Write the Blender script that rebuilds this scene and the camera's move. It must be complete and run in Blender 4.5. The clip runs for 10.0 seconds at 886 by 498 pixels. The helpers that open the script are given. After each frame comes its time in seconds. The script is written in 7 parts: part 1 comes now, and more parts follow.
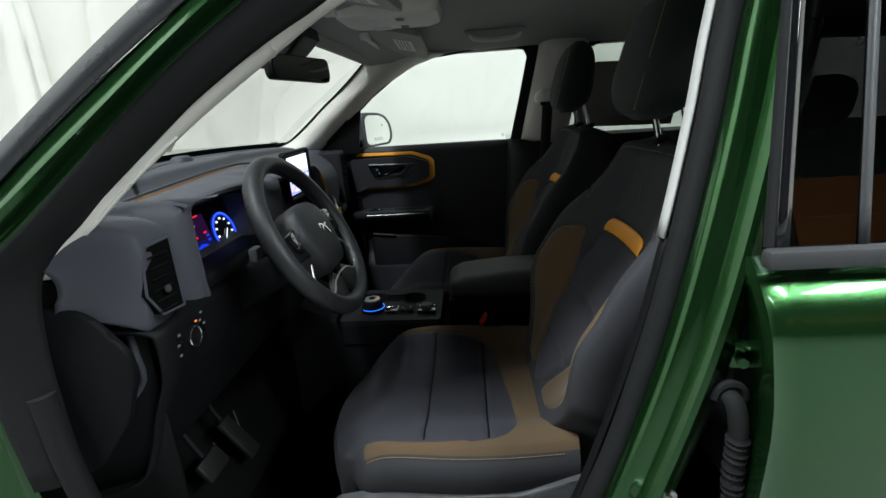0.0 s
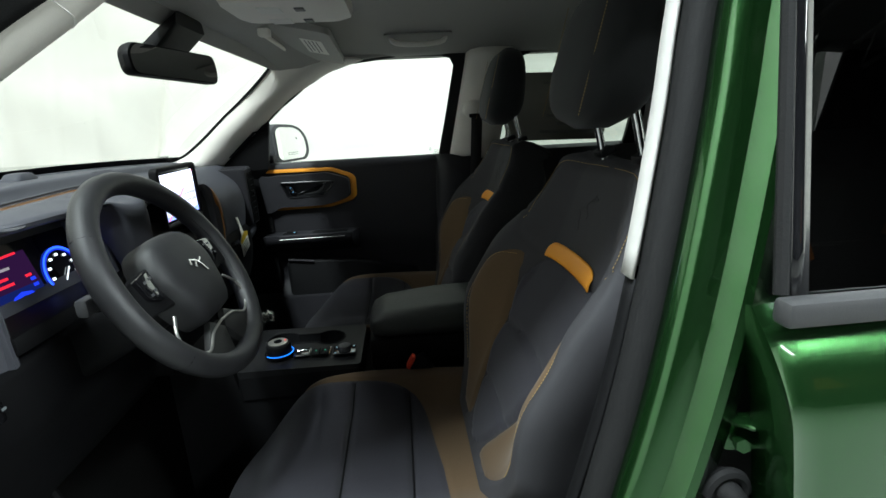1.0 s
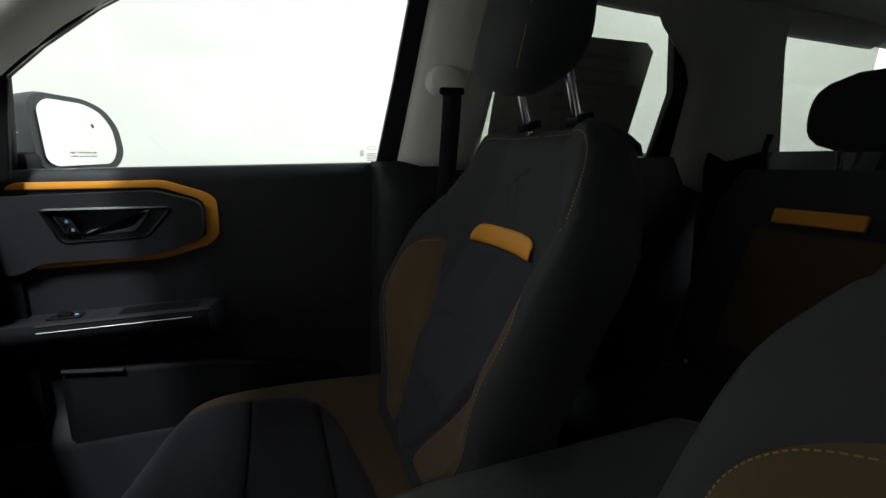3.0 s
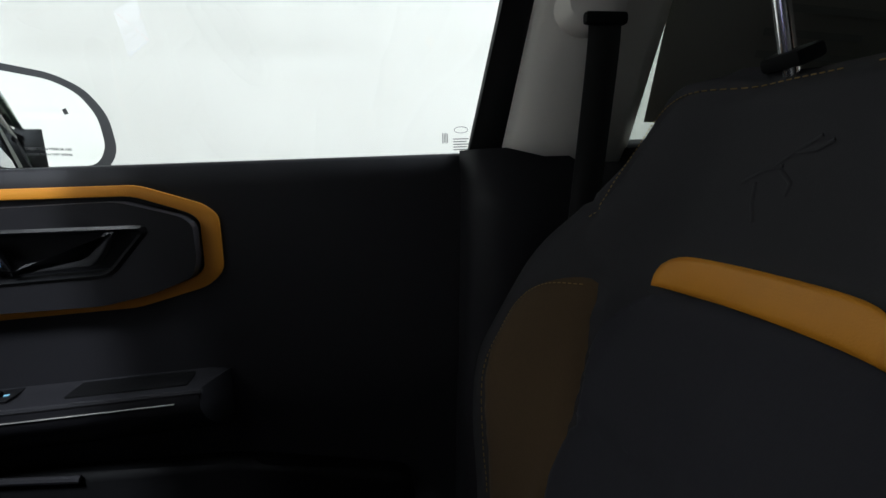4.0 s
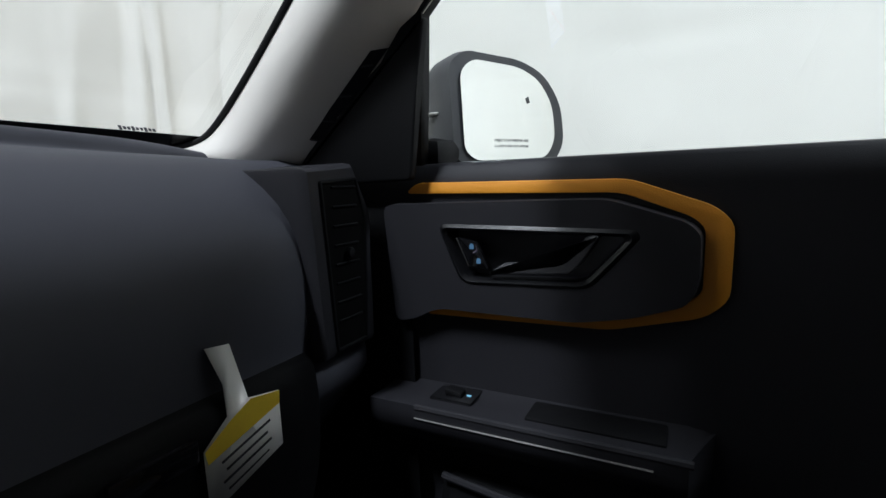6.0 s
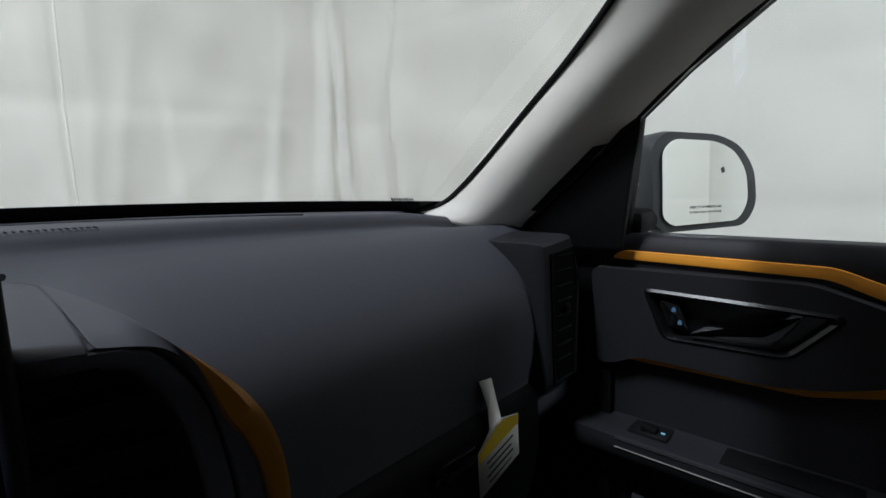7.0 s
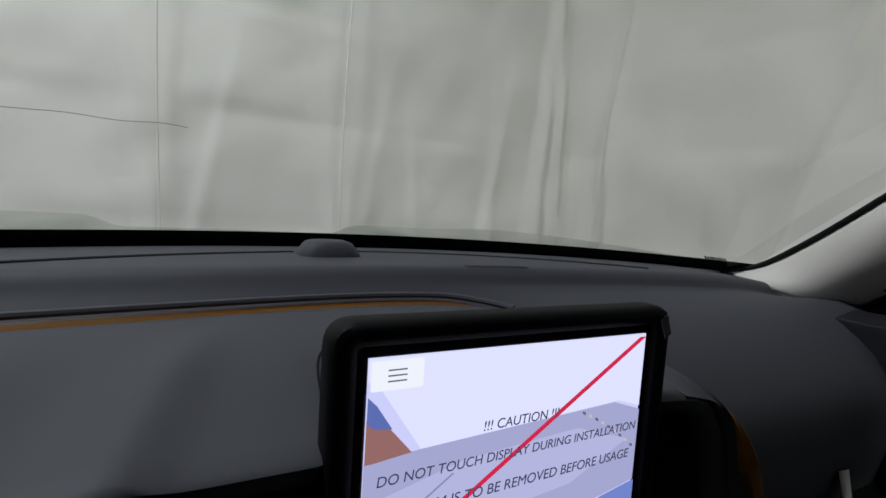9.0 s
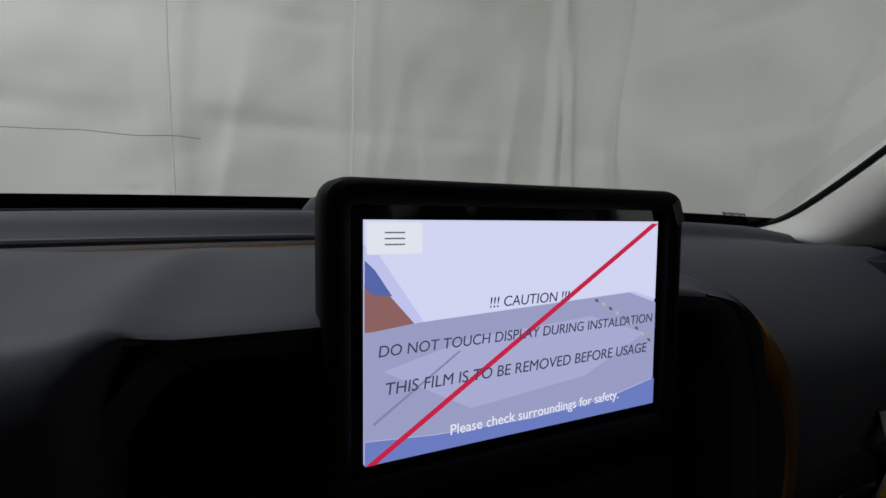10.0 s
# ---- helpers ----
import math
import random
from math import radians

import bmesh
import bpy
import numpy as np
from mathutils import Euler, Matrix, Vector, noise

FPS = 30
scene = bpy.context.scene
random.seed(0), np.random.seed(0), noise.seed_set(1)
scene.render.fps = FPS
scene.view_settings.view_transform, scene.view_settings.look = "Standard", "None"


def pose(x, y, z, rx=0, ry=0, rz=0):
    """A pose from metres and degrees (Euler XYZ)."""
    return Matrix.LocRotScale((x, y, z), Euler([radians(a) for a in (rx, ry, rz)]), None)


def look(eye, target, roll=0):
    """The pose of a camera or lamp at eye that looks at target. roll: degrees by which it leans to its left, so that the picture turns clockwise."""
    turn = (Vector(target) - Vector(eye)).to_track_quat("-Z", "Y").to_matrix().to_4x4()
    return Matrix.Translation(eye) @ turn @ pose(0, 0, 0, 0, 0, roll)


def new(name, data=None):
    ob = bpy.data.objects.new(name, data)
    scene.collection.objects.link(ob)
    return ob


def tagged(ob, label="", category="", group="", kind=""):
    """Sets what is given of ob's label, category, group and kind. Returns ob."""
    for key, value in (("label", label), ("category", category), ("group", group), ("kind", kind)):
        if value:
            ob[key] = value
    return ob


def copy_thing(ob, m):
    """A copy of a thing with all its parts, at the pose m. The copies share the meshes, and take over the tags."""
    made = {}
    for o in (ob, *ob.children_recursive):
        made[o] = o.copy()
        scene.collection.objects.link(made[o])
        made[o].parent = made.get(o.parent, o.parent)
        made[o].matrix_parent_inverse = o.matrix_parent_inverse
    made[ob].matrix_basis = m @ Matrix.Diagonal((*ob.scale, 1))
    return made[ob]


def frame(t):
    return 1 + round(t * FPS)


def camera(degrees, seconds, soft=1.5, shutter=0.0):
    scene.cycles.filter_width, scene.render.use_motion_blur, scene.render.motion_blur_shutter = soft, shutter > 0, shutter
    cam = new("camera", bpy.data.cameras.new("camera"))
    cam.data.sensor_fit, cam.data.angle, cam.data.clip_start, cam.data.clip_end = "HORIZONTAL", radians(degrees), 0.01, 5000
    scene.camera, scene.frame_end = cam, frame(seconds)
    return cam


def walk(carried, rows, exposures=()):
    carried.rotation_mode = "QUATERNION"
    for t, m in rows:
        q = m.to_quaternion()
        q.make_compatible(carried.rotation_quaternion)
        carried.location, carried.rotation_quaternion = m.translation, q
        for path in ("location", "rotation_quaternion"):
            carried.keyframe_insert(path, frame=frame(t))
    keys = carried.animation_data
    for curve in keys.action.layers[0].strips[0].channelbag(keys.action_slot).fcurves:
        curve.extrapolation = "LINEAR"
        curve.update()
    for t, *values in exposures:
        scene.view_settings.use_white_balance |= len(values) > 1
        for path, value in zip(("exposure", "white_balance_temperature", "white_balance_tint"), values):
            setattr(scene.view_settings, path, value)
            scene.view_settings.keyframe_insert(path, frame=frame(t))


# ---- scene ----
cam = camera(85.8, 10.0)
PATH = [
    (0, (-1.359, 0.149, 1.396), (0.553, 0.27, 0.821), -3.7),
    (0.5, (-1.266, 0.084, 1.384), (0.65, 0.16, 0.818), -3.4),
    (1, (-1.172, 0.117, 1.373), (0.752, -0.035, 0.848), -3.0),
    (1.5, (-0.996, 0.204, 1.357), (0.907, -0.192, 0.886), -2.1),
    (2, (-0.826, 0.222, 1.326), (1.042, -0.364, 0.916), -1.3),
    (2.2, (-0.725, 0.223, 1.305), (1.136, -0.383, 0.898), -1.1),
    (3.3, (-0.213, 0.156, 1.238), (1.644, -0.491, 0.873), -1.0),
    (3.5, (-0.142, 0.142, 1.235), (1.738, -0.436, 0.877), -1.4),
    (4, (0.077, 0.122, 1.215), (2.021, -0.223, 0.9), -2.4),
    (4.5, (0.261, 0.26, 1.177), (2.232, 0.107, 0.876), -2.7),
    (5, (0.269, 0.285, 1.176), (2.239, 0.454, 0.87), -2.7),
    (5.5, (0.273, 0.296, 1.179), (2.182, 0.828, 0.907), -2.6),
    (5.7, (0.257, 0.326, 1.198), (2.105, 1.04, 0.925), -2.3),
    (6.8, (0.113, 0.338, 1.263), (1.664, 1.573, 0.998), -1.6),
    (7, (0.057, 0.353, 1.319), (1.513, 1.696, 1.047), -1.6),
    (7.2, (-0.006, 0.402, 1.376), (1.338, 1.856, 1.092), -1.5),
    (7.5, (-0.088, 0.457, 1.405), (1.086, 2.053, 1.131), -0.6),
    (8, (-0.15, 0.49, 1.406), (0.843, 2.2, 1.109), 2.3),
    (8.5, (-0.185, 0.478, 1.406), (0.797, 2.204, 1.167), 6.1),
    (9, (-0.167, 0.449, 1.352), (0.759, 2.212, 1.166), 4.0),
    (9.5, (-0.157, 0.443, 1.295), (0.712, 2.239, 1.162), 1.0),
    (10, (-0.156, 0.446, 1.29), (0.708, 2.243, 1.14), 0.8),
]
EXPOSURES = [(0, 0.08, 6300, 4), (0.5, 0.35, 6320, 2), (1, 0.60, 6320, 1), (1.5, 0.66, 6400, 1), (2.2, 0.72, 6480, 2), (3.3, 0.2, 6350, 7), (4, 0.08, 6150, 11), (4.5, -0.05, 6080, 12), (5.7, -0.05, 6080, 12),
             (6.8, -0.33, 6130, 12), (7.5, -0.92, 6280, 11), (8, -1.14, 6330, 11), (9, -1.18, 6330, 11), (10, -1.4, 6300, 11)]
walk(cam, [(t, look(eye, target, roll)) for t, eye, target, roll in PATH], EXPOSURES)

# ---- light ----
world = bpy.data.worlds.new("hall")
scene.world = world
world.use_nodes = True
world.node_tree.nodes["Background"].inputs[0].default_value = (0.5, 0.52, 0.55, 1)
world.node_tree.nodes["Background"].inputs[1].default_value = 0.02


# ---- materials ----
def surface(name, base, rough=0.6, metal=0.0, grain=0.0, size=400.0, vary=0.15, vary_size=6.0, coat=0.0, sheen=0.0, spec=0.5):
    """A principled material: colour that drifts at two scales, roughness that drifts, and a fine relief."""
    m = bpy.data.materials.new(name)
    m.use_nodes = True
    nt = m.node_tree
    b = nt.nodes["Principled BSDF"]
    co = nt.nodes.new("ShaderNodeTexCoord")
    big = nt.nodes.new("ShaderNodeTexNoise")
    big.inputs["Scale"].default_value, big.inputs["Detail"].default_value = vary_size, 6
    fine = nt.nodes.new("ShaderNodeTexNoise")
    fine.inputs["Scale"].default_value, fine.inputs["Detail"].default_value = size, 3
    for n in (big, fine):
        nt.links.new(co.outputs["Object"], n.inputs["Vector"])
    mix = nt.nodes.new("ShaderNodeMix")
    mix.data_type = "RGBA"
    mix.inputs[6].default_value = (*[c * (1 - vary) for c in base], 1)
    mix.inputs[7].default_value = (*[min(1, c * (1 + vary)) for c in base], 1)
    half = nt.nodes.new("ShaderNodeMath")
    half.operation = "MULTIPLY_ADD"
    half.inputs[1].default_value = 0.35
    nt.links.new(fine.outputs["Fac"], half.inputs[0])
    scaled = nt.nodes.new("ShaderNodeMath")
    scaled.operation = "MULTIPLY"
    scaled.inputs[1].default_value = 0.65
    nt.links.new(big.outputs["Fac"], scaled.inputs[0])
    nt.links.new(scaled.outputs[0], half.inputs[2])
    nt.links.new(half.outputs[0], mix.inputs[0])
    nt.links.new(mix.outputs[2], b.inputs["Base Color"])
    rr = nt.nodes.new("ShaderNodeMapRange")
    rr.inputs["To Min"].default_value, rr.inputs["To Max"].default_value = rough * 0.85, min(1, rough * 1.15)
    nt.links.new(big.outputs["Fac"], rr.inputs["Value"])
    nt.links.new(rr.outputs[0], b.inputs["Roughness"])
    b.inputs["Metallic"].default_value = metal
    b.inputs["Coat Weight"].default_value = coat
    b.inputs["Coat Roughness"].default_value = 0.04
    b.inputs["Sheen Weight"].default_value = sheen
    b.inputs["Specular IOR Level"].default_value = spec
    if grain:
        bump = nt.nodes.new("ShaderNodeBump")
        bump.inputs["Strength"].default_value, bump.inputs["Distance"].default_value = grain, 0.001
        nt.links.new(fine.outputs["Fac"], bump.inputs["Height"])
        nt.links.new(bump.outputs[0], b.inputs["Normal"])
    return m


def weave(name, base, scale=900.0, rough=0.9, vary=0.25):
    """Woven cloth: crossing threads as relief and colour."""
    m = surface(name, base, rough, grain=0.0, vary=vary, size=250, sheen=0.1, spec=0.2)
    nt = m.node_tree
    co = nt.nodes.new("ShaderNodeTexCoord")
    heights = []
    for way in ("X", "Z"):
        w = nt.nodes.new("ShaderNodeTexWave")
        w.bands_direction = way
        w.inputs["Scale"].default_value = scale / 6.3
        w.inputs["Distortion"].default_value = 0.6
        nt.links.new(co.outputs["Object"], w.inputs["Vector"])
        heights.append(w)
    add = nt.nodes.new("ShaderNodeMath")
    add.operation = "MULTIPLY"
    nt.links.new(heights[0].outputs["Fac"], add.inputs[0])
    nt.links.new(heights[1].outputs["Fac"], add.inputs[1])
    bump = nt.nodes.new("ShaderNodeBump")
    bump.inputs["Strength"].default_value, bump.inputs["Distance"].default_value = 0.12, 0.0004
    nt.links.new(add.outputs[0], bump.inputs["Height"])
    nt.links.new(bump.outputs[0], nt.nodes["Principled BSDF"].inputs["Normal"])
    return m


def glow(name, colour, strength):
    m = bpy.data.materials.new(name)
    m.use_nodes = True
    nt = m.node_tree
    nt.nodes.clear()
    e = nt.nodes.new("ShaderNodeEmission")
    e.inputs[0].default_value, e.inputs[1].default_value = (*colour, 1), strength
    o = nt.nodes.new("ShaderNodeOutputMaterial")
    nt.links.new(e.outputs[0], o.inputs[0])
    return m


def pane(name, tint, ior=1.45, rough=0.0):
    """A thin pane: see-through with a tint, and the gloss of glass over it."""
    m = bpy.data.materials.new(name)
    m.use_nodes = True
    nt = m.node_tree
    nt.nodes.clear()
    tr, gl = nt.nodes.new("ShaderNodeBsdfTransparent"), nt.nodes.new("ShaderNodeBsdfGlossy")
    tr.inputs[0].default_value, gl.inputs["Roughness"].default_value = (*tint, 1), rough
    lw, mx, o = nt.nodes.new("ShaderNodeLayerWeight"), nt.nodes.new("ShaderNodeMixShader"), nt.nodes.new("ShaderNodeOutputMaterial")
    lw.inputs[0].default_value = 0.5
    five, gain = nt.nodes.new("ShaderNodeMath"), nt.nodes.new("ShaderNodeMath")
    five.operation, five.inputs[1].default_value = "POWER", 5.0
    gain.operation, gain.inputs[1].default_value, gain.inputs[2].default_value = "MULTIPLY_ADD", 0.9, ((ior - 1) / (ior + 1)) ** 2 * 1.6
    nt.links.new(lw.outputs["Facing"], five.inputs[0])
    nt.links.new(five.outputs[0], gain.inputs[0])
    nt.links.new(gain.outputs[0], mx.inputs[0])
    nt.links.new(tr.outputs[0], mx.inputs[1])
    nt.links.new(gl.outputs[0], mx.inputs[2])
    nt.links.new(mx.outputs[0], o.inputs[0])
    return m


GREEN = surface("green_metallic_paint", (0.024, 0.085, 0.023), 0.19, 0.85, 0.06, 3000, 0.2, 3, coat=0.6)
SOFT = surface("soft_dash_skin", (0.063, 0.064, 0.077), 0.6, 0, 0.14, 2200, 0.12, 4, spec=0.25)
PLASTIC = surface("black_grained_plastic", (0.0055, 0.0055, 0.0062), 0.6, 0, 0.3, 1100, 0.2, 8, spec=0.13)
DOORSKIN = surface("door_trim_plastic", (0.0195, 0.0190, 0.0225), 0.55, 0, 0.3, 1000, 0.15, 5, spec=0.25)
GREYPLASTIC = surface("grey_plastic", (0.06, 0.06, 0.064), 0.5, 0, 0.3, 900, 0.1, 6, spec=0.4)
GLOSSBLACK = surface("gloss_black", (0.006, 0.006, 0.007), 0.08, 0, 0, 400, 0.2, 6, coat=0.6)
RUBBER = surface("rubber_seal", (0.011, 0.011, 0.0115), 0.75, 0, 0.4, 500, 0.25, 12, spec=0.2)
LEATHER = surface("black_vinyl", (0.042, 0.041, 0.045), 0.75, 0, 0.3, 900, 0.2, 9, spec=0.14)
CLOTH = weave("charcoal_seat_cloth", (0.034, 0.033, 0.041))
BROWN = weave("olive_brown_cloth", (0.095, 0.062, 0.034))
ORANGE = surface("orange_vinyl", (0.78, 0.31, 0.02), 0.55, 0, 0.3, 700, 0.08, 12)
GOLD = surface("bronze_orange_trim", (0.27, 0.108, 0.012), 0.32, 0.4, 0.1, 700, 0.1, 12)
THREAD = surface("ochre_thread", (0.30, 0.20, 0.07), 0.8)
# head restraints: a darker base colour than the seat backs
RESTCLOTH = weave("darker_headrest_cloth", (0.016, 0.017, 0.018))
HEADLINER = weave("grey_headliner_cloth", (0.33, 0.323, 0.306), 700, 0.95, 0.08)
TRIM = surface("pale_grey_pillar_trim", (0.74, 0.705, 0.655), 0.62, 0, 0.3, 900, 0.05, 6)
CHROME = surface("chrome", (0.75, 0.75, 0.76), 0.14, 1.0)
SATIN = surface("satin_silver", (0.42, 0.41, 0.39), 0.35, 0.85)
STEEL = surface("galvanised_steel", (0.5, 0.5, 0.5), 0.35, 1.0, 0.1, 300, 0.2, 20)
CARPET = surface("black_carpet", (0.008, 0.008, 0.008), 1.0, 0, 0.9, 500, 0.4, 20, spec=0.05)
CURTAIN = surface("white_drape_cloth", (0.75, 0.727, 0.672), 0.9, 0, 0.25, 130, 0.08, 1.6)
CONCRETE = surface("grey_concrete", (0.20, 0.20, 0.19), 0.7, 0, 0.3, 60, 0.25, 1.5)
DARKHALL = surface("dark_hall_sheeting", (0.07, 0.07, 0.07), 0.85, 0, 0.2, 40, 0.3, 2)
TRUSS = surface("dark_steel_truss", (0.16, 0.16, 0.16), 0.6, 0.2)
BOARD = surface("orange_brown_board", (0.34, 0.13, 0.035), 0.7, 0, 0.2, 80, 0.25, 3)
PAPER = surface("white_paper", (0.75, 0.74, 0.70), 0.8, 0, 0.1, 200, 0.04, 15)
STICKERBACK = surface("grey_sheet_back", (0.21, 0.205, 0.175), 0.85, 0, 0.1, 200, 0.12, 9)
YELLOW = surface("yellow_print", (0.72, 0.50, 0.03), 0.75)
RED = surface("red_plastic", (0.75, 0.06, 0.025), 0.45)
INK = surface("dark_ink", (0.03, 0.03, 0.035), 0.7)
MIRROR = surface("mirror_silver", (0.82, 0.84, 0.84), 0.012, 1.0, 0, 100, 0.01)
GLASS = pane("clear_glass", (0.93, 0.96, 0.94))
SCREENGLASS = pane("windscreen_glass", (0.90, 0.905, 0.885))
DARKGLASS = pane("privacy_glass", (0.035, 0.035, 0.037), 1.5)
TINTGLASS = pane("rear_tinted_glass", (0.36, 0.39, 0.36))
MOULDING = surface("satin_grey_moulding", (0.045, 0.045, 0.047), 0.45, 0, 0.15, 700, 0.1, 8)
FRIT = surface("black_glass_border", (0.008, 0.008, 0.009), 0.25)
BLUEGLOW = glow("blue_gauge_light", (0.02, 0.07, 1.0), 2.6)
WHITEGLOW = glow("white_gauge_light", (0.85, 0.92, 1.0), 1.6)
REDGLOW = glow("red_display_light", (0.9, 0.02, 0.05), 0.9)
AMBERGLOW = glow("amber_display_light", (1.0, 0.25, 0.03), 1.2)
LAMPGLOW = glow("lamp_panel_light", (1.0, 0.98, 0.95), 14)


# ---- building blocks ----
def part(name, bm, material, parent=None, label="", smooth=40):
    bmesh.ops.recalc_face_normals(bm, faces=bm.faces)
    me = bpy.data.meshes.new(name)
    bm.to_mesh(me)
    bm.free()
    me.materials.append(material)
    return link(name, me, parent, label, smooth)


def link(name, me, parent=None, label="", smooth=40):
    ob = new(name, me)
    if smooth:
        for p in me.polygons:
            p.use_smooth = True
        me.set_sharp_from_angle(angle=radians(smooth))
    if parent is not None:
        ob.parent = parent
    if label:
        tagged(ob, label)
    return ob


def thing(name, label, category, group="", kind=""):
    return tagged(new(name), label, category, group, kind)


def thick(ob, t, offset=-1):
    m = ob.modifiers.new("thickness", "SOLIDIFY")
    m.thickness, m.offset = t, offset
    return ob


def spline(pts, n):
    """n + 1 points along a smooth curve through pts."""
    p = [Vector(q) for q in pts]
    p = [2 * p[0] - p[1], *p, 2 * p[-1] - p[-2]]
    out = []
    for i in range(n + 1):
        s = i / n * (len(p) - 3)
        k = min(int(s), len(p) - 4)
        u = s - k
        a, b, c, d = p[k : k + 4]
        out.append(0.5 * (2 * b + (c - a) * u + (2 * a - 5 * b + 4 * c - d) * u * u + (3 * b - a - 3 * c + d) * u**3))
    return out


def sheet(rows, wrap=False):
    """A grid of quads through rows of points."""
    bm = bmesh.new()
    vs = [[bm.verts.new(p) for p in row] for row in rows]
    for a, b in zip(vs, vs[1:]):
        n = len(a)
        for i in range(n if wrap else n - 1):
            bm.faces.new((a[i], a[(i + 1) % n], b[(i + 1) % n], b[i]))
    return bm


def loft(rings):
    """A closed body through closed rings, capped at both ends."""
    bm = sheet(rings, True)
    bm.verts.ensure_lookup_table()
    n, m = len(rings[0]), len(rings)
    bm.faces.new([bm.verts[i] for i in range(n)])
    bm.faces.new([bm.verts[(m - 1) * n + i] for i in range(n)])
    return bm


def tube(path, r, n=10, tall=1.0, up=(0, 0, 1), loop=False):
    """A round or oval rod along a path; r may be a function of 0..1."""
    path = [Vector(p) for p in path]
    rings = []
    for i, p in enumerate(path):
        if loop:
            d = path[(i + 1) % len(path)] - path[i - 1]
        else:
            d = path[min(i + 1, len(path) - 1)] - path[max(i - 1, 0)]
        d.normalize()
        side = d.cross(Vector(up))
        if side.length < 1e-4:
            side = d.cross(Vector((1, 0, 0)))
        side.normalize()
        high = side.cross(d)
        rad = r(i / max(1, len(path) - 1)) if callable(r) else r
        rings.append([p + side * (math.cos(a) * rad) + high * (math.sin(a) * rad * tall) for a in (2 * math.pi * k / n for k in range(n))])
    if loop:
        return closed(rings)
    return loft(rings)


def closed(rings):
    bm = bmesh.new()
    vs = [[bm.verts.new(p) for p in ring] for ring in rings]
    n = len(rings[0])
    for j in range(len(vs)):
        a, b = vs[j], vs[(j + 1) % len(vs)]
        for i in range(n):
            bm.faces.new((a[i], a[(i + 1) % n], b[(i + 1) % n], b[i]))
    return bm


def rbox(c, s, bevel=0.004, m=None, seg=2, taper=None):
    """A box with rounded edges; taper: scale of x and y at its top."""
    bm = bmesh.new()
    bmesh.ops.create_cube(bm, size=1)
    for v in bm.verts:
        k = taper if taper and v.co.z > 0 else (1, 1)
        v.co = Vector((v.co.x * s[0] * k[0], v.co.y * s[1] * k[1], v.co.z * s[2]))
    if bevel:
        bmesh.ops.bevel(bm, geom=bm.edges[:], offset=bevel, segments=seg, affect="EDGES", profile=0.5)
    bmesh.ops.transform(bm, matrix=Matrix.Translation(c) @ (m or Matrix()), verts=bm.verts)
    return bm


def slab(outline, depth, m, bevel=0.0, seg=2):
    """A flat outline of (u, v) given depth along w, laid into the world by m."""
    bm = bmesh.new()
    f = bm.faces.new([bm.verts.new((u, v, 0)) for u, v in outline])
    r = bmesh.ops.extrude_face_region(bm, geom=[f])
    for v in r["geom"]:
        if isinstance(v, bmesh.types.BMVert):
            v.co.z += depth
    if bevel:
        top = [e for e in bm.edges if all(abs(v.co.z - depth) < 1e-6 for v in e.verts)]
        bmesh.ops.bevel(bm, geom=top, offset=bevel, segments=seg, affect="EDGES", profile=0.5)
    bmesh.ops.transform(bm, matrix=m, verts=bm.verts)
    return bm


def rounded(pts, r, n=4):
    """The outline pts with its corners rounded."""
    out = []
    for i in range(len(pts)):
        a, b, c = Vector(pts[i - 1]), Vector(pts[i]), Vector(pts[(i + 1) % len(pts)])
        k = min(r, (a - b).length * 0.45, (c - b).length * 0.45)
        p, q = b + (a - b).normalized() * k, b + (c - b).normalized() * k
        for j in range(n + 1):
            t = j / n
            out.append(tuple(p * (1 - t) ** 2 + b * 2 * t * (1 - t) + q * t * t))
    return out


def disc(c, r, h, axis=(0, 0, 1), n=24, bevel=0.0, r2=None):
    bm = bmesh.new()
    bmesh.ops.create_cone(bm, cap_ends=True, segments=n, radius1=r, radius2=r if r2 is None else r2, depth=h)
    if bevel:
        bmesh.ops.bevel(bm, geom=[e for e in bm.edges if len(e.link_faces) == 2 and any(len(f.verts) > 4 for f in e.link_faces)], offset=bevel, segments=2, affect="EDGES", profile=0.5)
    bmesh.ops.transform(bm, matrix=Matrix.Translation(c) @ Vector(axis).to_track_quat("Z", "Y").to_matrix().to_4x4(), verts=bm.verts)
    return bm


def merged(*bms):
    out = bmesh.new()
    for b in bms:
        me = bpy.data.meshes.new("piece")
        b.to_mesh(me)
        b.free()
        out.from_mesh(me)
        bpy.data.meshes.remove(me)
    return out


def lettering(name, text, m, width, material, parent, slant=0.0):
    """A line of type that starts at m's origin and runs along its x axis for the given width."""
    data = bpy.data.curves.new(name, "FONT")
    data.body, data.size, data.shear, data.extrude = text, 0.01, slant, 0.00008
    ob = new(name, data)
    ob.data.materials.append(material)
    bpy.context.view_layer.update()
    k = width / max(1e-6, ob.dimensions.x)
    ob.matrix_world = m @ Matrix.Diagonal((k, k, 1, 1))
    ob.parent = parent
    return ob


def frame_of(origin, u, v):
    """The pose whose x runs along u, whose y lies towards v, at origin."""
    u = Vector(u).normalized()
    w = u.cross(Vector(v)).normalized()
    v = w.cross(u)
    return Matrix.Translation(origin) @ Matrix((u, v, w)).transposed().to_4x4()


def smoothstep(a, b, x):
    t = min(1, max(0, (x - a) / (b - a)))
    return t * t * (3 - 2 * t)


# planes across which lettering and plates lie
FACE_X = lambda x: Matrix(((0, 0, -1, x), (-1, 0, 0, 0), (0, 1, 0, 0), (0, 0, 0, 1)))  # u = -y, v = z, w = -x: seen from inside the car

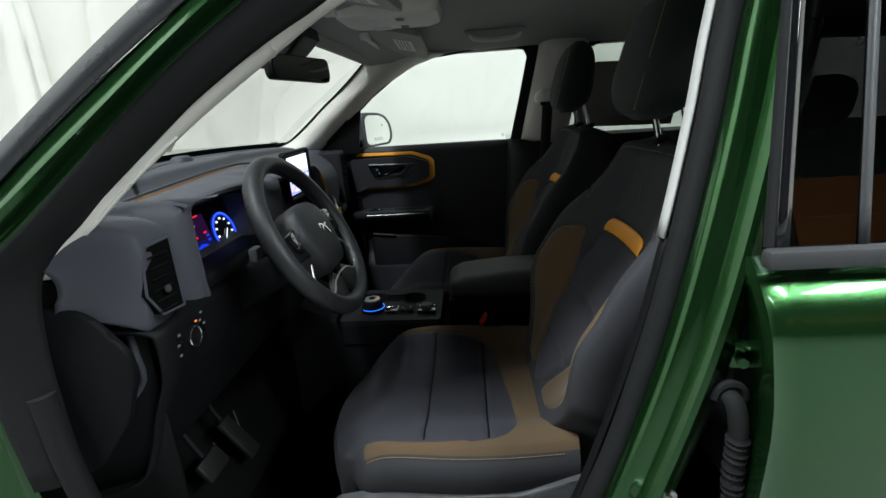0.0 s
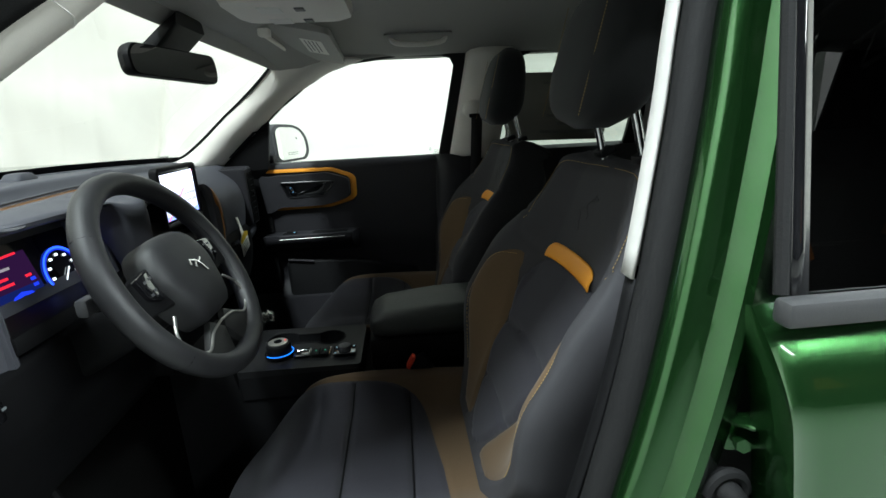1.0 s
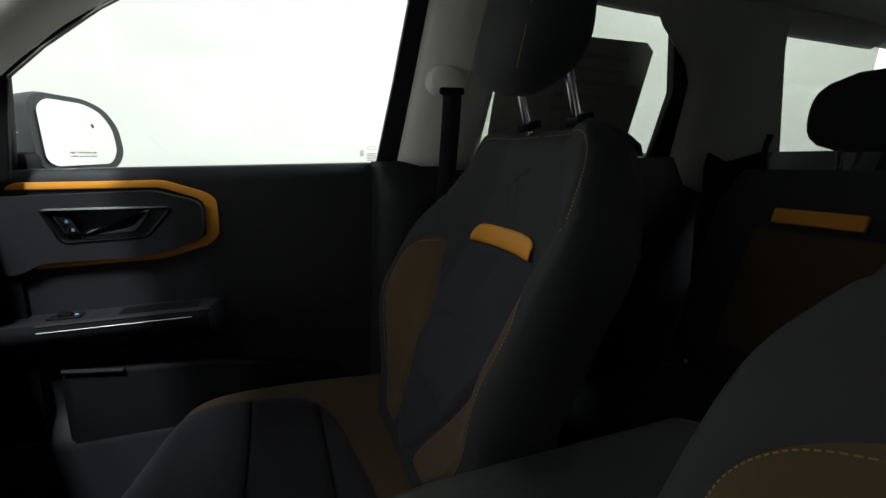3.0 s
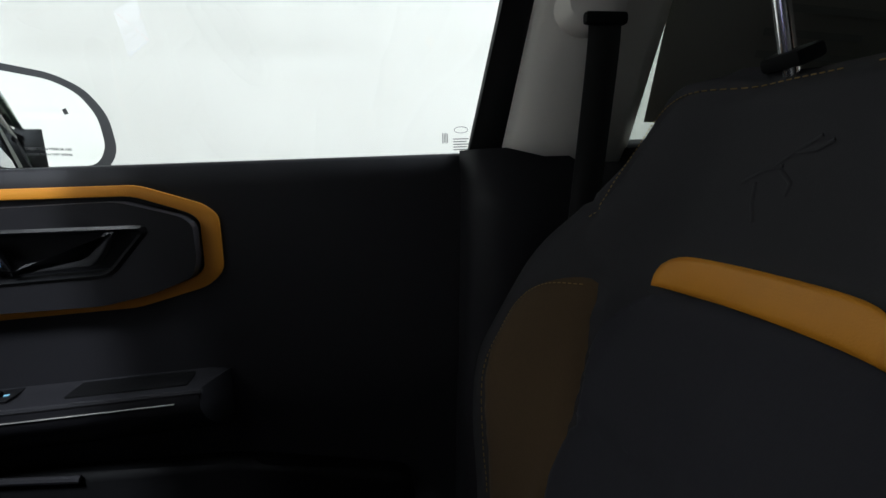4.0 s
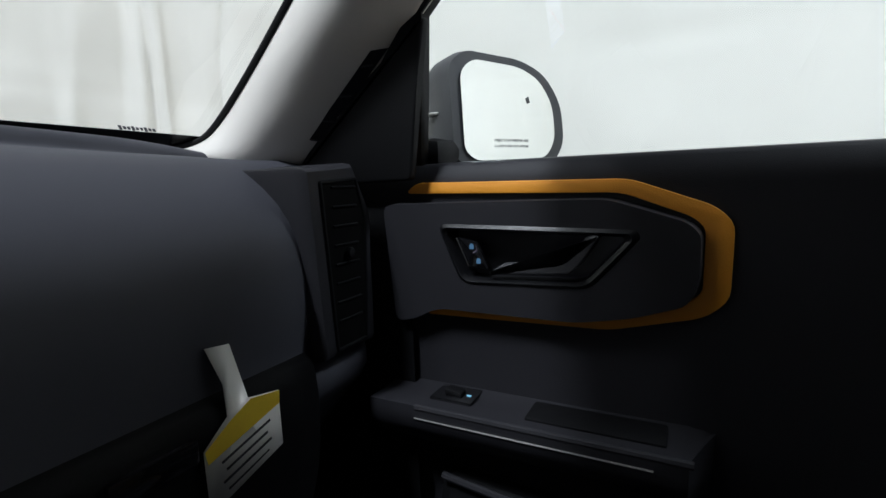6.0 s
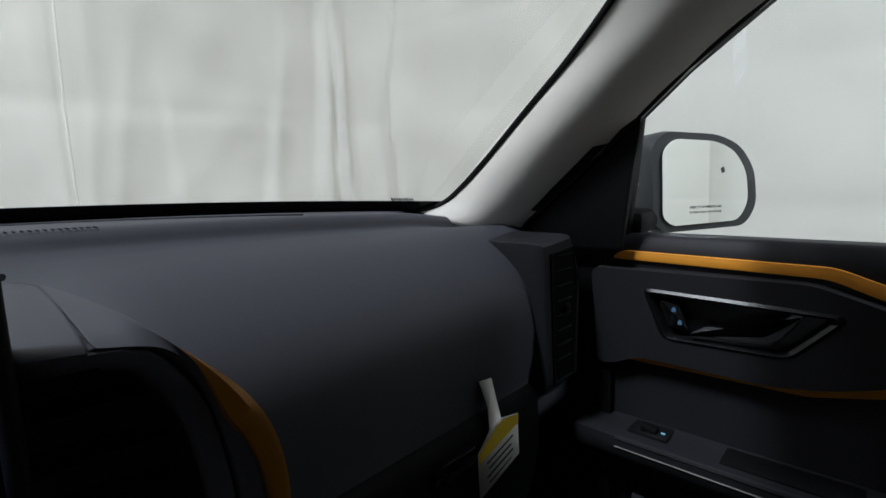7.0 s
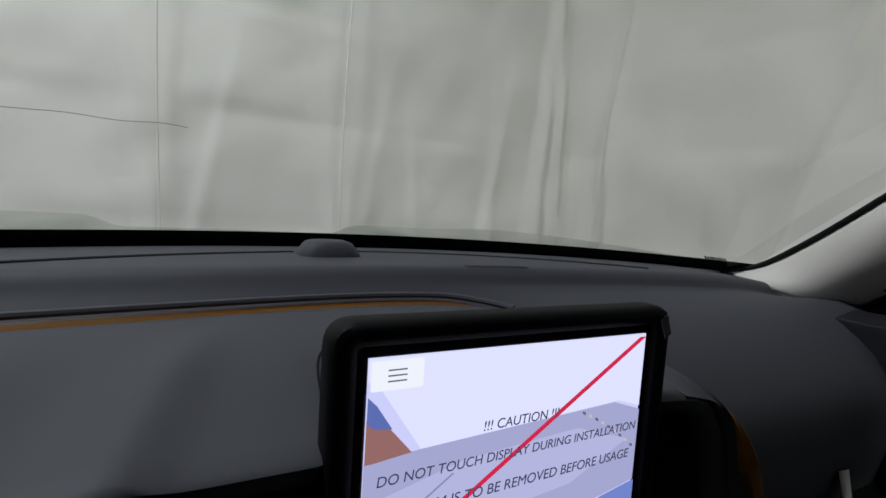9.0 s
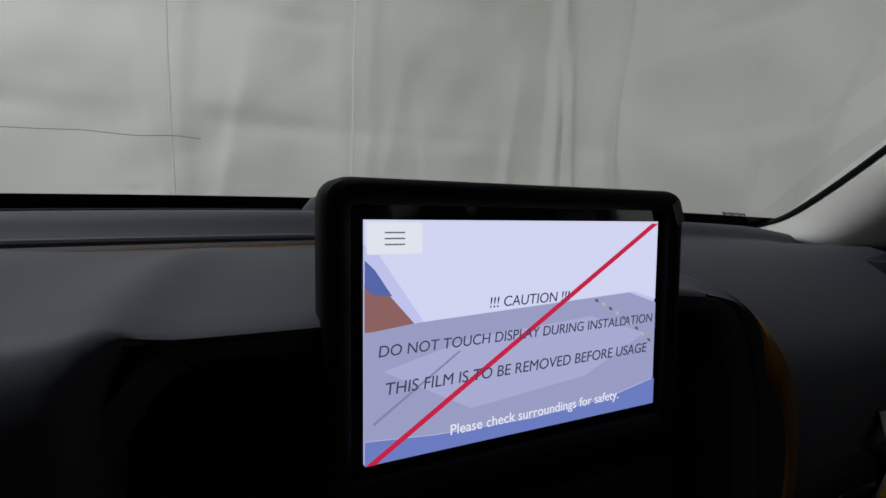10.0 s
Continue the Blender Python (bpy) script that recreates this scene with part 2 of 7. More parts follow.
# ---- the hall round the car ----
def drape(name, plan, top, label, folds=9, deep=0.05, seed=0, pleats=()):
    """A hanging white cloth along a line on plan, from the floor to its top edge, with soft fanning folds and creases."""
    pts = [Vector(p) for p in plan]
    run = [0.0]
    for p, q in zip(pts, pts[1:]):
        run.append(run[-1] + (q - p).length)
    n, m = int(run[-1] / 0.026), 110
    rows = []
    base = []
    for i in range(n + 1):
        s = run[-1] * i / n
        k = max(j for j in range(len(pts) - 1) if run[j] <= s + 1e-9)
        d = (pts[k + 1] - pts[k]).normalized()
        base.append((s, pts[k] + d * (s - run[k]), Vector((-d.y, d.x))))
    for j in range(m + 1):
        z = top * j / m
        row = []
        for s, p, side in base:
            slow = noise.noise((s * 0.45, z * 0.10, seed))
            fan = s + 0.22 * noise.noise((s * 0.5, z * 0.35, seed + 5))
            amount = 0.35 + 0.9 * max(0.0, noise.noise((s * 0.42, 0.3, seed + 13)) + 0.25)
            f = abs(noise.noise((fan * folds / 3.0, z * 0.14, seed + 9))) ** 1.3 * amount
            thin = abs(noise.noise((fan * folds / 1.1, z * 0.3, seed + 19))) * amount
            crease = noise.noise((s * 2.2 + z * 1.3, z * 1.9 - s * 0.7, seed + 3))
            sag = noise.noise((s * 0.8, z * 2.2, seed + 7))
            drag = s + 0.30 * z * noise.noise((s * 0.55, 0.7, seed + 31))
            fine = (1 - abs(noise.noise((drag * 4.2, z * 0.75, seed + 23))) * 2.4)
            fine = max(0.0, fine) ** 3 * (0.35 + 0.65 * smoothstep(2.6, 0.8, z))
            calm = 1 - 0.75 * smoothstep(6.95, 7.45, s)
            flat = 0.07 + 0.40 * smoothstep(4.9, 5.4, s)
            dd = deep * calm * (2.0 * slow + flat * (1.5 * f + 0.22 * thin + 0.27 * fine) + 0.50 * crease + 0.46 * sag + 0.20 * noise.noise((s * 4.6 - z * 2.0, z * 4.0 + s, seed + 41)))
            dd += 0.011 * sum(math.exp(-(((z - zk - 0.02 * noise.noise((s * 0.7, zk, 4.0))) / 0.035) ** 2)) for zk in (0.62, 1.18, 1.74, 2.30, 2.86)) * (0.4 + noise.noise((s * 1.3, z, 8.0)))
            for s0, lean, depth, wide, zmax in pleats:
                e = s - s0 - lean * z + 0.03 * noise.noise((z * 1.3, s0, 2.0))
                if -0.1 < e < 4 * wide:
                    dd -= depth * smoothstep(-0.035, 0.02, e) * math.exp(-max(0.0, e) / wide) * smoothstep(zmax, zmax - 1.2, z)
            q = p + side * dd
            row.append((q.x, q.y, z + 0.002))
        rows.append(row)
    return tagged(part(name, sheet(rows), CURTAIN, smooth=180), label, "curtain", kind="structure")


floor_bm = sheet([[(x, y, -0.01) for x in (-9, 0, 9)] for y in (-12, 0, 9)])
tagged(part("floor", floor_bm, CONCRETE), "grey concrete hall floor under the car", "floor", kind="structure")
WALL_Y, WALL_X = 3.15, 2.35
turn = [(WALL_X - 0.4 + 0.4 * math.sin(a), WALL_Y - 0.4 + 0.4 * math.cos(a)) for a in [math.pi / 2 * k / 8 for k in range(9)]]
# pleats: where along the cloth, lean, depth, width, top
rnd = random.Random(4)
PLEATS = [(6.40, 0.36, 0.075, 0.35, 2.3)]
PLEATS += [(s0 + rnd.uniform(-0.03, 0.03), rnd.uniform(-0.10, 0.14), rnd.uniform(0.014, 0.034), rnd.uniform(0.05, 0.13), rnd.uniform(2.2, 4.2)) for s0 in (4.42, 4.68, 4.92)]
PLEATS += [(s0 + rnd.uniform(-0.03, 0.03), rnd.uniform(-0.08, 0.10), rnd.uniform(0.030, 0.060), rnd.uniform(0.05, 0.11), rnd.uniform(2.6, 4.2)) for s0 in (5.06, 5.20, 5.34, 5.48, 5.64, 5.80)]
# puckers beside the two sewn seams
for base in (2.985, 3.855):
    PLEATS += [(base + sg * (0.06 + 0.07 * k), sg * rnd.uniform(-0.22, -0.08), 0.015 - 0.002 * k, 0.07, 2.5 - 0.15 * k) for k in range(4) for sg in (-1, 1)]
drape("wall_front", [(-3.3, WALL_Y), *turn, (WALL_X, -6), (-3.3, -6)], 4.2, "white cloth drape hanging in soft folds round the car", 9, 0.05, 1, PLEATS)
hall_bm = sheet([[(-7.5, y, z) for y in (-9, 0, 8)] for z in (0, 3, 6)])
thick(tagged(part("wall_hall", hall_bm, DARKHALL), "dark sheet-metal wall of the hall beside the booth", "wall", kind="structure"), 0.1)
back_bm = sheet([[(x, 8, z) for x in (-8, 0, 8)] for z in (0, 3, 6)])
thick(tagged(part("wall_hall_front", back_bm, DARKHALL), "dark sheet-metal wall of the hall", "wall", kind="structure"), 0.1)
rear_bm = sheet([[(x, -9, z) for x in (-8, 0, 8)] for z in (0, 3, 6)])
thick(tagged(part("wall_hall_rear", rear_bm, DARKHALL), "dark sheet-metal wall of the hall", "wall", kind="structure"), 0.1)
side_bm = sheet([[(7.5, y, z) for y in (-9, 0, 8)] for z in (0, 3, 6)])
thick(tagged(part("wall_hall_side", side_bm, DARKHALL), "dark sheet-metal wall of the hall", "wall", kind="structure"), 0.1)
tagged(part("ceiling", rbox((0, -0.5, 6.05), (16, 18, 0.1), 0), DARKHALL, smooth=0), "dark hall roof", "ceiling", kind="structure")
for k in range(8):
    beam = thing("roof_beam", "dark steel roof beam under the hall roof", "beam", "roof beams")
    part("flange", rbox((0, -8 + 2 * k, 5.92), (15.4, 0.10, 0.05), 0.01), TRUSS, beam)
    part("lower_flange", rbox((0, -8 + 2 * k, 5.45), (15.4, 0.10, 0.05), 0.01), TRUSS, beam)
    for i in range(-7, 8):
        part("web_bar", tube([(i - 0.5, -8 + 2 * k, 5.44), (i, -8 + 2 * k, 5.91)], 0.02, 6), TRUSS, beam)


def added_lamp(x, y, z, watts, sx=1.2, sy=0.35, tilt=0):
    """An added panel lamp out of view: a housing, a bright diffuser, two cables, and its light."""
    lamp = thing("unseen_lamp", "white hanging panel lamp, lit, added out of view to light the booth", "lamp", "panel lamps over the booth")
    part("housing", rbox((x, y, z + 0.05), (sx + 0.06, sy + 0.06, 0.07), 0.01), GREYPLASTIC, lamp)
    part("diffuser", rbox((x, y, z + 0.008), (sx, sy, 0.012), 0.003), LAMPGLOW, lamp)
    for k in (-0.4, 0.4):
        part("cable", tube([(x + k * sx, y, z + 0.08), (x + k * sx, y, 6.0)], 0.006, 6), RUBBER, lamp)
    data = bpy.data.lights.new("lamp_light", "AREA")
    data.shape, data.size, data.size_y, data.energy, data.color = "RECTANGLE", sx, sy, watts, (0.925, 0.985, 1.035)
    light = new("lamp_light", data)
    light.matrix_world = pose(x, y, z - 0.02)
    light.parent = lamp


# unseen lamps, placed and powered to give car and drapes their brightness
added_lamp(1.2, -2.5, 4.7, 165)
added_lamp(-1.9, 1.4, 5.2, 265)
added_lamp(1.0, -3.9, 5.2, 60)
added_lamp(-2.5, -3.0, 3.9, 250, 2.4, 0.5)
# extra unseen lamp that brightens the board for its reflection
added_lamp(-4.4, -6.2, 4.6, 35)
# fill added out of view to brighten the dash top on the driver's side
added_lamp(-1.5, 2.0, 5.2, 50)

board = thing("board", "orange-brown painted board hanging on the hall wall", "board")
part("panel", rbox((-7.38, -5.35, 2.75), (0.05, 1.6, 1.2), 0.01), BOARD, board)
for sy in (-0.6, 0.6):
    part("bracket", rbox((-7.40, -5.35 + sy, 3.36), (0.06, 0.05, 0.05), 0.008), TRUSS, board)

# ---- the car's shell ----
# lean of the side windows: inner face of the passenger side at height z
SIDE = lambda z: 0.735 - 0.249 * (z - 1.245)


def seg(z0, z1, zs):
    return [z0 + (z1 - z0) * i / zs for i in range(zs + 1)]


shell = thing("car_body", "dark metallic green car body with black trim", "car", kind="structure")

# bonnet, with a raised shoulder on either side of a shallow middle
HOOD_X = -0.07


def hood_z(x, y):
    q = abs(x - HOOD_X)
    z = 1.239 + 0.026 * smoothstep(0.255, 0.335, q) + 0.005 * smoothstep(0.55, 0.80, q)
    z += 0.012 * (1 - min(1.0, ((y - 1.5) / 0.5) ** 2))
    z -= 0.22 * smoothstep(1.82, 2.1, y) ** 1.6
    z -= 0.12 * smoothstep(0.84, 0.93, q)
    return z


hood_rows = [[(x * 0.0205 + HOOD_X, y, hood_z(x * 0.0205 + HOOD_X, y)) for x, y in [(x, 1.17 - 0.30 * (x * 0.0205 + HOOD_X) ** 2 + (0.93 + 0.30 * (x * 0.0205 + HOOD_X) ** 2) * j / 40) for x in range(-38, 46)]] for j in range(41)]
thick(part("bonnet", sheet(hood_rows), GREEN, shell, "dark green metallic bonnet reflecting white drapes"), 0.012)
cowl_rows = [[(x * 0.08, 1.13 - 0.30 * (x * 0.08) ** 2 + dy, z) for x in range(-9, 10)] for dy, z in ((-0.035, 1.245), (0.015, 1.248), (0.06, 1.241), (0.11, 1.21))]
thick(part("cowl", sheet(cowl_rows), PLASTIC, shell, "black plastic cowl under the windscreen"), 0.01)


# windscreen: a bowed pane between its foot and its head
def ws(u, v):
    """u: -1..1 across, v: 0..1 up."""
    x = u * (0.68 - 0.05 * v)
    y0, y1 = 1.086 - 0.30 * x * x, 0.582 - 0.21 * x * x
    z0, z1 = 1.274 - 0.035 * x * x, 1.616 - 0.09 * x * x
    return Vector((x, y0 + (y1 - y0) * v, z0 + (z1 - z0) * v + 0.018 * math.sin(math.pi * v)))


windscreen = thing("windscreen", "bowed clear windscreen with a black printed border", "window", kind="structure")
part("pane", sheet([[ws(i / 12 - 1, j / 14) for i in range(25)] for j in range(15)]), SCREENGLASS, windscreen)
inside = Vector((0, -0.004, -0.004))
for name, us, vs in (("foot_border", (-1, 1), (0.0, 0.092)), ("head_border", (-1, 1), (0.955, 1.0))):
    part(name, sheet([[ws(us[0] + (us[1] - us[0]) * i / 30, vs[0] + (vs[1] - vs[0]) * j / 2) + inside for i in range(31)] for j in range(3)]), FRIT, windscreen)
part("side_border", sheet([[ws(-0.950 - 0.025 * i, j / 20) + inside for i in range(3)] for j in range(21)]), FRIT, windscreen)

# roof skin and headliner
HEAD_Y0, HEAD_Y1 = 0.50, -1.75


def liner(u, y):
    x = u * 0.66
    front = smoothstep(0.2, 0.55, y)
    z = 1.672 - 0.085 * abs(u) ** 3.2 - 0.055 * front - 0.05 * smoothstep(-1.0, -1.8, y)
    return Vector((x, y - 0.20 * x * x * front, z))


lin_rows = [[liner(i / 14 - 1, HEAD_Y0 + 0.07 + (HEAD_Y1 - HEAD_Y0 - 0.07) * j / 30) for i in range(29)] for j in range(31)]
headliner = tagged(part("headliner", sheet(lin_rows), HEADLINER), "pale grey woven headliner under the car's roof", "headliner", kind="structure")
thick(headliner, 0.012, 1)
head_rows = [[ws(i / 14 - 1, 0.952) + inside * 2 + (liner(i / 14 - 1, HEAD_Y0 + 0.06) + Vector((0, 0, 0.004)) - ws(i / 14 - 1, 0.952) - inside * 2) * (k / 4) for i in range(29)] for k in range(5)]
thick(tagged(part("header", sheet(head_rows), HEADLINER), "pale grey header trim over the windscreen", "header trim", kind="structure"), 0.004, 0)
roof_rows = [[liner(i / 14 - 1, HEAD_Y0 + 0.09 + (HEAD_Y1 - HEAD_Y0 - 0.2) * j / 20) * 1.0 + Vector((0.03 * (i / 14 - 1), 0, 0.05)) for i in range(29)] for j in range(21)]
thick(part("roof", sheet(roof_rows), GREEN, shell), 0.01, 1)


# passenger-side pillar trim beside the windscreen
def strip(a, b, bulge, n=24, m=8, way=(0, 0, 0)):
    """A bowed strip between the curves a and b."""
    pa, pb = spline(a, n), spline(b, n)
    w = Vector(way)
    return sheet([[p + (q - p) * (k / m) + w * (bulge * math.sin(math.pi * k / m)) for k in range(m + 1)] for p, q in zip(pa, pb)])


glass_edge = [(0.637, 0.944, 1.270), (0.656, 0.920, 1.277), (0.662, 0.885, 1.295), (0.657, 0.815, 1.346), (0.650, 0.735, 1.412), (0.637, 0.664, 1.465), (0.612, 0.592, 1.519), (0.578, 0.51, 1.588)]
door_edge = [(0.70, 0.80, 1.225), (0.705, 0.72, 1.285), (0.698, 0.60, 1.388), (0.675, 0.47, 1.486), (0.655, 0.33, 1.560), (0.645, 0.20, 1.592)]
p_trim = thing("a_pillar_passenger", "pale grey moulded pillar trim beside the windscreen", "pillar trim", kind="structure")
ga, gb = spline(glass_edge, 36), spline(door_edge, 36)
rise = Vector((-0.78, -0.60, 0.1))
# a rounded moulding that stands up steeply from the glass
thick(part("cover", sheet([[p + (q - p) * (k / 12) + rise * (0.042 * math.sin(math.pi * (k / 12) ** 0.9)) for k in range(13)] for p, q in zip(ga, gb)]), TRIM, p_trim), 0.004, 0)
part("glass_seal", tube([p + Vector((-0.005, -0.003, 0.003)) for p in ga], 0.0042, 8), RUBBER, p_trim, "thin black seal along the glass")
on_trim = lambda i, k, d: ga[i] + (gb[i] - ga[i]) * k + rise * (0.042 * math.sin(math.pi * k**0.9) + d)
part("slot", sheet([[on_trim(i, 0.85 + 0.011 * k + 0.008 * (9 - i) * (i < 9), 0.0044) for k in range(10)] for i in range(6, 14)]), DOORSKIN, p_trim, "dark demister slot")
for i in (6, 8, 10, 12):
    part("slot_rib", tube([on_trim(i, 0.86 + 0.011 * k + 0.008 * (9 - i) * (i < 9), 0.0046) for k in range(7)], 0.0012, 6), GREYPLASTIC, p_trim)
# the rail over the passenger door and the rear door
rail_in = [(0.578, 0.50, 1.584), (0.60, 0.3, 1.628), (0.61, 0.0, 1.636), (0.61, -0.4, 1.636), (0.60, -0.9, 1.622), (0.58, -1.5, 1.59)]
rail_out = [(0.645, 0.21, 1.590), (0.645, 0.1, 1.594), (0.647, -0.06, 1.594), (0.647, -0.4, 1.59), (0.652, -0.75, 1.57), (0.655, -1.5, 1.54)]
thick(part("rail_cover", strip(rail_in, rail_out, 0.012, 30, 6, (-0.6, 0, -0.5)), HEADLINER, p_trim), 0.006, 1)
mir = lambda pts: [(-x, y, z) for x, y, z in pts]
d_trim = thing("a_pillar_driver", "pale grey moulded pillar trim with demister slots", "pillar trim", kind="structure")
drv_glass = [(-0.712, 0.790, 1.189), (-0.706, 0.760, 1.217), (-0.700, 0.722, 1.243), (-0.692, 0.683, 1.276), (-0.685, 0.650, 1.307), (-0.678, 0.616, 1.335), (-0.666, 0.553, 1.384), (-0.656, 0.490, 1.428), (-0.645, 0.421, 1.475), (-0.628, 0.358, 1.523), (-0.606, 0.27, 1.575)]
drv_seal = [(-0.737, 0.775, 1.190), (-0.732, 0.741, 1.235), (-0.728, 0.700, 1.269), (-0.723, 0.660, 1.306), (-0.719, 0.617, 1.340), (-0.711, 0.548, 1.395), (-0.707, 0.504, 1.428), (-0.697, 0.422, 1.481), (-0.683, 0.340, 1.527), (-0.660, 0.24, 1.58)]
thick(part("cover", strip(drv_glass, drv_seal, 0.012, 40, 10, (0.1, -0.8, -0.3)), TRIM, d_trim), 0.004, 1)
# demister slot at its foot: a raised edge round a hollow with ribs
foot_in, foot_out = spline(drv_glass, 40), spline(drv_seal, 40)
slot = [foot_in[i] + (foot_out[i] - foot_in[i]) * 0.60 + Vector((0.001, -0.011, -0.002)) for i in range(8, 23)]
part("slot_edge", tube([foot_in[22] + Vector((0, -0.004, 0)), *slot[::-1], foot_in[7] + (foot_out[7] - foot_in[7]) * 0.3 + Vector((0, -0.008, 0))], 0.0032, 8), TRIM, d_trim)
for i in (10, 13, 16, 19):
    p, q = foot_in[i] + Vector((0, -0.003, 0)), foot_in[i] + (foot_out[i] - foot_in[i]) * 0.5 + Vector((0, -0.010, -0.001))
    part("slot_rib", tube([p, q], 0.0016, 6), TRIM, d_trim)
part("slot_tab", tube([foot_in[7] + Vector((0.002, -0.005, 0.004)), foot_in[6] + (foot_out[6] - foot_in[6]) * 0.45 + Vector((0, -0.013, 0))], 0.0045, 8, 0.6), PAPER, d_trim)
ji = min(range(41), key=lambda i: abs(foot_in[i].z - 1.473))
part("trim_joint", tube([foot_in[ji] + (foot_out[ji] - foot_in[ji]) * (k / 8) + Vector((0.1, -0.8, -0.3)) * (0.0125 * math.sin(math.pi * k / 8)) for k in range(9)], 0.0009, 5), PAPER, d_trim)
thick(part("rail_cover", strip(mir(rail_in), [(-0.660, 0.235, 1.582), *mir(rail_out)[1:]], 0.012, 30, 6, (0.6, 0, -0.5)), HEADLINER, d_trim), 0.006, 1)

# driver's door opening: the rubber seal all round
opening = [(-0.675, -0.205, 1.56), (-0.690, -0.178, 1.45), (-0.710, -0.158, 1.348), (-0.738, -0.122, 1.192), (-0.752, -0.085, 1.04), (-0.757, -0.030, 0.85),
           (-0.757, 0.06, 0.62), (-0.757, 0.18, 0.50), (-0.757, 0.42, 0.47), (-0.757, 0.66, 0.52), (-0.757, 0.765, 0.70), (-0.757, 0.79, 0.86), (-0.757, 0.80, 1.02),
           (-0.752, 0.782, 1.12), (-0.742, 0.738, 1.205), (-0.712, 0.635, 1.322), (-0.678, 0.485, 1.437), (-0.662, 0.385, 1.497), (-0.652, 0.2, 1.585), (-0.655, -0.05, 1.607)]
low = [(-0.66, -0.30, 1.605)] + [(x - (0.012 if z > 0.7 else 0), y, z) for x, y, z in opening[:13]]
part("door_seal", tube(spline(low, 110), 0.0185, 12, 1.0, (1, 0, 0)), RUBBER, shell, "thick black rubber door seal")
seal_in = [(-0.752, 0.790, 0.86), (-0.750, 0.790, 1.02), (-0.745, 0.786, 1.12), *drv_seal[:-1], (-0.66, 0.2, 1.598), (-0.65, -0.3, 1.625)]
seal_out = [(-0.785, 0.845, 0.86), (-0.79, 0.850, 1.02), (-0.795, 0.840, 1.14), (-0.801, 0.816, 1.205), (-0.782, 0.730, 1.280), (-0.768, 0.662, 1.340), (-0.750, 0.584, 1.409), (-0.734, 0.501, 1.475), (-0.719, 0.412, 1.535), (-0.702, 0.320, 1.600), (-0.685, 0.2, 1.635), (-0.68, -0.3, 1.655)]
thick(part("pillar_seal", strip(seal_in, seal_out, 0.016, 50, 8, (-0.6, -0.6, 0.2)), RUBBER, shell, "broad black rubber seal along the front pillar"), 0.004, 1)


# driver's door opening: painted flange outside the seal, front pillar and black moulding
fl_in = spline([Vector(p) + Vector((0.002, 0.002, 0.0)) for p in [(-0.785, 0.845, 0.45), *seal_out]], 60)
fl_mid = spline([(-0.80, 0.90, 0.45), (-0.80, 0.90, 0.86), (-0.806, 0.90, 1.02), (-0.812, 0.885, 1.15), (-0.812, 0.850, 1.225), (-0.796, 0.755, 1.295), (-0.781, 0.675, 1.358), (-0.766, 0.592, 1.424), (-0.752, 0.505, 1.492), (-0.738, 0.415, 1.556), (-0.722, 0.325, 1.612), (-0.705, 0.2, 1.645), (-0.69, -0.3, 1.66)], 60)
fl_out = spline([(-0.84, 1.10, 0.45), (-0.84, 1.12, 0.86), (-0.84, 1.12, 1.02), (-0.83, 1.00, 1.17), (-0.806, 0.885, 1.238), (-0.787, 0.785, 1.305), (-0.773, 0.702, 1.371), (-0.757, 0.612, 1.440), (-0.744, 0.525, 1.504), (-0.731, 0.435, 1.566), (-0.716, 0.345, 1.622), (-0.70, 0.21, 1.655), (-0.68, -0.3, 1.672)], 60)
thick(part("front_pillar", sheet([list(t) for t in zip(fl_in, [a + (b - a) * 0.5 + Vector((0.012, 0, 0)) for a, b in zip(fl_in, fl_mid)], fl_mid, fl_out)]), GREEN, shell, "green painted pillar beside the door opening"), 0.006)
mo_in = spline([(-0.812, 0.930, 1.195), (-0.800, 0.824, 1.270), (-0.784, 0.738, 1.341), (-0.767, 0.647, 1.416), (-0.754, 0.565, 1.477), (-0.741, 0.479, 1.536), (-0.727, 0.391, 1.598), (-0.715, 0.29, 1.64)], 40)
mo_out = spline([(-0.790, 0.945, 1.235), (-0.774, 0.838, 1.310), (-0.758, 0.750, 1.382), (-0.750, 0.707, 1.416), (-0.736, 0.623, 1.483), (-0.722, 0.543, 1.544), (-0.708, 0.450, 1.608), (-0.695, 0.35, 1.655)], 40)
thick(part("pillar_moulding", sheet([[a, a + (b - a) * 0.3 + Vector((-0.008, 0.003, 0.004)), a + (b - a) * 0.7 + Vector((-0.008, 0.003, 0.006)), b, b + Vector((0.05, 0.02, -0.01))] for a, b in zip(mo_in, mo_out)]), surface("scuffed_moulding", (0.035, 0.035, 0.038), 0.28, 0, 0.1, 500, 0.3, 14, spec=0.6), shell, "scuffed glossy dark grey moulding beside the windscreen"), 0.004)
thick(part("fender", sheet([[(-0.84 + 0.0 * z, y, z) for y in (1.08, 1.4, 2.0)] + [(-0.80, 2.0, z)] for z in (0.45, 0.9, 1.05, 1.12)]), GREEN, shell), 0.006)

# sill and floor of the cabin
part("sill", rbox((-0.74, 0.25, 0.40), (0.16, 1.5, 0.14), 0.03), GREEN, shell)
part("sill", rbox((0.755, -0.5, 0.44), (0.10, 3.0, 0.20), 0.03), GREEN, shell)
part("floor_pan", rbox((0, -0.4, 0.395), (1.4, 3.1, 0.03), 0.01), GREEN, shell)
part("firewall_lining", sheet([[(x, 0.965, z) for x in (-0.70, 0.0, 0.72)] for z in (0.42, 0.8, 1.20)]), CARPET, shell, "black firewall lining")
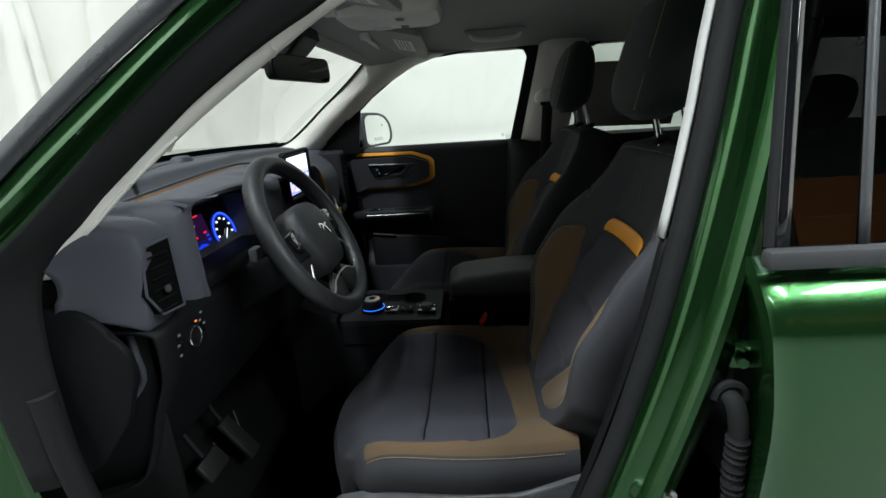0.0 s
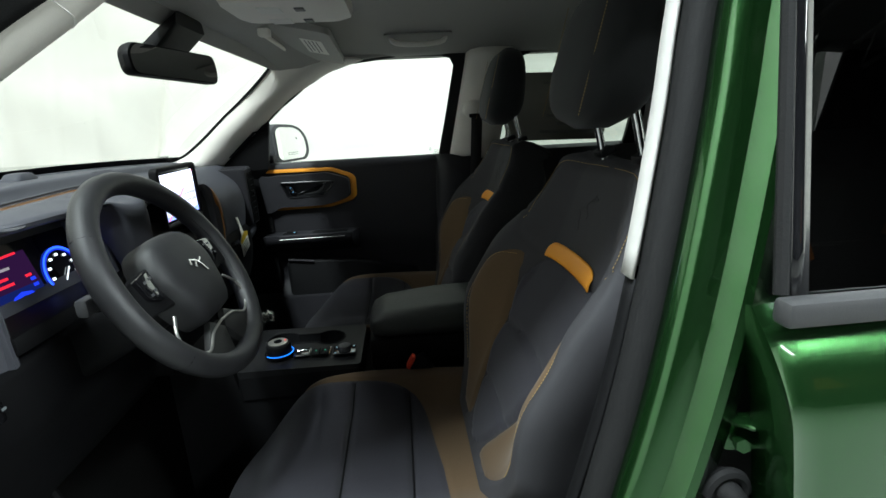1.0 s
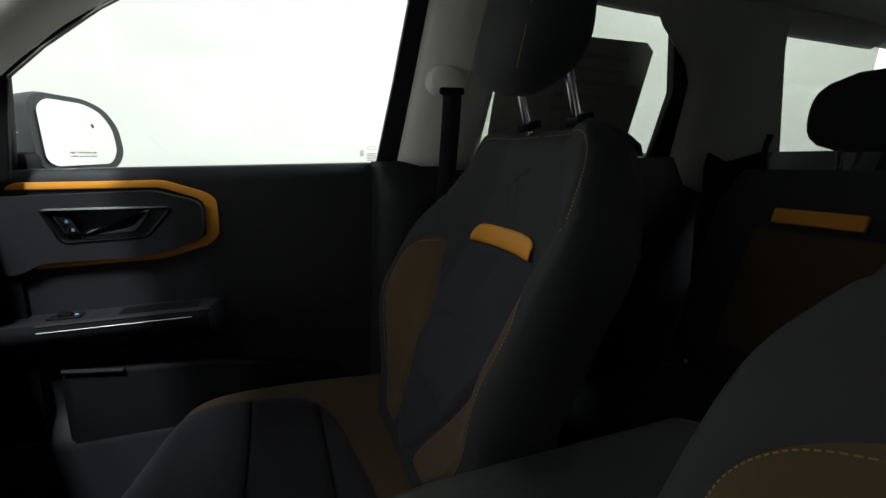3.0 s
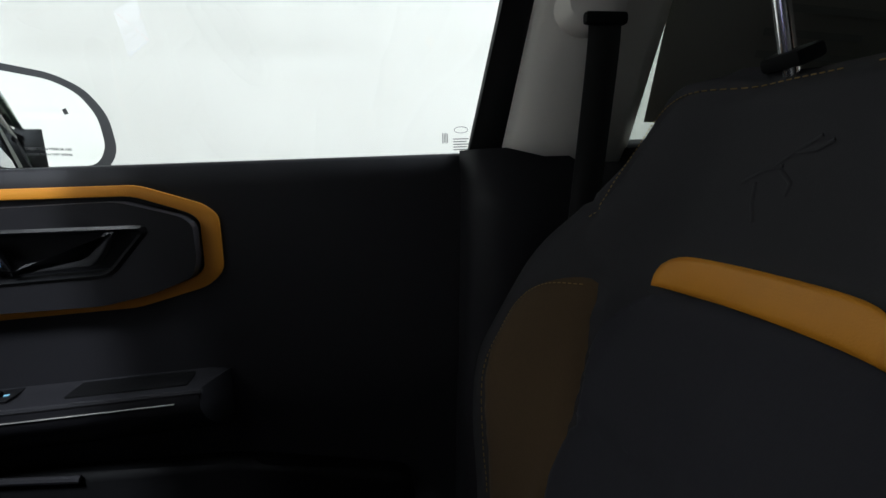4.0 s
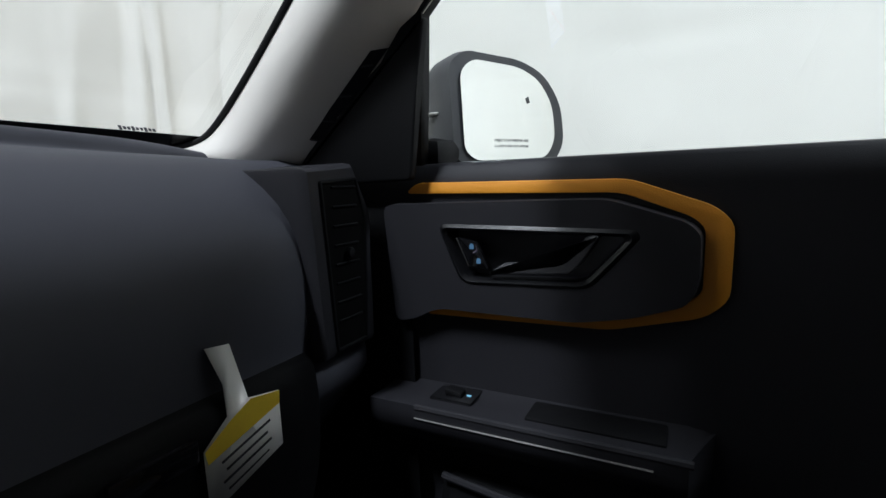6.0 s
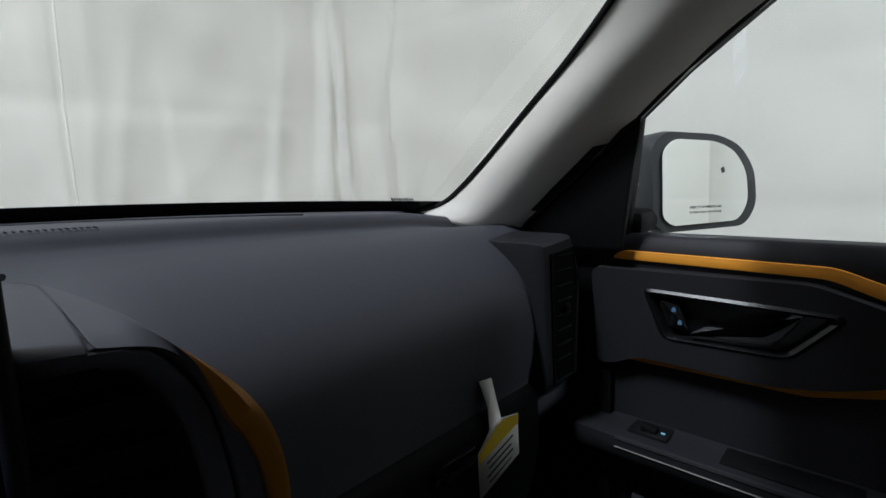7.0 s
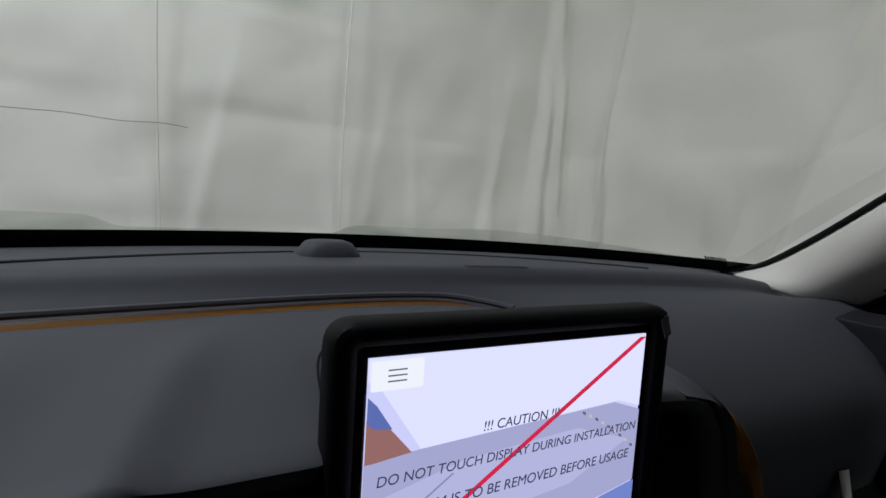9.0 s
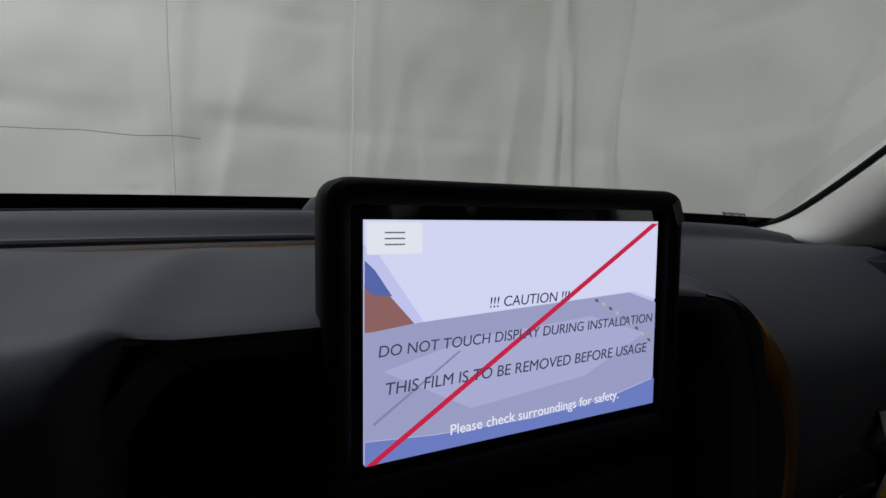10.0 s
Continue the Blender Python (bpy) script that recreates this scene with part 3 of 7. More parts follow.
part("kick_panel", sheet([[(0.716, y, z) for y in (0.63, 0.80, 0.975)] for z in (0.42, 0.8, 1.19)]), PLASTIC, shell, "black plastic kick panel")
part("sill_trim", rbox((0.695, -0.35, 0.485), (0.03, 2.4, 0.15), 0.008), PLASTIC, shell, "black plastic sill trim")
part("sill_plate", rbox((-0.70, 0.25, 0.478), (0.10, 1.1, 0.012), 0.004), PLASTIC, shell)
tagged(part("cabin_floor", sheet([[(x, y, 0.42) for x in (-0.68, 0, 0.72)] for y in (-1.9, -0.6, 0.5, 0.75)] + [[(x, 1.0, 0.62) for x in (-0.68, 0, 0.72)], [(x, 1.08, 1.05) for x in (-0.68, 0, 0.72)]]), CARPET), "black carpeted car floor", "carpet", kind="structure")

# middle pillar on the driver's side: trim, flange and painted face
MID = [(0.45, -0.757, 0.10), (0.70, -0.757, 0.02), (0.85, -0.757, -0.030), (1.04, -0.752, -0.085), (1.192, -0.738, -0.122), (1.348, -0.710, -0.158), (1.45, -0.690, -0.178), (1.62, -0.66, -0.215)]
mid = spline([(x, y, z) for z, x, y in MID], 40)
b_pillar = thing("b_pillar_driver", "green painted middle door pillar with pale trim inside", "pillar", kind="structure")
b_pillar.location = (-0.008, 0.008, 0.014)


def along_mid(offsets, z0=0.0, z1=9.0):
    return [[p + Vector((dx, dy, 0)) for dx, dy in offsets] for p in mid if z0 <= p.z <= z1]


thick(part("painted_face", sheet(along_mid([(-0.020, -0.012), (-0.032, -0.012), (-0.042, -0.016), (-0.048, -0.024), (-0.048, -0.034), (-0.050, -0.042), (-0.060, -0.047), (-0.068, -0.052), (-0.070, -0.060), (-0.064, -0.070), (-0.056, -0.085), (-0.042, -0.098), (0.0, -0.12), (0.03, -0.14)])), GREEN, b_pillar), 0.003)
thick(part("pillar_cover", sheet(along_mid([(0.060, -0.085), (0.050, -0.018), (0.040, 0.004), (0.028, 0.012), (0.006, 0.012)], 1.186, 1.9)), surface("grey_pillar_cover", (0.46, 0.45, 0.43), 0.62, 0, 0.3, 900, 0.06, 6), b_pillar, "pale grey pillar trim"), 0.004)
thick(part("lower_cover", sheet(along_mid([(0.061, -0.09), (0.050, -0.026), (0.040, -0.004), (0.028, 0.006), (0.006, 0.008)], 0.4, 1.20)), PLASTIC, b_pillar, "black lower pillar trim"), 0.004)

# door striker
striker = thing("door_striker", "galvanised steel door striker bolted to the pillar", "door striker")
part("plate", slab(rounded([(-0.02, -0.035), (0.02, -0.035), (0.024, 0.03), (-0.012, 0.036)], 0.012), 0.004, frame_of((-0.822, -0.092, 0.845), (0.2, -1, 0), (0, 0, 1)), 0.001), STEEL, striker)
for dz in (-0.012, 0.012):
    part("bar", tube(spline([(-0.83, -0.088, 0.845 + dz), (-0.85, -0.070, 0.845 + dz), (-0.852, -0.06, 0.845 + dz), (-0.855, -0.052, 0.845 + dz * 0.4)], 8), 0.004, 8), STEEL, striker)
for dz in (-0.022, 0.022):
    part("bolt", disc((-0.826, -0.1, 0.845 + dz), 0.007, 0.006, (-1, 0.2, 0), 6), STEEL, striker)
# rubber boot with the door's cables
boot = thing("cable_boot", "black ribbed rubber cable boot between pillar and rear door", "rubber boot")
boot.location = (-0.012, 0.018, 0.010)
line = spline([(-0.800, -0.178, 1.018), (-0.822, -0.184, 1.012), (-0.830, -0.188, 0.985), (-0.829, -0.19, 0.95), (-0.826, -0.192, 0.90), (-0.826, -0.200, 0.85), (-0.83, -0.215, 0.80)], 60)
part("hose", tube(line, lambda s: 0.015 if s < 0.08 else (0.0115 if s < 0.42 else 0.0125 + 0.0022 * math.sin(s * 150)), 14, 1.0, (1, 0, 0)), RUBBER, boot)
part("collar", tube(spline([(-0.812 + 0.0 * a, -0.183 + 0.018 * math.cos(a), 1.012 + 0.02 * math.sin(a)) for a in [0.2 * k for k in range(17)]], 30), 0.006, 8, 1, (1, 0, 0)), RUBBER, boot)

# ---- rear door on the driver's side, shut ----
rear_door = thing("rear_door", "shut dark green rear car door with tinted glass", "car door", kind="structure")


def door_skin(s, z):
    """s: metres behind the door's front edge."""
    front = -0.170 - 0.02 * smoothstep(1.2, 1.0, z) + 0.0 * z
    x = -0.866 + 0.042 * (max(0.0, z - 1.115) / 0.085) ** 2 + 0.030 * smoothstep(1.02, 0.6, z) - 0.004 * math.sin((z - 0.6) * 5)
    return Vector((x, front - s, z))


edge = [(0.045, 0.0, 0.012), (0.012, -0.002, 0.006), (-0.004, 0.0, 0.004), (0.0, 0.012, 0.0), (0.0, 0.03, 0.0), (0.0, 0.3, 0), (0.0, 0.6, 0), (0.0, 1.05, 0)]
skin_rows = []
for z in seg(0.42, 1.08, 16) + seg(1.09, 1.199, 16):
    row = []
    for dx, s, _ in edge:
        p = door_skin(s, z)
        row.append((p.x + dx, p.y, p.z))
    skin_rows.append(row)
top_row = [(p[0] + 0.008, p[1], 1.207) for p in skin_rows[-1]]
skin_rows += [top_row, [(p[0] + 0.02, p[1], 1.206) for p in top_row]]
thick(part("outer_skin", sheet(skin_rows), GREEN, rear_door), 0.003)
part("belt_moulding", rbox((-0.856, -0.695, 1.216), (0.020, 1.06, 0.022), 0.005, pose(0, 0, 0, 0, 0, 0)), MOULDING, rear_door, "satin grey belt moulding")
win_x = lambda z: -0.845 + 0.249 * (z - 1.22)
def win_rows(y0, y1, dx, z0=1.22, z1=1.60, lean=0.035):
    return [[(win_x(z) + dx, y - lean * (z - 1.22) / 0.38, z) for y in (y0, (y0 + y1) / 2, y1)] for z in seg(z0, z1, 8)]
thick(part("front_moulding", sheet(win_rows(-0.180, -0.194, -0.004, lean=0.03)), GLOSSBLACK, rear_door, "gloss black window pillar strip"), 0.01)
part("pane", sheet(win_rows(-0.194, -0.95, 0.0)), DARKGLASS, rear_door, "dark tinted door glass")
thick(part("divider", sheet(win_rows(-0.268, -0.278, -0.003, lean=0.02)), MOULDING, rear_door), 0.006)
part("edge_seal", tube([(win_x(z) + 0.002, -0.176 - 0.035 * (z - 1.22) / 0.38, z) for z in seg(1.225, 1.60, 12)], 0.006, 8, 1, (1, 0, 0)), RUBBER, rear_door)
thick(part("frame_top", sheet([[(win_x(z), y, z) for y in (-0.2, -0.6, -1.25)] for z in (1.59, 1.60, 1.63)]), GLOSSBLACK, rear_door), 0.01)
thick(part("inner_panel", sheet([[(-0.72, y, z) for y in (-0.24, -0.6, -1.2)] for z in (0.45, 0.8, 1.22)]), DOORSKIN, rear_door), 0.02)
zc = 1.076
hinge = part("hinge", slab(rounded([(-0.028, -0.016), (0.010, -0.019), (0.024, 0.0), (0.022, 0.021), (-0.014, 0.018)], 0.008), 0.006, frame_of((-0.812, -0.176, zc), (0.25, 1, -0.1), (0, 0, 1)), 0.001), GREEN, rear_door, "green painted door hinge")
part("arm", rbox((-0.818, -0.188, zc + 0.016), (0.03, 0.04, 0.006), 0.003, pose(0, 0, 0, 8, 12, 20)), GREEN, hinge)
part("bolt", disc((-0.820, -0.178, zc - 0.006), 0.007, 0.010, (-1, 0.3, 0.1), 6), GREEN, hinge)

# quarter behind it
thick(part("rear_quarter", sheet([[(-0.86, y, z) for y in (-1.25, -1.6, -2.0)] for z in (0.45, 0.9, 1.22)]), GREEN, shell), 0.006)

# ---- passenger door ----
p_door = thing("passenger_door", "shut front passenger door with black trim and an orange accent strip", "car door", kind="structure")


def p_panel(y, z):
    """Inner face of the passenger door."""
    x = 0.7255 + 0.010 * smoothstep(1.215, 1.245, z)
    x += 0.03 * smoothstep(0.33, 0.36, y) * smoothstep(0.62, 0.60, y) * smoothstep(1.085, 1.095, z) * smoothstep(1.185, 1.175, z)
    x += 0.018 * smoothstep(0.95, 0.80, z) - 0.035 * smoothstep(0.78, 0.70, z) * smoothstep(0.0, 0.1, y)
    return Vector((x, y, z))


rows = []
for z in seg(0.48, 1.236, 84):
    rows.append([p_panel(-0.02 - 0.04 * smoothstep(0.9, 1.2, z) + (0.86 + 0.04 * smoothstep(0.9, 1.2, z)) * i / 60, z) for i in range(61)])
rows.append([p + Vector((0.004, 0, 0.004)) for p in rows[-1]])
rows.append([p + Vector((0.022, 0, 0.002)) for p in rows[-1]])
thick(part("trim_panel", sheet(rows), DOORSKIN, p_door), 0.008, -1)

# raised pod behind the handle, its front end cut back
pod_out = rounded([(-0.66, 1.195), (-0.40, 1.198), (-0.33, 1.176), (-0.318, 1.165), (-0.318, 1.12), (-0.326, 1.098), (-0.375, 1.081), (-0.43, 1.071), (-0.59, 1.072), (-0.625, 1.055), (-0.648, 1.052)], 0.014)

# orange band round the pod
so = rounded([(-0.636, 1.203), (-0.620, 1.2155), (-0.384, 1.2130), (-0.310, 1.186), (-0.294, 1.171), (-0.295, 1.099), (-0.315, 1.081), (-0.40, 1.060), (-0.612, 1.057), (-0.602, 1.067), (-0.40, 1.0735), (-0.328, 1.095), (-0.3175, 1.105), (-0.317, 1.166), (-0.328, 1.176), (-0.39, 1.1995)], 0.012, 3)
so = [(u, v + 0.003) for u, v in so]
part("accent_strip", slab(so, 0.006, FACE_X(0.7265), 0.0012), ORANGE, p_door, "orange accent strip round the handle")
# handle recess
bezel = rounded([(-0.585, 1.172), (-0.374, 1.168), (-0.370, 1.160), (-0.416, 1.108), (-0.557, 1.105)], 0.012)
inner = rounded([(-0.576, 1.165), (-0.386, 1.161), (-0.384, 1.156), (-0.422, 1.114), (-0.550, 1.111)], 0.010)
m_face = FACE_X(0.7040)
bz = bmesh.new()
vo = [bz.verts.new((u, v, 0.0)) for u, v in bezel]
vm = [bz.verts.new(((u + p) / 2, (v + q) / 2, 0.003)) for (u, v), (p, q) in zip(bezel, inner)]
vi = [bz.verts.new((u, v, -0.001)) for u, v in inner]
vd = [bz.verts.new((u * 0.97 - 0.014, v * 0.97 + 0.034, -0.024)) for u, v in inner]
for a, b in ((vo, vm), (vm, vi), (vi, vd)):
    for i in range(len(a)):
        bz.faces.new((a[i - 1], a[i], b[i], b[i - 1]))
bz.faces.new(vd)
bmesh.ops.transform(bz, matrix=m_face, verts=bz.verts)
# the pod's face, pierced for the bowl, and its flanks
pf = bmesh.new()
loops = [[pf.verts.new((u, v, 0.0)) for u, v in pod_in] for pod_in in ([(u * 0.985 - 0.0075, v * 0.985 + 0.0171) for u, v in pod_out], bezel)]
for lp in loops:
    for i in range(len(lp)):
        pf.edges.new((lp[i - 1], lp[i]))
bmesh.ops.triangle_fill(pf, use_beauty=True, edges=pf.edges[:])
low_loop = [pf.verts.new((u, v, -0.022)) for u, v in pod_out]
for i in range(len(low_loop)):
    pf.faces.new((loops[0][i - 1], loops[0][i], low_loop[i], low_loop[i - 1]))
bmesh.ops.transform(pf, matrix=m_face, verts=pf.verts)
part("handle_pod", pf, DOORSKIN, p_door, "raised handle surround", 30)
part("handle_bowl", bz, surface("satin_black_bowl", (0.006, 0.006, 0.007), 0.32, 0, 0.1, 900), p_door, "dark recessed handle bowl")
part("lever", slab(rounded([(-0.524, 1.118), (-0.506, 1.130), (-0.448, 1.133), (-0.438, 1.138), (-0.418, 1.162), (-0.406, 1.162), (-0.424, 1.134), (-0.436, 1.122)], 0.004), 0.012, FACE_X(0.712), 0.003), GREYPLASTIC, p_door, "satin grey door lever")
part("lock_switch", slab(rounded([(-0.562, 1.158), (-0.538, 1.152), (-0.524, 1.121), (-0.548, 1.123)], 0.004), 0.006, FACE_X(0.713), 0.002), GLOSSBLACK, p_door)
for y, z in ((0.544, 1.147), (0.536, 1.131)):
    part("lock_mark", slab([(-0.0024 - y, -0.003 + z), (0.0024 - y, -0.003 + z), (0.0024 - y, 0.001 + z), (0.0012 - y, 0.003 + z), (-0.0012 - y, 0.003 + z), (-0.0024 - y, 0.001 + z)], 0.0006, FACE_X(0.7067)), glow("lock_mark_light", (0.25, 0.55, 0.9), 0.25), p_door)
part("switch_edge", tube([(0.706, 0.562, 1.156), (0.706, 0.548, 1.125)], 0.0012, 6), CHROME, p_door)
# armrest ledge with a highlight laid along its edge, window switch and pull pocket
arm_rows = []
for s in seg(0.0, 1.0, 30):
    y = 0.66 - 0.36 * s
    d = 0.070 * smoothstep(1.0, 0.93, s)
    arm_rows.append([(0.735, y, 0.975), (0.728 - d * 0.35, y, 0.968), (0.728 - d * 0.8, y, 0.970), (0.728 - d * 0.95, y, 0.970), (0.731 - d, y, 0.962), (0.732 - d, y, 0.945), (0.735 - d * 0.8, y, 0.925), (0.74, y, 0.88)])
part("armrest", sheet(arm_rows), DOORSKIN, p_door, "padded door armrest")
part("armrest_edge", tube([(0.664, 0.60 - 0.28 * k / 10, 0.967) for k in range(11)], 0.004, 8), DOORSKIN, p_door)
# thin silver rod that stands for the highlight on the ledge
part("armrest_highlight", tube([(0.6605, 0.600 - 0.248 * k / 10, 0.9555) for k in range(11)], 0.0011, 6), SATIN, p_door)
part("switch_plate", rbox((0.705, 0.567, 0.9705), (0.040, 0.052, 0.004), 0.0015), GLOSSBLACK, p_door)
part("window_switch", rbox((0.703, 0.568, 0.975), (0.016, 0.022, 0.008), 0.003, pose(0, 0, 0, 12, 0, 0)), PLASTIC, p_door)
part("switch_light", rbox((0.702, 0.550, 0.9734), (0.003, 0.005, 0.0008), 0), glow("switch_light", (0.3, 0.7, 0.95), 0.8), p_door)
# black slab in place of a hollow: the pull cup's shade as colour
part("pull_cup_shade", rbox((0.703, 0.410, 0.9700), (0.046, 0.135, 0.004), 0.0015), PLASTIC, p_door)
part("map_pocket", slab(rounded([(-0.60, 0.56), (-0.08, 0.58), (-0.06, 0.78), (-0.30, 0.84), (-0.60, 0.86)], 0.03), 0.035, FACE_X(0.745), 0.012), PLASTIC, p_door)
part("pocket_edge", tube([(0.706, 0.59 - 0.1 * k / 4, 0.862 - 0.003 * k) for k in range(5)], 0.005, 8), DOORSKIN, p_door)
# window frame: a black surround with the opening cut through it
inner_w = [(0.618, 1.239), (0.600, 1.33), (0.588, 1.396), (0.53, 1.443), (0.437, 1.506), (0.35, 1.553), (0.266, 1.578), (0.10, 1.594), (-0.055, 1.592), (-0.088, 1.584), (-0.100, 1.560), (-0.072, 1.411), (-0.036, 1.238)]
outer_w = [(0.80, 1.238), (0.72, 1.30), (0.62, 1.392), (0.55, 1.455), (0.45, 1.518), (0.36, 1.565), (0.27, 1.592), (0.10, 1.608), (-0.07, 1.608), (-0.150, 1.602), (-0.172, 1.562), (-0.144, 1.41), (-0.110, 1.238)]
fr_rows = [[(SIDE(z) + dx, y, z) for (y, z), dx in ((o, -0.012), (((o[0] + w[0]) / 2, (o[1] + w[1]) / 2), -0.014), (w, -0.006), (w, 0.012))] for o, w in zip(outer_w, inner_w)]
thick(part("window_frame", sheet(fr_rows), RUBBER, p_door, "black window surround"), 0.004, 1)
part("sail_cover", slab(rounded([(-0.80, 1.218), (-0.612, 1.222), (-0.597, 1.33), (-0.587, 1.395), (-0.72, 1.30)], 0.006), 0.012, FACE_X(0.705), 0.004), PLASTIC, p_door, "black corner cover by the mirror")
glass_poly = bmesh.new()
glass_poly.faces.new([glass_poly.verts.new((SIDE(z) + 0.010, y, z)) for y, z in inner_w])
part("pane", glass_poly, GLASS, p_door, "clear door glass")
for k in range(5):
    part("print_line", slab([(0.012, 1.2545 + 0.0036 * k), (0.034 - 0.003 * (k % 2), 1.2545 + 0.0036 * k), (0.034 - 0.003 * (k % 2), 1.2557 + 0.0036 * k), (0.012, 1.2557 + 0.0036 * k)], 0.0004, frame_of((SIDE(1.262) + 0.008, -0.004, -0.009), (0, -1, 0), (0, 0, 1))), GREYPLASTIC, p_door)
part("print_mark", tube([(SIDE(1.275) + 0.0085, -0.027 - 0.0095 * math.cos(a), 1.2725 + 0.0042 * math.sin(a)) for a in [2 * math.pi * k / 24 for k in range(24)]], 0.0004, 5, 1, (1, 0, 0), True), GREYPLASTIC, p_door)
for k in range(4):
    part("print_mark", rbox((SIDE(1.265) + 0.0085, -0.0015 - 0.0022 * k, 1.262), (0.0006, 0.0010, 0.014 - 0.002 * (k % 2)), 0), GREYPLASTIC, p_door)

# door mirror outside
d_mirror = thing("door_mirror", "black car door mirror showing the white drapes", "mirror")
mo = [(0.0, 0.0), (-0.004, 0.108), (0.018, 0.126), (0.095, 0.122), (0.135, 0.106), (0.162, 0.07), (0.168, 0.02), (0.148, -0.010), (0.02, -0.014)]
mdir = Vector((0.85, -0.53, 0.0))
m_base = frame_of((0.800, 0.612, 1.250), mdir, (0, 0.02, 1))
outer_ring = rounded([(u * 1.10 + 0.010 * (u > 0.09), v * 1.05 + 0.004 * (v > 0.05)) for u, v in mo], 0.02, 4)
centre = Vector((0.078, 0.056))
rings = []
for sc, w in ((1.0, 0.010), (1.03, -0.004), (1.02, -0.04), (0.92, -0.075), (0.68, -0.10), (0.3, -0.112)):
    rings.append([m_base @ Vector((centre.x + (u - centre.x) * sc, centre.y + (v - centre.y) * sc, w)) for u, v in outer_ring])
part("housing", loft(rings), surface("mirror_shell_plastic", (0.035, 0.036, 0.04), 0.5, 0, 0.2, 600, 0.12, 8), d_mirror, "dark grey mirror housing")
gl = [(centre.x + (u - centre.x) * 0.82, centre.y + (v - centre.y) * 0.86) for u, v in outer_ring]
part("mirror_glass", slab(gl, 0.003, m_base @ pose(0, 0, 0.0105, 0, 0, 0)), MIRROR, d_mirror, "mirror glass")
for k, (text, wide) in enumerate((("OBJECTS IN MIRROR ARE", 0.060), ("CLOSER THAN THEY APPEAR", 0.060))):
    lettering("mirror_text", text, m_base @ pose(0.062, 0.0205 - 0.0075 * k, 0.0137), wide, GREYPLASTIC, d_mirror)
part("warning_mark", slab([(0.118, 0.080), (0.123, 0.083), (0.126, 0.075), (0.121, 0.073)], 0.0004, m_base @ pose(0, 0, 0.0137)), GREYPLASTIC, d_mirror)
part("stalk", rbox((0.795, 0.635, 1.255), (0.10, 0.07, 0.035), 0.012), PLASTIC, d_mirror)
part("groove", rbox(m_base @ Vector((-0.004, 0.06, -0.03)), (0.012, 0.05, 0.004), 0.001), SATIN, d_mirror)

# ---- middle pillar, passenger side, with belt ----
pb = thing("b_pillar_passenger", "grey trimmed middle pillar with a belt guide", "pillar", kind="structure")
rows = [[(SIDE(z) - 0.030 + dx, -0.098 - 0.066 * (z - 1.22) / 0.36 + dy, z) for dx, dy in ((0.02, 0.02), (0.0, 0.008), (-0.012, -0.02), (-0.016, -0.06), (-0.012, -0.10), (-0.006, -0.135), (0.02, -0.165))] for z in seg(1.222, 1.61, 10)]
thick(part("upper_cover", sheet(rows), TRIM, pb, "pale grey pillar trim"), 0.004)
rows = [[(0.70 + dx, -0.055 + 0.05 * (1.22 - z) + dy, z + 0.013 * smoothstep(1.15, 1.231, z) * (dy > -0.05)) for dx, dy in ((0.03, 0.03), (0.0, 0.012), (-0.014, -0.02), (-0.016, -0.07), (0.0, -0.14), (0.03, -0.18))] for z in seg(0.45, 1.231, 10)]
thick(part("lower_cover", sheet(rows), DOORSKIN, pb, "black lower pillar trim"), 0.004)
belt = thing("seat_belt", "black webbing seat belt hanging from the pillar guide", "seat belt")
part("guide", loft([[(x, -0.166 + 0.042 * math.cos(a) * k, 1.402 + 0.034 * math.sin(a) * k) for a in [2 * math.pi * i / 20 for i in range(20)]] for x, k in ((0.655, 0.9), (0.635, 1.0), (0.615, 0.85), (0.606, 0.5))]), TRIM, belt, "pale grey belt guide")
web = spline([(0.612, -0.172, 1.384), (0.616, -0.172, 1.35), (0.628, -0.170, 1.28), (0.650, -0.165, 1.15), (0.664, -0.155, 1.0), (0.668, -0.14, 0.6)], 24)
thick(part("webbing", sheet([[p + Vector((0, 0.020, 0)), p + Vector((-0.002, 0, 0)), p + Vector((0, -0.020, 0))] for p in web]), weave("belt_webbing", (0.012, 0.012, 0.012), 1500, 0.7), belt), 0.0015)
part("guide_mouth", rbox((0.607, -0.170, 1.380), (0.012, 0.052, 0.014), 0.004), PLASTIC, belt, "dark slot of the belt guide")
part("button", disc((0.645, -0.166, 1.160), 0.008, 0.004, (1, 0, 0)), PLASTIC, belt)

# ---- rear right window, its sticker, and the pillars behind ----
r_door = thing("rear_passenger_door", "shut rear passenger door with black trim", "car door", kind="structure")
wi = [(-0.255, 1.234), (-0.29, 1.40), (-0.34, 1.575), (-0.385, 1.592), (-0.72, 1.588), (-0.762, 1.570), (-0.808, 1.406), (-0.785, 1.230)]
wo = [(-0.20, 1.225), (-0.235, 1.40), (-0.29, 1.59), (-0.39, 1.605), (-0.70, 1.598), (-0.80, 1.565), (-0.87, 1.41), (-0.88, 1.222)]
rows = [[(SIDE(z) + dx, y, z) for (y, z), dx in ((o, -0.010), (w, -0.010), (w, 0.012))] for o, w in zip(wo, wi)]
thick(part("window_frame", sheet(rows), PLASTIC, r_door), 0.004, 1)
gp = bmesh.new()
gp.faces.new([gp.verts.new((SIDE(z) + 0.008, y, z)) for y, z in wi])
part("pane", gp, TINTGLASS, r_door, "grey tinted door glass")
rows = [[(0.735 + 0.0 * z, y, z) for y in (-0.20, -0.5, -0.95)] for z in (0.45, 0.9, 1.228)] + [[(0.75, y, 1.234) for y in (-0.20, -0.5, -0.95)]]
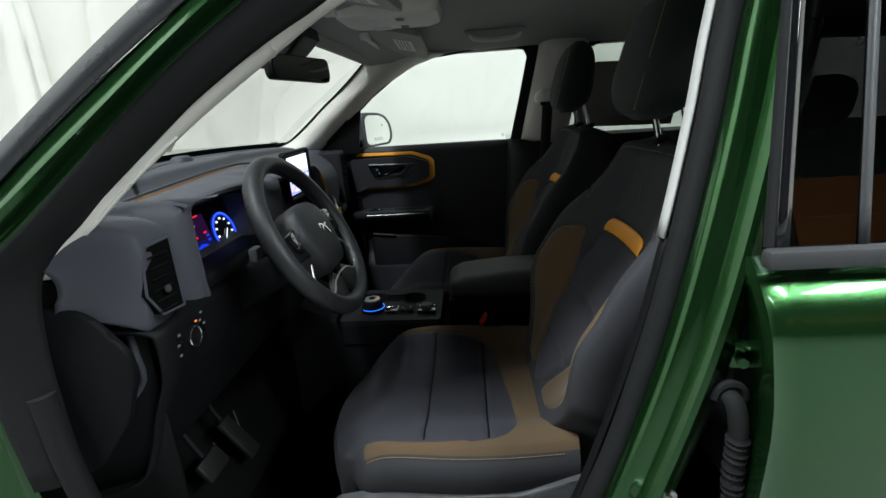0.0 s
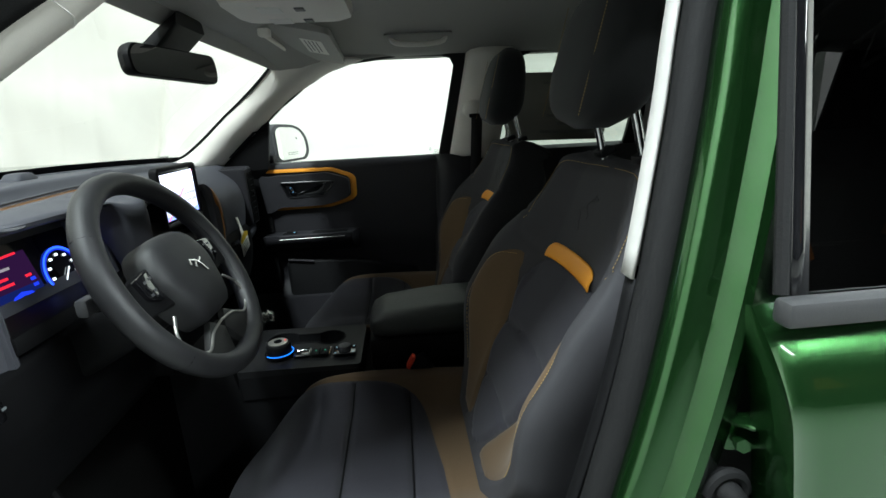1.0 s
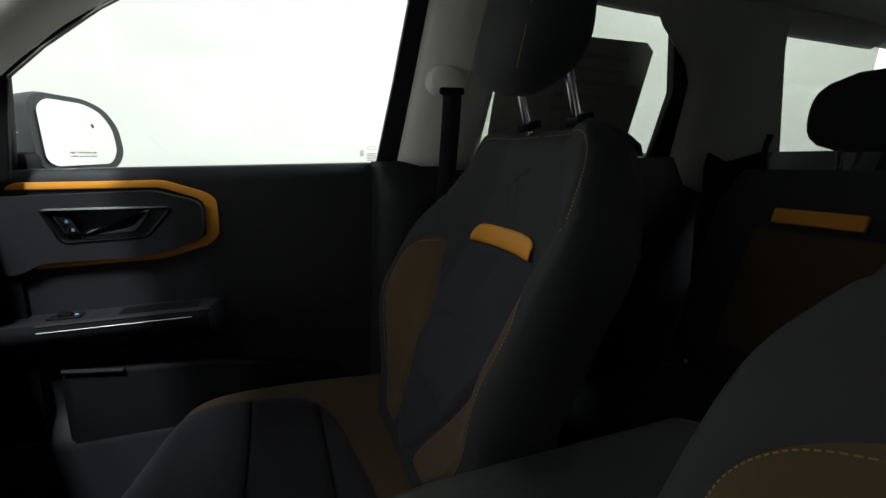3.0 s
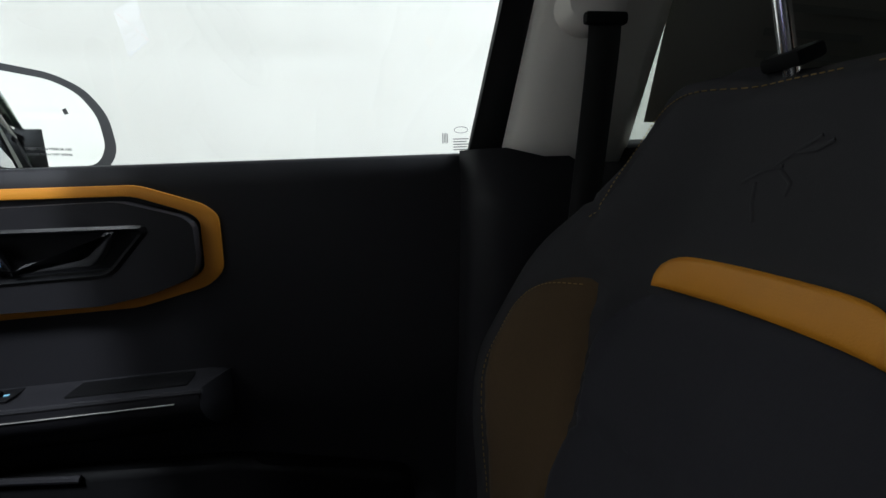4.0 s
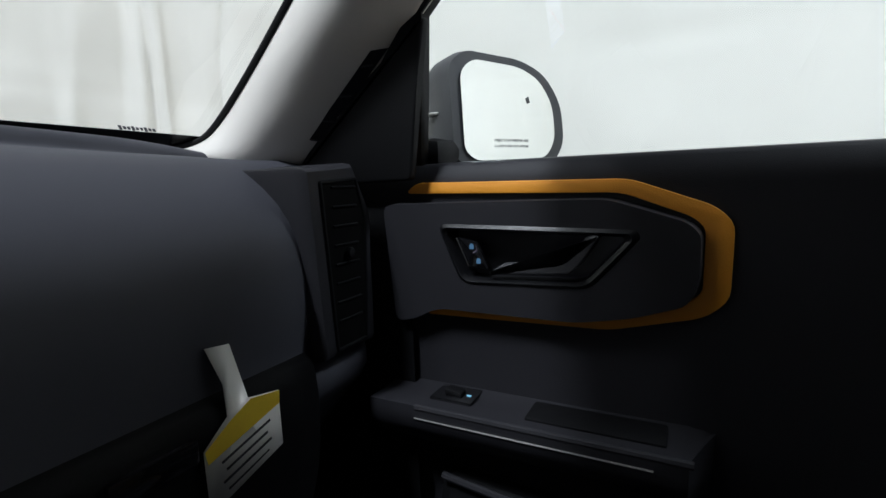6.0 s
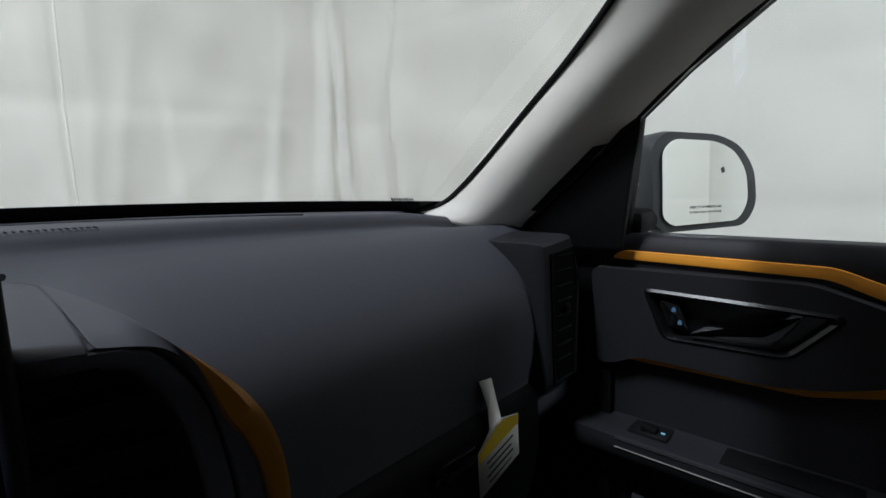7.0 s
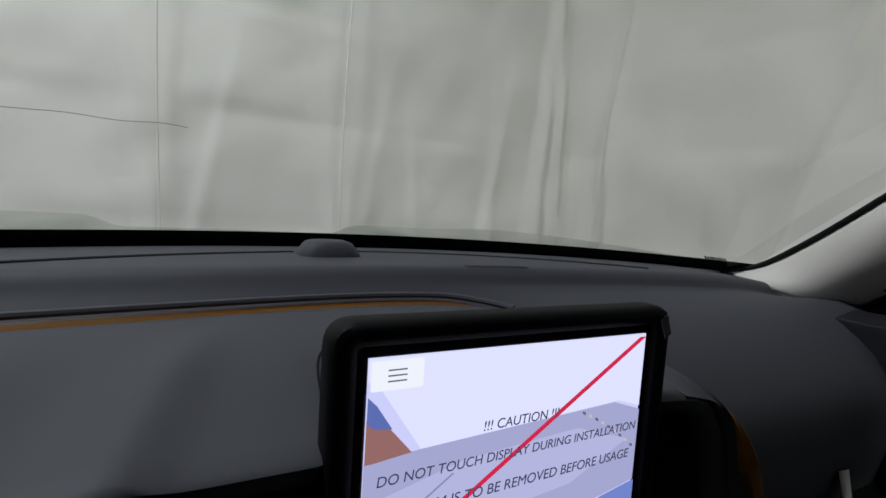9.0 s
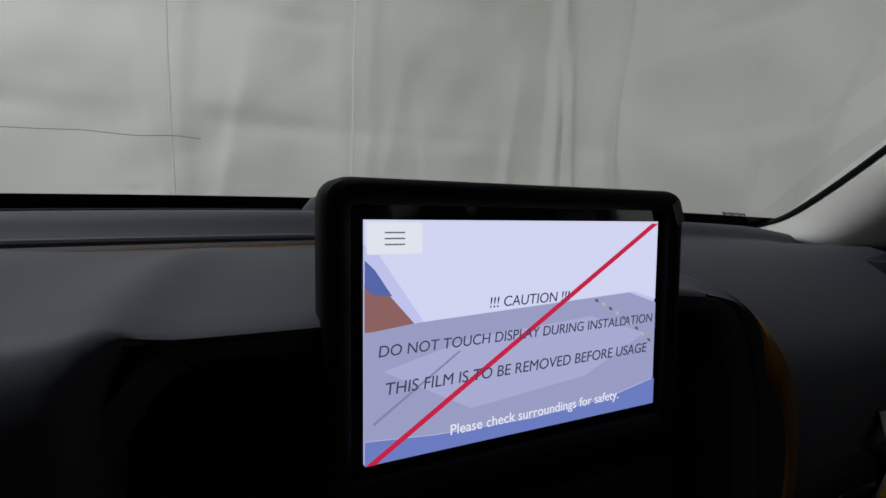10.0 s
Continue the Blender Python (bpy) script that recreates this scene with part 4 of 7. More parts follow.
thick(part("trim_panel", sheet(rows), DOORSKIN, r_door), 0.02, 1)
sticker = thing("window_sticker", "grey back of a paper sheet stuck on the rear side window", "paper sheet")
st = [(0.345, 1.524), (0.705, 1.516), (0.728, 1.498), (0.715, 1.38), (0.700, 1.266), (0.30, 1.276), (0.31, 1.42)]
bm = bmesh.new()
bm.faces.new([bm.verts.new((SIDE(z) + 0.002, -y, z)) for y, z in st])
thick(part("sheet", bm, STICKERBACK, sticker), 0.0008)
for k in range(7):
    part("print_bar", rbox((SIDE(1.48 - 0.03 * k) + 0.0005, -0.55 - 0.02 * (k % 3), 1.48 - 0.03 * k), (0.0008, 0.22 - 0.05 * (k % 2), 0.010), 0, pose(0, 0, 0, 3.2, 0, 0) @ pose(0, 0, 0, 0, -14, 0)), surface("faded_print", (0.16, 0.16, 0.14), 0.9), sticker)
c_pil = thing("c_pillar_passenger", "grey trimmed rear pillar beside the quarter window", "pillar", kind="structure")
rows = [[(SIDE(z) - 0.02 + dx, y - 0.12 * (z - 1.22) * 0, z) for y, dx in ((-0.85 + 0.16 * smoothstep(1.42, 1.61, z), 0.006), (-0.90 + 0.10 * smoothstep(1.42, 1.61, z), -0.018), (-1.02, -0.03), (-1.11 - 0.42 * max(0.0, 1.535 - z), -0.02), (-1.12 - 0.42 * max(0.0, 1.535 - z), 0.02))] for z in seg(1.14, 1.63, 12)]
thick(part("cover", sheet(rows), surface("dim_grey_trim", (0.30, 0.30, 0.28), 0.7), c_pil), 0.005)
q_in = [(-1.26, 1.25), (-1.21, 1.36), (-1.16, 1.45), (-1.11, 1.535), (-1.14, 1.56), (-1.55, 1.55), (-1.62, 1.25)]
bm = bmesh.new()
bm.faces.new([bm.verts.new((SIDE(z), y, z)) for y, z in q_in])
part("quarter_pane", bm, TINTGLASS, c_pil)
rows = [[(0.70, y, z) for y in (-0.95, -1.3, -1.9)] for z in (0.45, 0.9, 1.25)]
thick(part("side_panel", sheet(rows), PLASTIC, c_pil), 0.01)
tail = thing("tailgate", "tailgate with a wide rear window", "tailgate", kind="structure")
thick(part("panel", sheet([[(x, -1.9, z) for x in (-0.75, 0, 0.75)] for z in (0.45, 0.9, 1.30)]), PLASTIC, tail), 0.03)
part("pane", sheet([[(x, -1.88 + 0.2 * (z - 1.22), z) for x in (-0.57, 0, 0.57)] for z in (1.30, 1.50)]), TINTGLASS, tail)
thick(part("upper_panel", sheet([[(x, -1.87, z) for x in (-0.62, 0, 0.62)] for z in (1.50, 1.62)]), PLASTIC, tail), 0.02)
for s in (-1, 1):
    thick(part("pillar", sheet([[(s * x, -1.87, z) for x in (0.57, 0.76)] for z in (1.2, 1.6)]), PLASTIC, tail), 0.02)
    thick(part("rear_corner", sheet([[(s * SIDE(z), y, z) for y in (-1.62, -1.9)] for z in (1.2, 1.6)]), PLASTIC, tail), 0.02)
l_quarter = thing("rear_left_side", "dark inner side behind the rear door", "side trim", kind="structure")
thick(part("panel", sheet([[(-0.70, y, z) for y in (-1.2, -1.5, -1.9)] for z in (0.45, 0.9, 1.25)]), PLASTIC, l_quarter), 0.02)
bm = bmesh.new()
bm.faces.new([bm.verts.new((-SIDE(z), y, z)) for y, z in q_in])
part("quarter_pane", bm, DARKGLASS, l_quarter)
thick(part("pillar", sheet([[(-SIDE(z) + 0.02, y, z) for y in (-0.95, -1.16)] for z in (1.22, 1.6)]), TRIM, l_quarter), 0.01)

# ---- dashboard ----
dash = thing("dashboard", "dark grey soft-skinned dashboard with an orange trim line", "dashboard")


def foot_y(x):
    return 1.045 - 0.19 * x * x


def crown(x):
    """Height of the dashboard's flat top, lower towards both ends."""
    return 1.279 - 0.045 * x * x


def dash_row(x):
    """Profile of the dashboard at x, from the windscreen's foot to the knees."""
    y0 = foot_y(x)
    end = smoothstep(0.52, 0.70, abs(x))
    drv = smoothstep(0.16, 0.02, x)
    top = crown(x) - 0.010 * end
    pts = [(y0 + 0.02, top - 0.018), (y0 - 0.004, top - 0.002), (y0 - 0.03, top + 0.002), (0.93 - 0.03 * end, top + 0.002), (0.895, top + 0.0018), (0.879, top + 0.0014), (0.8725, top + 0.0002), (0.868, top - 0.004), (0.8545, top - 0.0175)]
    pts += [(0.795, 1.243 - 0.03 * drv), (0.748, 1.218 - 0.04 * drv), (0.712 + 0.02 * drv, 1.182 - 0.05 * drv), (0.698 + 0.022 * drv, 1.135), (0.700 + 0.005 * drv, 1.085), (0.708 - 0.006 * drv, 1.04)]
    pts += [(0.700, 1.000), (0.73, 0.96), (0.78, 0.90), (0.84, 0.84), (0.90, 0.80)]
    return [Vector((x, y, z)) for y, z in pts]


prof = [spline(dash_row(-0.70 + 1.40 * i / 56), 48) for i in range(57)]
thick(part("pad", sheet(prof), SOFT, dash), 0.01, 1)
# demister slot along the glass, open at the sensor bump
slot_y = lambda x: 0.978 - 0.58 * x * x - 0.08 * max(0.0, -x)
DASH_TOP = 0.0128
for x0, x1 in ((-0.42, -0.074), (-0.008, 0.381)):
    xs = [x0 + (x1 - x0) * k / 24 for k in range(25)]
    part("demister_slot", sheet([[(x, slot_y(x) + dy, crown(x) + DASH_TOP) for dy in (-0.0035, 0.0035)] for x in xs]), PLASTIC, dash, "narrow black demister slot")
    part("slot_edge", tube([(x, slot_y(x) - 0.0042, crown(x) + DASH_TOP) for x in xs], 0.0012, 6), SOFT, dash)
    for k in range(17):
        x = x0 + (x1 - x0) * (k + 0.5) / 17
        part("slot_rib", rbox((x, slot_y(x), crown(x) + DASH_TOP + 0.0004), (0.0022, 0.007, 0.0012), 0), SOFT, dash)
# sensor bump in the middle
rings = []
for sc, z in ((1.22, 1.284), (1.14, 1.2925), (0.98, 1.299), (0.84, 1.304), (0.62, 1.306)):
    rings.append([(-0.041 + 0.028 * sc * u, 0.950 + 0.022 * sc * v, z) for u, v in rounded([(-1, -1), (1, -1), (1, 1), (-1, 1)], 0.7)])
part("sensor_cover", loft(rings), SOFT, dash, "small raised sensor cover")
# speaker grille dots near the gold line and vent ribs at the corner
for k in range(12):
    part("corner_rib", tube([(0.50 + 0.006 * k + 0.004 * math.sin(a), 0.942 + 0.014 * math.cos(a) - 0.002 * k, crown(0.5 + 0.006 * k) + 0.0115) for a in [math.pi * j / 6 for j in range(7)]], 0.0009, 5), SOFT, dash)
part("grille_field", merged(*[rbox((0.085 + 0.005 * i, 0.868 + 0.004 * j, crown(0.085 + 0.005 * i) + 0.0112), (0.0018, 0.0018, 0.0008), 0) for i in range(16) for j in range(5)]), SOFT, dash)
# hood over dials and stack, with the trim line round it
line_pts = [(-0.556, 0.762, 1.240), (-0.548, 0.780, 1.2475), (-0.51, 0.793, 1.2505), (-0.335, 0.812, 1.2540), (-0.19, 0.828, 1.2560), (-0.06, 0.841, 1.2570), (0.020, 0.843, 1.2565), (0.068, 0.831, 1.2550), (0.112, 0.781, 1.2495), (0.137, 0.680, 1.242), (0.160, 0.637, 1.220), (0.189, 0.630, 1.187), (0.206, 0.630, 1.15), (0.212, 0.632, 1.10), (0.206, 0.638, 1.03)]
line = spline(line_pts, 280)
pod = thing("instrument_hood", "dark grey hood over the dials and the centre stack", "instrument hood")
pod.location = (-0.0145, -0.008, 0.012)
n_top = next(i for i, p in enumerate(line) if p.x > 0.118)


RIDGE = (-0.161, -0.28)  # where the ridge crosses, and how it slants


def tucked(x):
    """How far the hood's edge steps back behind the display."""
    return 0.024 * smoothstep(-0.104, -0.090, x) * smoothstep(0.093, 0.079, x)


def lip(x):
    """Front lip of the hood."""
    w = smoothstep(-0.185, -0.275, x)
    return Vector((x, 0.637 + 0.016 * w + tucked(x), 1.236 - 0.004 * smoothstep(0.08, 0.14, x) + 0.018 * w - 0.008 * smoothstep(-0.50, -0.56, x)))


rows = []
for p in line[:n_top]:
    q = lip(p.x)
    row = []
    w = smoothstep(0.112, 0.05, p.x)
    thin = smoothstep(-0.30, -0.22, p.x)
    for k in range(17):
        t = k / 16
        g = p + Vector((0, -0.0125 * w, -0.001 - 0.0045 * w))
        r = g + (q - g) * t
        r.z += (0.0045 + 0.0055 * smoothstep(-0.05, -0.14, p.x)) * math.sin(math.pi * t)
        crest = RIDGE[0] + RIDGE[1] * (0.70 - r.y)
        r.z += 0.0045 * math.exp(-(((r.x - crest) / 0.014) ** 2)) * smoothstep(0.80, 0.70, r.y) - 0.004 * smoothstep(crest - 0.012, crest - 0.05, r.x) * smoothstep(-0.40, -0.30, r.x) * smoothstep(0.80, 0.70, r.y)
        row.append(r)
    q = row[-1]
    roll = smoothstep(-0.262, -0.240, p.x) * smoothstep(-0.165, -0.185, p.x)
    for a, b, c, d, e, f in ((-0.004, -0.002, -0.004, -0.002, -0.006, -0.005), (-0.003, -0.001, -0.010, -0.004, -0.0105, -0.014), (0.004, 0.004, -0.014, -0.005, -0.0125, -0.03), (0.03, 0.02, -0.016, -0.005, -0.0125, -0.07), (0.06, 0.03, -0.018, -0.005, -0.009, -0.19)):
        dy, dz = a * (1 - thin) + b * thin, c * (1 - thin) + d * thin
        row.append(q + Vector((0, dy + (e - dy) * roll, dz + (f - dz) * roll)))
    rows.append(row)
thick(part("hood_top", sheet(rows), SOFT, pod), 0.003, -1)
# right-hand flank going down beside the stack
mouth_edge = spline([(0.120, 0.638, 1.2325), (0.150, 0.637, 1.224), (0.166, 0.636, 1.203), (0.178, 0.634, 1.168), (0.186, 0.634, 1.11), (0.186, 0.636, 1.03)], len(line) - n_top)
rows = []
for p, q in zip(line[n_top - 1 :], mouth_edge):
    d = smoothstep(1.226, 1.180, p.z)
    g = p + Vector((-0.014, -0.002, -0.006)) * d
    rows.append([p, g, g + (q - g) * 0.5 + Vector((0.0, -0.002, 0.002)), q, q + Vector((-0.004, 0.006, -0.004)), q + Vector((-0.006, 0.05, -0.006))])
thick(part("flank", sheet(rows), SOFT, pod), 0.003)
# left cheek beside the dials: round at its top, falling into the valley before the end vent
corner = spline([(-0.522, 0.74, 0), (-0.530, 0.664, 0), (-0.534, 0.654, 0), (-0.545, 0.651, 0), (-0.560, 0.655, 0), (-0.574, 0.667, 0), (-0.584, 0.690, 0), (-0.588, 0.73, 0), (-0.588, 0.79, 0), (-0.588, 0.86, 0)], 60)
cheek = []
for z, inset in ((1.2560, 0.050), (1.2545, 0.030), (1.2500, 0.016), (1.2420, 0.006), (1.2320, 0.001), (1.215, 0.0), (1.18, 0.0), (1.15, 0.001), (1.12, 0.002), (1.095, 0.003), (1.072, 0.004)):
    row = []
    for i, p in enumerate(corner):
        d = corner[min(i + 1, 59)] - corner[max(0, i - 1)]
        side = Vector((-d.y, d.x, 0)).normalized()
        if side.x < 0:
            side = -side
        if i < 10:
            side = Vector((1, 0, 0)) * (0.25 if z > 1.2 else 1.0)
        row.append(Vector((p.x, p.y, z)) + side * inset)
    cheek.append(row)
part("cheek", sheet(cheek), SOFT, pod)
part("dial_floor", rbox((-0.375, 0.695, 1.098), (0.32, 0.10, 0.03), 0.008), PLASTIC, pod)
part("dial_side", sheet([[(-0.531 + 0.02 * k, 0.655 + 0.09 * k, z) for k in (0.0, 0.4, 1.0)] for z in (1.245, 1.18, 1.10)]), PLASTIC, pod)
ends = []
for k in range(45):
    x = -0.7225 + 0.1525 * k / 44
    e = smoothstep(-0.686, -0.7235, x)
    v = smoothstep(-0.628, -0.602, x)
    prof = [(0.90, 1.250 - 0.02 * e), (0.80, 1.248 - 0.02 * e), (0.73, 1.245 - 0.02 * e), (0.690, 1.241 - 0.03 * e), (0.664, 1.233 - 0.04 * e), (0.651, 1.220 - 0.04 * e), (0.647, 1.196 - 0.03 * e), (0.650, 1.17 - 0.02 * e), (0.658, 1.12 + 0.02 * e), (0.662, 1.095 + 0.03 * e), (0.668, 1.074 + 0.04 * e)]
    ends.append([Vector((x, y + 0.115 * e * e + 0.032 * v * (y < 0.7), z - 0.006 * v * (z > 1.2))) for y, z in prof])
thick(part("vent_housing", sheet([spline(r, 40) for r in ends]), SOFT, pod), 0.003, 1)
part("skin_joint", tube([(x, y, z) for x, y, z in spline([(-0.638, 0.668, 1.2352), (-0.660, 0.667, 1.2354), (-0.684, 0.668, 1.2345), (-0.6925, 0.662, 1.2270), (-0.6935, 0.650, 1.210), (-0.6935, 0.6485, 1.185)], 24)], 0.0009, 6), PLASTIC, pod)
part("divider", loft([[(x, y, z) for x, y in rounded([(-0.250 + d, 0.672), (-0.210 - d, 0.670), (-0.205, 0.75), (-0.25, 0.75)], 0.012)] for z, d in ((1.216, 0.0), (1.15, 0.001), (1.05, 0.003), (0.98, 0.005))]), SOFT, pod)
part("lower_panel", rbox((-0.33, 0.715, 1.02), (0.27, 0.06, 0.07), 0.015), PLASTIC, pod)
# it lies in a channel under the dashboard's edge, runs out, and shows again beside the stack
upper, lower = [], []
for p in line:
    w = smoothstep(0.126, 0.095, p.x)
    if w > 0.02:
        upper.append([p + Vector((0, 0.003, -0.0045)), p + Vector((0, -0.006 * w, -0.0050)), p + Vector((0, -0.0126 * w, -0.0058)), p + Vector((0, -0.0122 * w, -0.009))])
    d = smoothstep(1.226, 1.180, p.z)
    if p.x > 0.12 and d > 0.02:
        lower.append([p, p + Vector((-0.005, -0.004, -0.001)) * d, p + Vector((-0.015, -0.004, -0.006)) * d, p + Vector((-0.016, 0.002, -0.008)) * d])
part("trim_line", sheet(upper), GOLD, pod, "bronze-orange trim line")
part("trim_line", sheet(lower), GOLD, pod, "bronze-orange trim line")
part("channel_edge", tube([p + Vector((0, 0.0005, 0.0008)) for p in line[:n_top - 8]], 0.0034, 8, 0.8), SOFT, pod)
part("hood_seam", tube(spline([(-0.098, 0.6650, 1.2405), (-0.088, 0.7230, 1.2485), (-0.066, 0.7420, 1.2530), (-0.02, 0.7510, 1.2545), (0.03, 0.7545, 1.2545), (0.058, 0.7520, 1.2530), (0.083, 0.7230, 1.2465)], 30), 0.0007, 6), PLASTIC, pod)
rim_l = spline([(-0.106, 0.6650, 1.2380), (-0.095, 0.7290, 1.2460), (-0.068, 0.7500, 1.2505), (-0.02, 0.7590, 1.2520), (0.03, 0.7620, 1.2520), (0.062, 0.7580, 1.2500), (0.092, 0.7270, 1.2425), (0.106, 0.6960, 1.2315), (0.110, 0.662, 1.2200)], 36)
part("raised_rim", tube([p + Vector((0, 0, -0.0022)) for p in rim_l], 0.0065, 10, 0.40, (0, 0, 1)), SOFT, pod)
part("tray", slab([(p.x, p.y - 0.70) for p in spline([(-0.098, 0.668, 0), (-0.085, 0.72, 0), (-0.06, 0.738, 0), (0.03, 0.748, 0), (0.06, 0.743, 0), (0.085, 0.71, 0), (0.09, 0.668, 0)], 20)], 0.004, pose(0, 0.70, 1.2425, 9, 0, 0)), SOFT, pod)
# vent mouth right of the display
arch = [(-0.199, 1.04), (-0.197, 1.155), (-0.1935, 1.186), (-0.1865, 1.2005), (-0.1715, 1.2225), (-0.1595, 1.2315), (-0.138, 1.2335), (0.10, 1.2325), (0.138, 1.228), (0.1525, 1.218), (0.172, 1.183), (0.183, 1.11), (0.184, 1.02)]
ctr = (-0.02, 1.08)
ins = lambda k: [(ctr[0] + (x - ctr[0]) * k, ctr[1] + (z - ctr[1]) * k) for x, z in arch]
rows = [[(p.x, y + tucked(p.x), p.y) for p in spline([(a, b, 0) for a, b in ins(k)], 90)] for k, y in ((1.0, 0.650), (0.992, 0.641), (0.985, 0.637), (0.955, 0.638), (0.935, 0.641), (0.925, 0.648))]
thick(part("stack_rim", sheet(rows), SOFT, pod), 0.002)
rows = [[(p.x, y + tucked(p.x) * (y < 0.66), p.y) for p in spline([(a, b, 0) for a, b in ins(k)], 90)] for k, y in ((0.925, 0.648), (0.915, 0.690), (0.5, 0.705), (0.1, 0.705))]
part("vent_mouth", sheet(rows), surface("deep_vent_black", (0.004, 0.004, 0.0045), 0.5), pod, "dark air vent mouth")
for k in range(4):
    part("vent_slat", rbox((0.125, 0.69, 1.19 - 0.03 * k), (0.07, 0.02, 0.003), 0.001, pose(0, 0, 0, 20, 0, 0)), GLOSSBLACK, pod)
    part("vent_slat", rbox((-0.16, 0.69, 1.19 - 0.03 * k), (0.07, 0.02, 0.003), 0.001, pose(0, 0, 0, 20, 0, 0)), GLOSSBLACK, pod)
part("stack_face", rbox((-0.02, 0.690, 1.07), (0.33, 0.05, 0.10), 0.012), PLASTIC, pod)
part("lower_panel", rbox((0.0, 0.695, 0.93), (0.28, 0.06, 0.20), 0.012), PLASTIC, pod)
for k in range(5):
    part("stack_button", rbox((-0.09 + 0.036 * k, 0.664, 1.085), (0.028, 0.006, 0.012), 0.002), GLOSSBLACK, pod)

# dials behind the wheel
cluster = thing("instrument_display", "lit digital instrument display with blue dials", "instrument display")
cl_m = frame_of((-0.358, 0.727, 1.159), (1, 0, 0), (0, 0.25, 1))
part("panel", slab(rounded([(-0.125, -0.075), (0.125, -0.075), (0.125, 0.062), (-0.125, 0.062)], 0.012), 0.006, cl_m), GLOSSBLACK, cluster)


def shown(name, pts, w, material):
    return part(name, slab(pts, 0.0005, cl_m @ pose(0, 0, w)), material, cluster)


def bar(u, v, w, h, lean=0.0):
    return [(u, v), (u + w, v + lean * w), (u + w, v + h + lean * w), (u, v + h)]


DEEPBLUE = glow("deep_blue_display", (0.006, 0.012, 0.10), 0.8)
VIOLET = glow("violet_display", (0.03, 0.008, 0.05), 0.6)
MIDBLUE = glow("blue_display_light", (0.015, 0.04, 0.85), 1.0)
cx, cy, cr = 0.044, -0.011, 0.043
for rr, wide, mat in ((cr, 0.0020, BLUEGLOW), (cr - 0.0035, 0.0012, MIDBLUE)):
    ringp = [cl_m @ Vector((cx + rr * math.sin(a), cy - rr * math.cos(a), 0.008)) for a in [0.62 + (2 * math.pi - 1.24) * k / 48 for k in range(49)]]
    part("dial_ring", tube(ringp, wide, 6, 0.5, (0, -1, 0)), mat, cluster)
for k in range(9):
    a = 0.80 + (2 * math.pi - 1.6) * k / 8
    shown("dial_mark", bar(cx + 0.031 * math.sin(a) - 0.0034, cy - 0.031 * math.cos(a) - 0.0022, 0.0068, 0.0044), 0.0072, WHITEGLOW)
part("needle", tube([cl_m @ Vector((cx - 0.022, cy - 0.030, 0.009)), cl_m @ Vector((cx + 0.012, cy + 0.004, 0.009))], 0.0010, 5), WHITEGLOW, cluster)
for k in range(6):
    shown("reading_mark", bar(cx - 0.020 + 0.0075 * k, cy - 0.046 + 0.001 * k, 0.0052, 0.0040), 0.0072, WHITEGLOW)
shown("info_field", [(-0.112, -0.046), (-0.012, -0.046), (-0.012, -0.008), (-0.112, -0.008)], 0.0065, DEEPBLUE)
shown("info_field", [(-0.112, -0.008), (-0.012, -0.008), (-0.014, 0.046), (-0.104, 0.046)], 0.0065, VIOLET)
shown("warning_bar", bar(-0.104, 0.041, 0.072, 0.0035, 0.03), 0.0072, REDGLOW)
for k, (u, v, w) in enumerate(((-0.098, 0.024, 0.042), (-0.098, 0.010, 0.030), (-0.098, 0.0, 0.036), (-0.036, 0.004, 0.012))):
    shown("warning_mark", bar(u, v, w, 0.0042), 0.0072, REDGLOW if k != 0 else glow("dim_white_display", (0.5, 0.45, 0.5), 0.5))
shown("info_wave", [(-0.090, -0.032), (-0.075, -0.018), (-0.058, -0.014), (-0.040, -0.018), (-0.022, -0.032), (-0.040, -0.024), (-0.058, -0.021), (-0.075, -0.024)], 0.0072, MIDBLUE)
shown("info_line", bar(-0.104, -0.036, 0.085, 0.003), 0.0072, MIDBLUE)
for v in (-0.004, -0.014):
    shown("info_line", bar(-0.030, v, 0.010, 0.005), 0.0072, MIDBLUE)
for k in range(5):
    shown("tell_tale", rounded(bar(-0.098 + 0.017 * k, -0.062, 0.0090, 0.0080), 0.002, 2), 0.0072, AMBERGLOW if k < 1 else WHITEGLOW)


